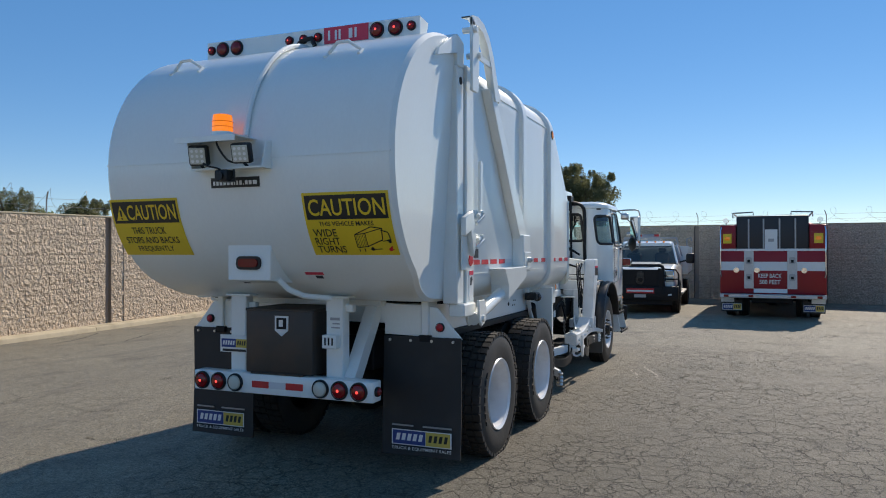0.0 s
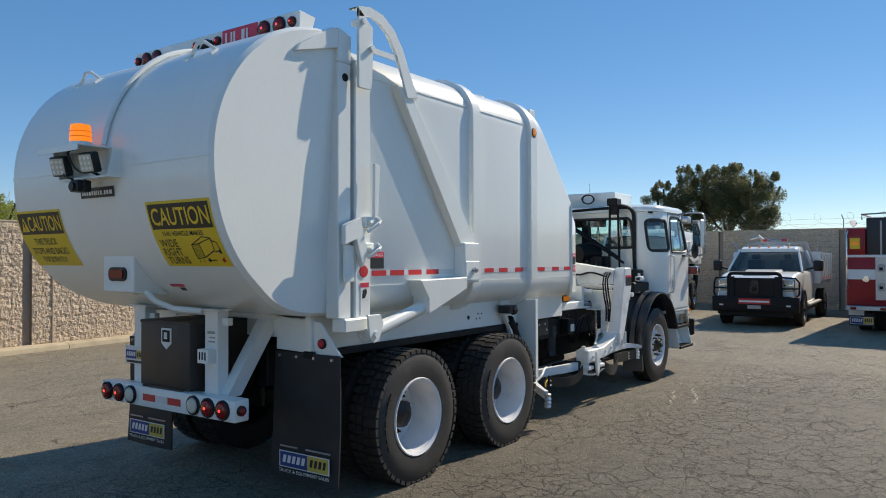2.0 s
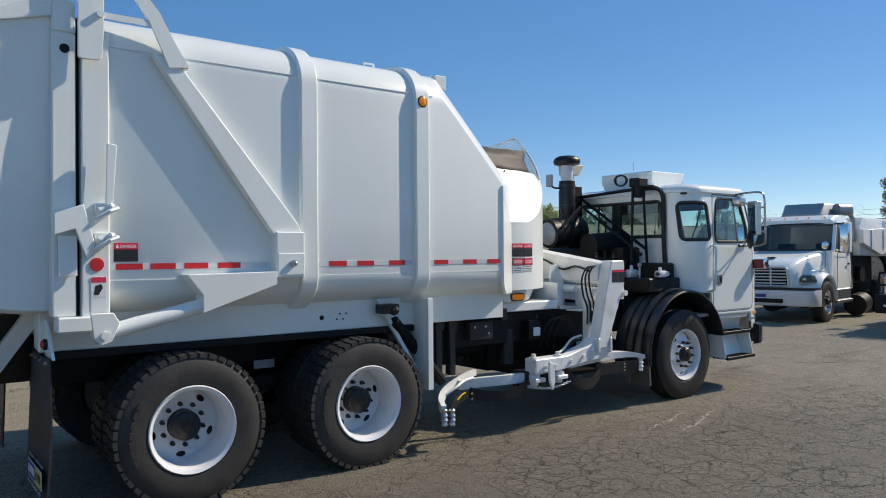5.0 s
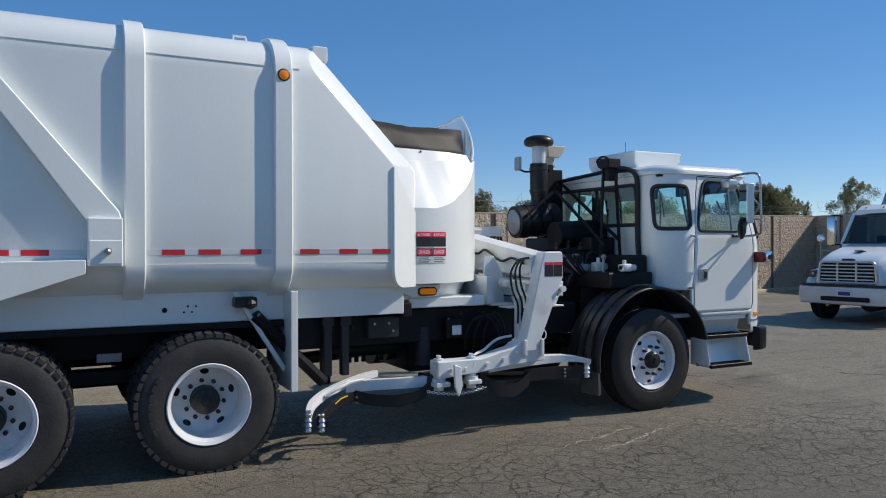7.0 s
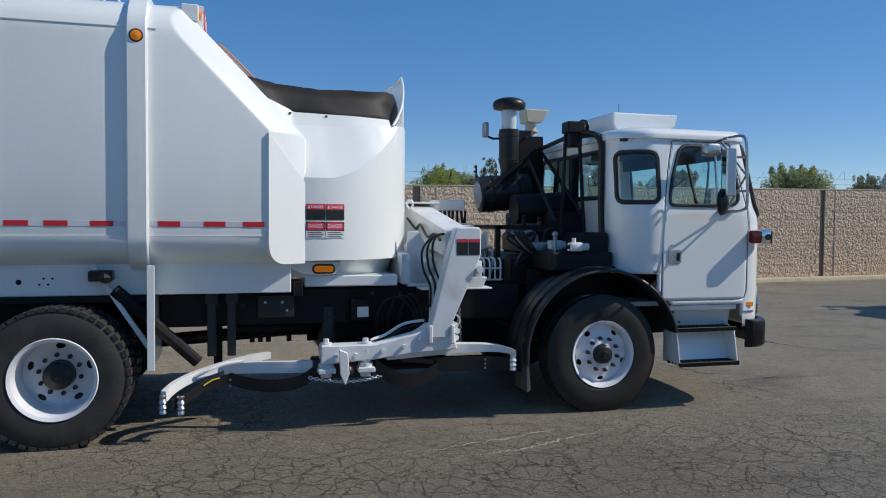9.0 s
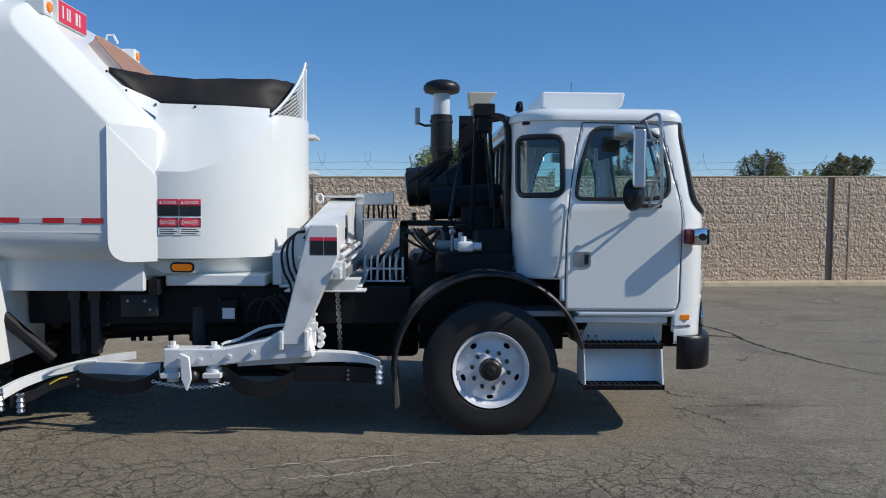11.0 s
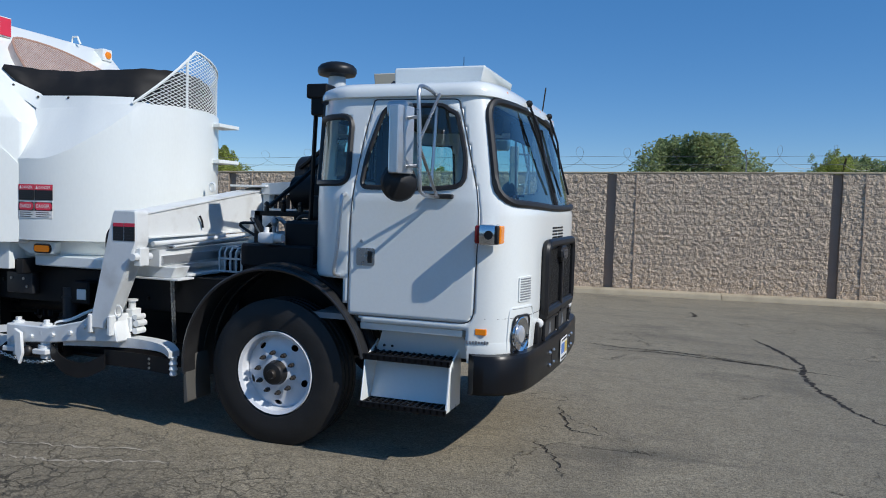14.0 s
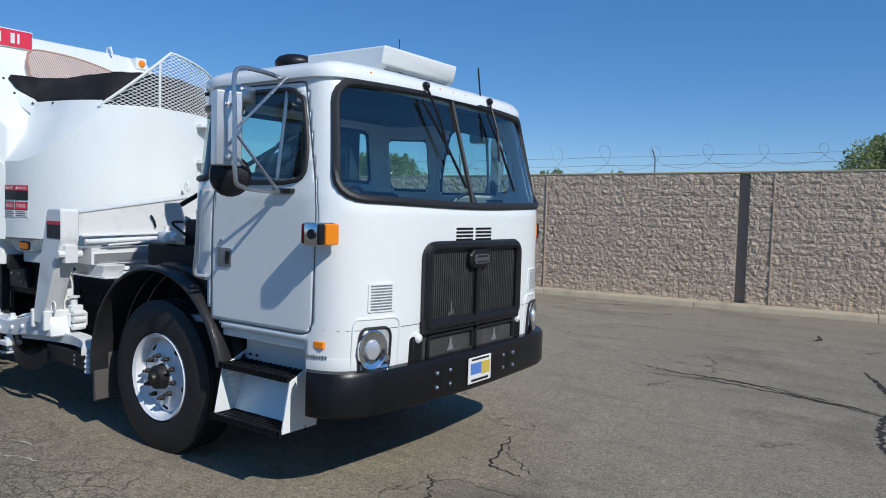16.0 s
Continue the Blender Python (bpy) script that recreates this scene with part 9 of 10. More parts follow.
for sy in (-1, 1):
    part("side_glass", Shape().add([(-0.6, sy * 0.975, 1.42), (-2.0, sy * 0.975, 1.42), (-2.0, sy * 0.78, 1.95), (-1.1, sy * 0.78, 1.95)], [(0, 1, 2, 3)]), DARKGLASS, pick, "dark side window").visible_shadow = False
    part("rear_pillar", Shape().tube([(-2.05, sy * 0.97, 1.4), (-2.05, sy * 0.78, 1.98)], 0.07, 6), PWHITE, pick)
    part("seat", Shape().box(-1.6, -1.45, sy * 0.42 - 0.22, sy * 0.42 + 0.22, 1.2, 1.72, 0.05).box(-1.58, -1.48, sy * 0.42 - 0.12, sy * 0.42 + 0.12, 1.74, 1.88, 0.04), INTERIOR, pick, "grey seat")
    hl = part("headlamp", Shape().box(0.78, 0.95, sy * 0.78 - 0.13, sy * 0.78 + 0.13, 0.92, 1.24, 0.03, 2), CHROME, pick, "stacked clear headlamp")
    for z in (1.0, 1.16):
        part("lens", Shape().box(0.945, 0.96, sy * 0.78 - 0.10, sy * 0.78 + 0.10, z - 0.06, z + 0.06, 0.006), CLEARLENS, hl)
    mr = part("mirror", Shape().box(-0.72, -0.58, sy * 1.28 - 0.12, sy * 1.28 + 0.12, 1.42, 1.72, 0.05, 2), BLACKPLASTIC, pick, "large black tow mirror")
    part("mirror_arm", Shape().tube([(-0.62, sy * 0.98, 1.46), (-0.64, sy * 1.2, 1.52)], 0.025, 6), BLACKPLASTIC, pick)
    part("wheel_arch", Shape().loft([[(r * math.cos(t), sy * y, 0.43 + r * math.sin(t)) for r, y in ((0.47, 0.9), (0.47, 1.025), (0.52, 1.03), (0.52, 0.9))] for t in np.linspace(math.radians(-15), math.radians(195), 16)]), BLACKPLASTIC, pick, "black wheel arch")
    make_wheel("wheel", pick, pose(0, sy * 0.90, 0.43, 0, 0, 180 if sy > 0 else 0), 0.43, 0.27, rim=BRIGHT, label="black tyre on a bright rim")
    make_wheel("wheel", pick, pose(-3.95, sy * 0.98, 0.43, 0, 0, 180 if sy > 0 else 0), 0.43, 0.27, rim=BRIGHT, label="black tyre on a bright rim")
    part("running_board", Shape().box(-3.2, -0.6, sy * 1.0 - 0.08, sy * 1.0 + 0.08, 0.50, 0.56, 0.01), TREAD, pick)
    bd_ = part("bed_side", Shape().box(-5.1, -2.35, sy * 1.15 - 0.03, sy * 1.15 + 0.03, 1.15, 1.92, 0.01), PWHITE, pick, "white tipper bed side")
    for k in range(5):
        part("stake", Shape().box(-2.42 - 0.6 * k, -2.36 - 0.6 * k, sy * 1.19 - 0.02, sy * 1.19 + 0.02, 1.13, 1.93, 0.006), PWHITE, bd_)
    part("red_stripe", Shape().box(-5.1, -2.35, sy * 1.185 - 0.002, sy * 1.185 + 0.002, 1.16, 1.22), REDTAPE, pick)
    part("rear_post", Shape().tube([(-2.4, sy * 1.12, 1.9), (-2.4, sy * 1.12, 2.18), (-2.4, sy * 1.24, 2.22), (-2.4, sy * 1.26, 2.12)], 0.022, 6), GALV, pick, "grey bent post")
part("grille", Shape().box(0.86, 0.94, -0.62, 0.62, 0.72, 1.26, 0.03), BLACKPLASTIC, pick, "black grille")
for k in range(4):
    part("grille_bar", Shape().box(0.935, 0.955, -0.60, 0.60, 0.78 + 0.12 * k, 0.82 + 0.12 * k, 0.006), BLACKPLASTIC, pick)
gd = part("grille_guard", Shape().tube([(1.10, y, z) for y, z in rounded([(-0.62, 0.60), (-0.62, 1.38), (0.62, 1.38), (0.62, 0.60)], [0, 0.12, 0.12, 0], 5)], 0.045, 8), BLACKPAINT, pick, "black tube grille guard")
for y in (-0.55, 0.55):
    part("guard_post", Shape().box(1.06, 1.13, y - 0.07, y + 0.07, 0.42, 1.30, 0.012), BLACKPAINT, gd)
for sy in (-1, 1):
    part("guard_wing", Shape().tube([(1.08, sy * 0.60, 1.28), (1.04, sy * 0.95, 1.26), (0.9, sy * 1.02, 1.15), (0.95, sy * 1.02, 0.85), (1.06, sy * 0.9, 0.72), (1.08, sy * 0.6, 0.72)], 0.026, 6).tube([(1.08, sy * 0.6, 1.0), (0.98, sy * 1.0, 1.0)], 0.02, 6), BLACKPAINT, gd)
part("guard_mesh", Shape().box(1.07, 1.085, -0.55, 0.55, 0.62, 1.26), BLACKPAINT, gd)
part("round_badge", Shape().revolve([(0.13, 0), (0.12, 0.02), (0.07, 0.025), (0.07, 0.005)], (1.09, 0, 0.98), (1, 0, 0), 20).cyl((1.09, 0, 1.12), (1.12, 0, 1.12), 0.10, None, 16), GREASE, gd, "dark round emblem shape")
part("bumper", Shape().box(0.86, 1.14, -1.03, 1.03, 0.40, 0.80, 0.03, 2).box(0.80, 1.02, -0.86, 0.86, 0.27, 0.42, 0.02), BLACKPAINT, pick, "black heavy bumper")
part("front_plate", Shape().box(1.14, 1.15, -0.38, 0.38, 0.60, 0.74, 0.003), REDTAPE, pick, "red and white bumper plate")
part("plate_bar", Shape().box(1.15, 1.154, -0.36, 0.36, 0.645, 0.69), SIGNWHITE, pick)
part("number_plate", Shape().box(1.14, 1.15, -0.16, 0.16, 0.48, 0.57, 0.003), GALV, pick, "number plate left blank")
for sy in (-1, 1):
    part("fog_lamp", Shape().box(1.135, 1.15, sy * 0.80 - 0.05, sy * 0.80 + 0.05, 0.55, 0.59), SIGNWHITE, pick)
part("bed_floor", Shape().box(-5.1, -2.3, -1.15, 1.15, 1.05, 1.16, 0.01).box(-2.36, -2.28, -1.18, 1.18, 1.1, 1.95, 0.01), PWHITE, pick, "white bed floor and headboard")
rk = part("cab_rack", Shape().prism([(-1.0, 1.62), (-0.82, 2.24), (0.82, 2.24), (1.0, 1.62), (0.95, 1.62), (0.78, 2.19), (-0.78, 2.19), (-0.95, 1.62)], "x", -2.30, -2.24), GALV, pick, "grey mesh cab rack")
s = Shape()
for k in range(24):
    y = -0.78 + 1.56 * k / 23
    s.box(-2.275, -2.265, y - 0.004, y + 0.004, 1.95, 2.2)
for k in range(6):
    s.box(-2.275, -2.265, -0.8, 0.8, 1.98 + 0.04 * k, 1.985 + 0.04 * k)
part("rack_mesh", s, GALV, rk)["kind"] = "stuff"
part("light_bar", Shape().box(-1.62, -1.44, -0.35, 0.35, 2.08, 2.14, 0.02), CLEARLENS, pick, "low roof light bar")
for y in (-0.5, -0.25, 0.0, 0.25, 0.5):
    part("roof_lamp", Shape().ball((-1.05, y, 2.07), 0.03, 8), AMBERLENS, pick)
wn_ = part("winch", Shape().box(-2.9, -2.6, -0.25, 0.15, 2.16, 2.34, 0.03).cyl((-2.7, -0.3, 2.26), (-2.7, 0.25, 2.26), 0.08, None, 12).tube([(-2.75, -0.3, 2.2), (-2.75, -0.55, 2.42), (-2.75, -0.8, 2.36)], 0.05, 8).box(-2.9, -2.5, -0.1, 0.3, 1.9, 2.2, 0.02), GALV, pick, "grey crane head behind the cab")
part("winch_strap", Shape().box(-2.6, -2.58, -0.42, -0.30, 2.26, 2.33).box(-2.6, -2.58, 0.1, 0.24, 2.27, 2.34), REDTAPE, wn_)
part("underbody", Shape().box(-4.9, 0.86, -0.74, 0.74, 0.30, 0.62, 0.02).box(-3.2, -0.55, -0.95, 0.95, 0.34, 0.56, 0.02).cyl((-3.95, -0.8, 0.43), (-3.95, 0.8, 0.43), 0.08, None, 10), BLACKPAINT, pick, "dark underbody")

# ---- white sweeper truck with a long bonnet ----
sweep = thing("sweeper_truck", "white street sweeper truck with a sloping bonnet and chrome wheels", "truck", pose(10.72, 3.38, 0, 0, 0, 187))
part("bonnet", hull([(1.02, 0.70, 0.62, 0.84, 1.32, 0.10), (0.92, 0.80, 0.66, 0.80, 1.42, 0.14), (0.5, 0.86, 0.72, 0.80, 1.56, 0.16), (0.0, 0.92, 0.80, 0.80, 1.66, 0.18), (-0.75, 1.02, 0.92, 0.80, 1.76, 0.18)]), CABWHITE, sweep, "white sloping bonnet", smooth=40)
part("bonnet_badge", Shape().box(0.42, 0.55, -0.10, 0.10, 1.575, 1.60, 0.01, m=None), GREASE, sweep)
for sy in (-1, 1):
    rings = []
    for t in np.linspace(math.radians(22), math.radians(180), 18):
        rings.append([(0.02 + r * math.cos(t), sy * y, 0.50 + r * math.sin(t)) for r, y in ((0.60, 0.72), (0.60, 1.16), (0.66, 1.18), (0.72, 1.10), (0.78, 0.95), (0.80, 0.72))])
    part("wing", Shape().loft(rings), CABWHITE, sweep, "white flared front wing", smooth=50)
    hl = part("headlamp", hull([(0.10, 0.03, 0.02, 1.0, 1.08, 0.01), (0.07, 0.20, 0.15, 0.97, 1.12, 0.04), (-0.16, 0.22, 0.17, 0.96, 1.15, 0.04)]), DARKGLASS, sweep, "swept-back headlamp with a dark lens", m=pose(0.68, sy * 0.93, 0.02, 0, 0, sy * 26))
    part("lamp_eye", Shape().ball((0.05, -0.07 * sy, 1.05), 0.055, 12).ball((0.03, 0.07 * sy, 1.06), 0.045, 12), CLEARLENS, hl, "clear lamp eyes")
    make_wheel("wheel", sweep, pose(0, sy * 1.03, 0.5, 0, 0, 180 if sy > 0 else 0), 0.5, 0.28, rim=CHROME, label="black tyre on a chrome wheel")
    make_wheel("wheel", sweep, pose(-4.6, sy * 1.03, 0.5, 0, 0, 180 if sy > 0 else 0), 0.5, 0.28, rim=CHROME, label="black tyre on a chrome wheel")
    part("side_glass", Shape().add([(-1.05, sy * 1.062, 1.72), (-1.95, sy * 1.062, 1.72), (-1.95, sy * 1.0, 2.42), (-1.25, sy * 1.0, 2.42)], [(0, 1, 2, 3)]), DARKGLASS, sweep, "dark door window").visible_shadow = False
    part("door_gap", Shape().tube([(x, sy * 1.068, z) for x, z in rounded([(-0.92, 0.75), (-2.02, 0.75), (-2.02, 1.70), (-0.98, 1.70)], 0.04)], 0.008, 5, True), SEAM, sweep)
    part("door_handle", Shape().box(-1.9, -1.78, sy * 1.07 - 0.015, sy * 1.07 + 0.015, 1.38, 1.43, 0.008), BLACKPLASTIC, sweep)
    part("hood_mirror", Shape().revolve([(0.001, 0.04), (0.07, 0.03), (0.095, 0.0), (0.07, -0.04), (0.001, -0.05)], (0.05, sy * 1.12, 1.88), (-1, 0, 0), 16), CHROME, sweep, "round chrome bonnet mirror")
    part("hood_mirror_arm", Shape().tube([(0.05, sy * 1.12, 1.86), (0.06, sy * 1.12, 1.35), (0.0, sy * 1.0, 1.28)], 0.012, 6).tube([(0.05, sy * 1.12, 1.6), (-0.3, sy * 0.95, 1.55)], 0.01, 6), GALV, sweep)
    dm = part("door_mirror", Shape().box(-0.85, -0.72, sy * 1.30 - 0.10, sy * 1.30 + 0.10, 1.72, 2.40, 0.03, 2), CHROME, sweep, "tall chrome door mirror")
    part("mirror_arm", Shape().tube([(-0.8, sy * 1.05, 2.42), (-0.78, sy * 1.3, 2.44)], 0.018, 6).tube([(-0.8, sy * 1.05, 1.74), (-0.78, sy * 1.3, 1.72)], 0.018, 6), BLACKPAINT, sweep)
    part("cab_step", Shape().box(-1.9, -0.75, sy * 1.0 - 0.14, sy * 1.0 + 0.14, 0.42, 0.50, 0.01).box(-1.9, -0.75, sy * 1.0 - 0.12, sy * 1.0 + 0.1, 0.5, 0.78, 0.02), BRIGHT, sweep, "bright cab step and tank")
    part("suction_arm", Shape().cyl((-2.9, sy * 1.05, 0.35), (-2.2, sy * 1.1, 0.3), 0.28, None, 18), BLACKPAINT, sweep, "black gutter broom housing")
part("cab", hull([(-0.72, 1.05, 1.02, 0.75, 1.76, 0.06), (-1.30, 1.06, 1.0, 0.72, 1.78, 0.06), (-2.15, 1.06, 1.0, 0.72, 1.78, 0.06)]), CABWHITE, sweep, "white day cab", smooth=40)
part("cab_roof", hull([(-1.12, 0.96, 0.88, 2.44, 2.56, 0.05), (-1.35, 1.0, 0.90, 2.42, 2.68, 0.08), (-2.0, 1.0, 0.90, 2.42, 2.70, 0.08), (-2.16, 1.0, 0.92, 2.42, 2.62, 0.06)]), CABWHITE, sweep, "white rounded cab roof")
part("windscreen", Shape().add([(-0.73, 1.0, 1.76), (-0.73, -1.0, 1.76), (-1.16, -0.92, 2.46), (-1.16, 0.92, 2.46), (-0.66, 0.0, 1.76), (-1.10, 0.0, 2.47)], [(0, 4, 5, 3), (4, 1, 2, 5)]), DARKGLASS, sweep, "dark windscreen").visible_shadow = False
for sy in (-1, 1):
    part("screen_pillar", Shape().tube([(-0.75, sy * 1.04, 1.74), (-1.18, sy * 0.96, 2.48)], 0.045, 6), CABWHITE, sweep, "white windscreen pillar")
part("screen_gasket", Shape().tube([(-0.72, 1.0, 1.77), (-0.655, 0, 1.77), (-0.72, -1.0, 1.77)], 0.02, 6).tube([(-1.15, -0.92, 2.45), (-1.095, 0, 2.46), (-1.15, 0.92, 2.45)], 0.02, 6), GASKET, sweep)
part("back_wall", Shape().box(-2.16, -2.12, -1.0, 1.0, 1.7, 1.95).box(-2.16, -2.12, -1.0, -0.5, 1.9, 2.5).box(-2.16, -2.12, 0.5, 1.0, 1.9, 2.5), CABWHITE, sweep)
for yy in (-1.06, 0.95):
    part("rear_pillar", Shape().box(-2.16, -1.95, yy, yy + 0.11, 1.7, 2.5, 0.01), CABWHITE, sweep)
for y in (-0.5, 0.5):
    part("seat", Shape().box(-1.9, -1.75, y - 0.24, y + 0.24, 1.2, 1.95, 0.06, 2), SEATCLOTH, sweep, "dark seat")
for y in (-0.7, -0.3, 0.0, 0.3, 0.7):
    part("roof_lamp", Shape().ball((-1.22, y, 2.60), 0.035, 8), AMBERLENS, sweep)
gr = part("grille", Shape().prism(rounded([(-0.60, 0.92), (0.60, 0.92), (0.56, 1.33), (-0.56, 1.33)], 0.08), "x", 0.95, 1.05, 0.01), BLACKPAINT, sweep, "chrome barred grille")
for k in range(5):
    part("grille_bar", Shape().box(1.045, 1.07, -0.56, 0.56, 0.955 + 0.075 * k, 0.985 + 0.075 * k, 0.008), PALESTEEL, gr)
for y in (-0.2, 0.2):
    part("grille_post", Shape().box(1.05, 1.075, y - 0.02, y + 0.02, 0.93, 1.32, 0.006), PALESTEEL, gr)
part("grille_rim", Shape().tube([(1.05, y, z) for y, z in rounded([(-0.62, 0.90), (0.62, 0.90), (0.58, 1.35), (-0.58, 1.35)], 0.09)], 0.028, 8, True), PALESTEEL, gr)
part("grille_emblem", Shape().prism(rounded([(-0.14, 1.36), (0.14, 1.36), (0.14, 1.42), (-0.14, 1.42)], 0.03), "x", 0.97, 1.0), GREASE, sweep)
bl2 = smooth_path([(0.62, -1.2, 0), (0.95, -1.12, 0), (1.10, -0.7, 0), (1.14, 0, 0), (1.10, 0.7, 0), (0.95, 1.12, 0), (0.62, 1.2, 0)], 4)
part("bumper", Shape().loft([[(p.x - 0.06, p.y, 0.42), (p.x, p.y, 0.44), (p.x + 0.02, p.y, 0.6), (p.x, p.y, 0.80), (p.x - 0.06, p.y, 0.82)] for p in bl2]), material("pale_silver_bumper", (0.62, 0.63, 0.64), 0.35, 0.2, spread=0.05), sweep, "pale silver bumper")
part("bumper_slot", Shape().prism(rounded([(-0.52, 0.50), (0.52, 0.50), (0.52, 0.60), (-0.52, 0.60)], 0.04), "x", 1.12, 1.165), BLACKPAINT, sweep)
part("bumper_strip", Shape().loft([[(p.x - 0.05, p.y, 0.815), (p.x + 0.012, p.y, 0.82), (p.x + 0.012, p.y, 0.86), (p.x - 0.05, p.y, 0.865)] for p in bl2]), BLACKPLASTIC, sweep, "black bumper strip")
part("number_plate", Shape().box(1.16, 1.17, -0.16, 0.16, 0.60, 0.74, 0.003), SIGNWHITE, sweep, "dealer plate")
part("blue_field", Shape().box(1.17, 1.173, -0.13, 0.13, 0.63, 0.71), SIGNBLUE, sweep)
hopper_b = part("sweeper_body", Shape().prism([(-2.72, 1.62), (-2.72, 2.40), (-3.05, 2.66), (-5.9, 2.66), (-6.6, 2.30), (-6.6, 1.55)], "y", -1.08, 1.08, 0.03, 2), ARMWHITE, sweep, "white sweeper debris body")
for sy in (-1, 1):
    part("side_panel", Shape().prism([(-2.62, 1.95), (-2.62, 2.30), (-4.6, 2.38), (-6.1, 2.30), (-6.1, 1.80), (-4.2, 1.62)], "y", sy * 1.10, sy * 1.20, 0.008), ARMWHITE, hopper_b, "white folded side panel")
    for x in (-3.3, -4.4, -5.5):
        part("panel_rib", Shape().box(x - 0.03, x + 0.03, sy * 1.215 - 0.015, sy * 1.215 + 0.015, 1.78, 2.32, 0.005), ARMWHITE, hopper_b)
part("sweeper_engine", Shape().box(-4.6, -2.75, -0.85, 0.85, 0.85, 1.60, 0.05, 2).cyl((-3.2, -1.0, 1.1), (-3.2, 1.0, 1.1), 0.22, None, 16), BLACKPAINT, sweep, "black auxiliary engine under the body")
part("suction_hose", Shape().tube(smooth_line([(-5.1, 0.9, 1.7), (-5.0, 1.12, 1.3), (-4.9, 1.12, 0.8), (-4.95, 1.0, 0.35)], 6), 0.085, 12), BLACKPLASTIC, sweep, "black ribbed suction hose")
part("blue_decal", Shape().box(-5.2, -4.75, 1.082, 1.088, 2.42, 2.60), material("pale_blue_decal", (0.25, 0.45, 0.6), 0.5), hopper_b)
part("engine_box", Shape().box(-2.6, -2.25, -0.95, 0.95, 0.8, 1.9, 0.03), BLACKPAINT, sweep, "black box behind the cab")
part("roof_unit", hull([(-1.55, 0.55, 0.45, 2.68, 2.74, 0.02), (-1.75, 0.62, 0.5, 2.68, 3.02, 0.04), (-2.7, 0.62, 0.5, 2.68, 3.04, 0.04)]), GALV, sweep, "grey sloping hood behind the cab")
part("air_drum", Shape().cyl((-2.45, 0.9, 2.85), (-2.1, 0.7, 2.85), 0.16, None, 18).tube([(-2.4, 0.9, 2.8), (-2.6, 0.95, 2.6), (-2.6, 0.95, 2.0)], 0.06, 8), GALV, sweep, "grey air cleaner drum")
part("beacon", Shape().cyl((-2.9, 0.8, 2.72), (-2.9, 0.8, 2.9), 0.08, None, 14), AMBERLENS, sweep, "orange beacon")
part("chassis", Shape().box(-6.4, 0.9, -0.45, 0.45, 0.55, 0.85, 0.02).cyl((-4.6, -0.9, 0.5), (-4.6, 0.9, 0.5), 0.09, None, 10), BLACKPAINT, sweep, "dark chassis")
# ---- trees behind the walls ----
LEAVES = {"D": LEAF_DARK, "M": LEAF_MID, "Y": LEAF_YELLOW}


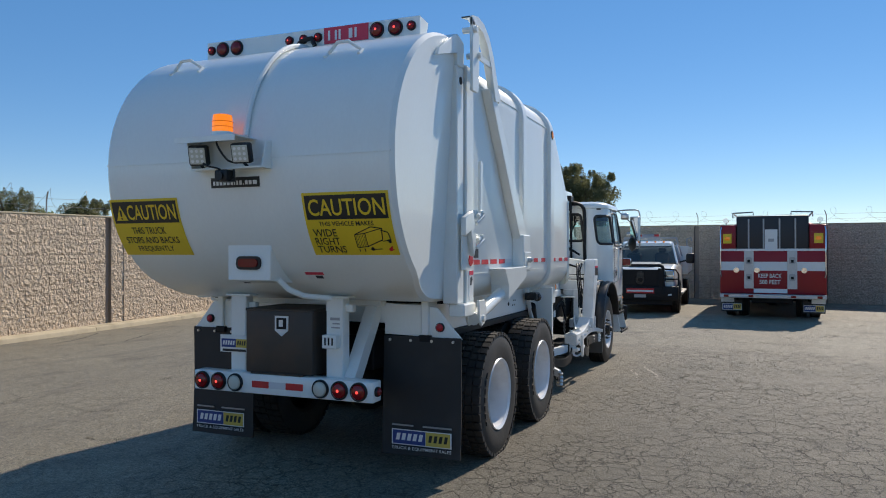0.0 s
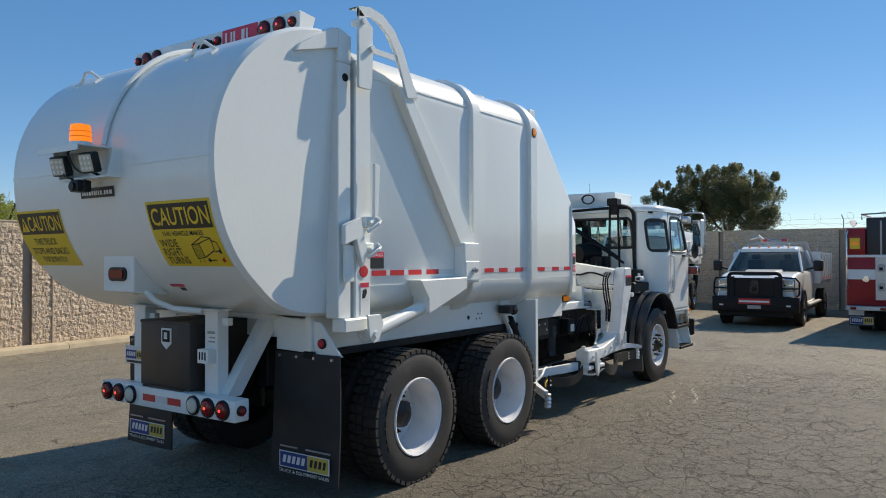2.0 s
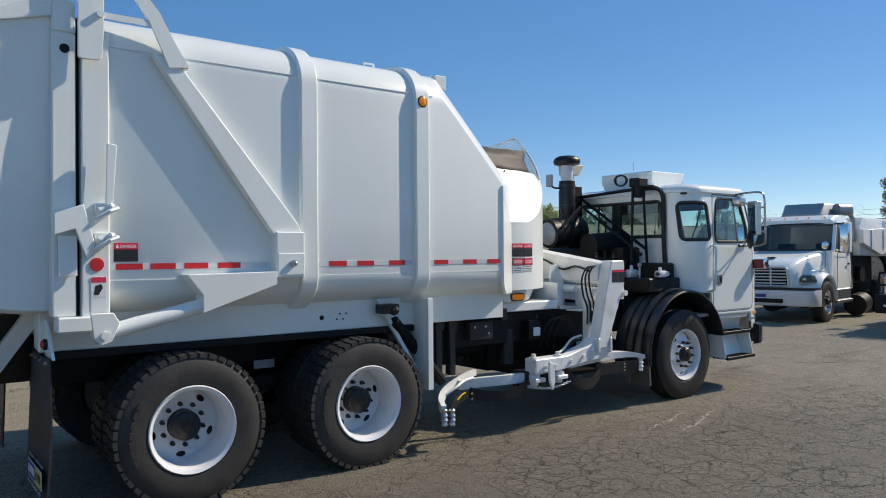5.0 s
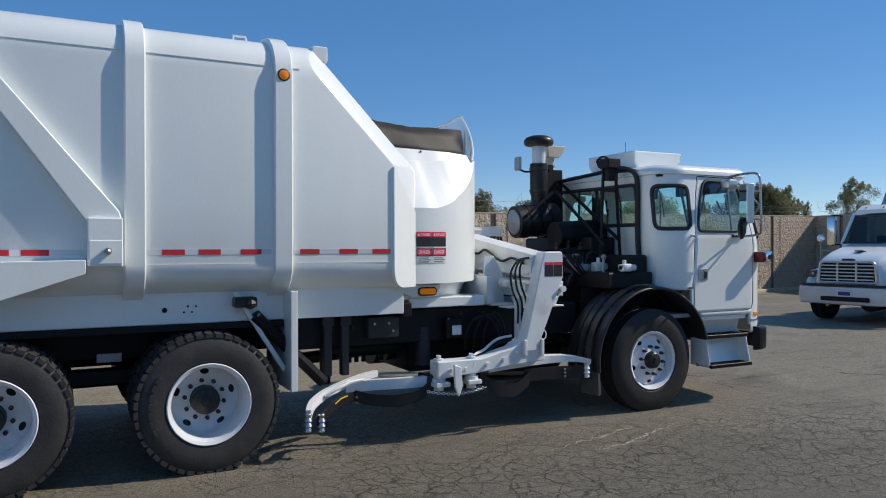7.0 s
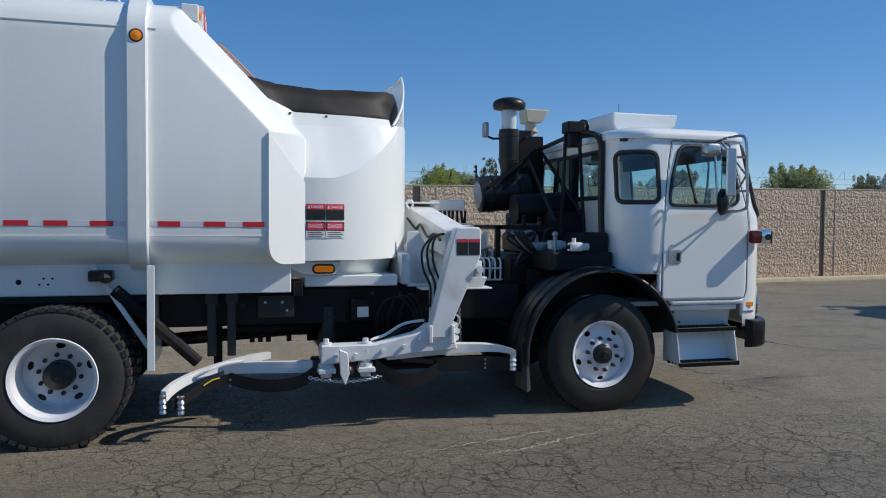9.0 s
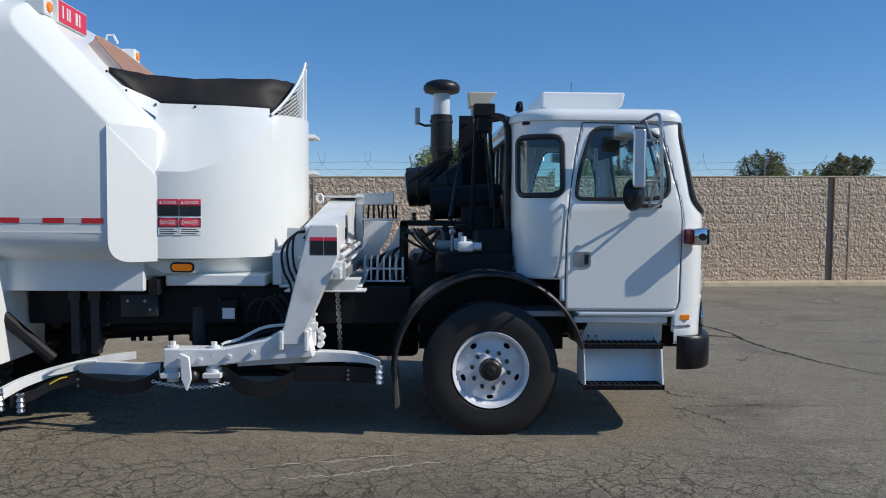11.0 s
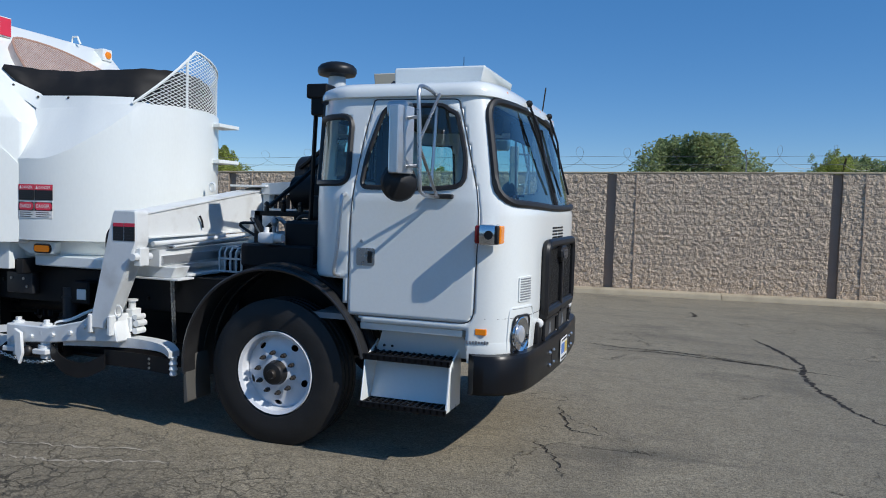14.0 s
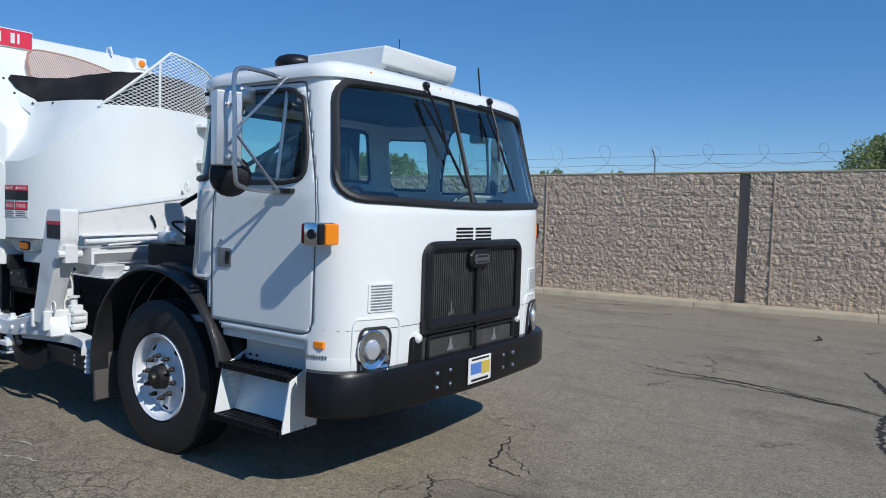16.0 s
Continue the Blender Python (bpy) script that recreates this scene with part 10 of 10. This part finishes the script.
def tree(x, y, top, width, kind, seed, cypress=False):
    r = random.Random(seed)
    t = thing("tree", {"D": "dark green leafy tree beyond the yard wall", "M": "bushy green tree beyond the yard wall", "Y": "yellow-green tree beyond the yard wall"}[kind] if not cypress else "slim dark cypress beyond the yard wall", "tree", pose(x, y, 0, 0, 0, r.uniform(0, 360)), "trees beyond the wall")
    w = width * (0.62 if not cypress else 0.5)
    fork = top * 0.38
    s = Shape()
    lean = Vector((r.uniform(-0.2, 0.2), r.uniform(-0.2, 0.2), 0))
    rad = 0.035 * top
    s.cyl((0, 0, -0.1), lean * 0.5 + Vector((0, 0, fork)), rad, rad * 0.7, 8)
    tips = []
    n_limb = 1 if cypress else 7
    for i in range(n_limb):
        a = 2 * math.pi * i / n_limb + r.uniform(-0.3, 0.3)
        out = w * r.uniform(0.35, 0.75)
        tip = Vector((out * math.cos(a), out * math.sin(a), top * r.uniform(0.55, 0.92))) if not cypress else Vector((0, 0, top * 0.9))
        mid = tip * 0.5 + Vector((0, 0, fork * 0.4))
        s.tube([lean * 0.5 + Vector((0, 0, fork * 0.9)), mid, tip], rad * 0.3, 5)
        tips.append(tip)
    part("trunk", s, BARK, t, "brown trunk and limbs")
    clumps = []
    n_c = 14 if cypress else 34
    for i in range(n_c):
        if cypress:
            z = top * (0.12 + 0.85 * i / n_c)
            clumps.append((Vector((r.uniform(-0.1, 0.1), r.uniform(-0.1, 0.1), z)), max(0.12, w * 0.7 * (1 - i / n_c) ** 0.6)))
            continue
        cz, hz = top * 0.62, top * 0.36
        d = Vector((r.gauss(0, 1), r.gauss(0, 1), r.gauss(0, 1))).normalized() * r.uniform(0.35, 0.82)
        cr = r.uniform(0.16, 0.30)
        clumps.append((Vector((w * d.x, w * d.y, cz + hz * d.z * 1.05)), w * cr))
    for tip in tips:
        clumps.append((tip * 0.9, w * 0.26))
    if not cypress:
        for i in range(26):
            a = r.uniform(0, 2 * math.pi)
            c = Vector((w * r.uniform(0.1, 0.55) * math.cos(a), w * r.uniform(0.1, 0.55) * math.sin(a), top * r.uniform(0.78, 0.94)))
            for j in range(4):
                clumps.append((c + Vector((0.02 * j, 0, 0.05 * w * j)), w * (0.10 - 0.02 * j)))
    vs, fs = [], []
    leaf = max(0.05, 0.0145 * width) * (1.0 if not cypress else 0.8)
    total = 34000 if width > 4 else 15000 if width > 2.5 else 6500
    vol = sum(c[1] ** 2 for c in clumps)
    for c, cr in clumps:
        for k in range(int(total * cr ** 2 / vol)):
            d = Vector((r.gauss(0, 1), r.gauss(0, 1), r.gauss(0, 0.8))).normalized() * cr * (r.random() ** 0.4)
            p = c + d
            if p.z > top + 0.1:
                continue
            u = Vector((r.gauss(0, 1), r.gauss(0, 1), r.gauss(0, 0.6))).normalized()
            v = u.cross(Vector((r.gauss(0, 1), r.gauss(0, 1), r.gauss(0, 1)))).normalized()
            l = leaf * r.uniform(0.6, 1.5)
            n0 = len(vs)
            vs += [p - u * l, p + v * l * 0.38, p + u * l, p - v * l * 0.38 + u.cross(v) * l * 0.25]
            fs += [(n0, n0 + 1, n0 + 2, n0 + 3)]
    sh = Shape()
    sh.v, sh.f = vs, fs
    me = bpy.data.meshes.new("crown")
    me.from_pydata([tuple(p) for p in vs], [], fs)
    me.materials.append(LEAVES[kind])
    o = new("crown", me)
    o.parent = t
    o["label"] = "crown of small leaves"
    return t


TREES = [
    (65.1, 20.4, 10.0, 4.6, "D"), (67.9, 18.0, 11.7, 6.0, "D"), (66.8, 14.4, 11.6, 6.0, "D"), (65.4, 11.4, 10.6, 5.4, "D"),
    (41.0, 31.0, 6.2, 3.6, "D"), (50.3, 35.4, 5.9, 2.6, "D"), (40.2, 23.6, 6.2, 3.2, "D"), (41.7, 34.4, 6.4, 2.8, "D"),
    (41.8, 31.3, 6.4, 4.4, "D"), (49.2, 45.4, 6.3, 2.9, "D"), (9.8, 41.1, 5.6, 3.4, "Y"), (14.6, 44.9, 6.8, 1.9, "D"),
    (30.7, 32.3, 5.5, 4.4, "M"), (39.1, 35.4, 5.4, 2.4, "D"), (-12.2, 36.5, 4.2, 2.8, "Y"), (12.1, 47.1, 5.7, 5.4, "M"),
    (25.2, 45.9, 5.7, 2.8, "D"), (2.7, 38.0, 6.0, 7.2, "M"),
    (-24.2, 30.2, 4.9, 5.0, "Y"), (-18.3, 40.3, 4.6, 2.6, "M"), (21.7, 40.2, 6.0, 3.8, "D"), (27.0, 39.7, 5.6, 4.2, "D"), (26.2, 43.0, 5.0, 2.0, "M"),
]
for i, (x, y, top, w, kind) in enumerate(TREES):
    tree(x, y, top, w, kind, 100 + i)
for i, (x, y, top, w) in enumerate(((18.3, 50.7, 7.0, 1.7), (19.8, 50.2, 5.7, 0.9), (13.7, 45.2, 6.4, 0.8), (17.3, 51.0, 6.4, 0.7))):
    tree(x, y, top, w, "D", 300 + i, True)
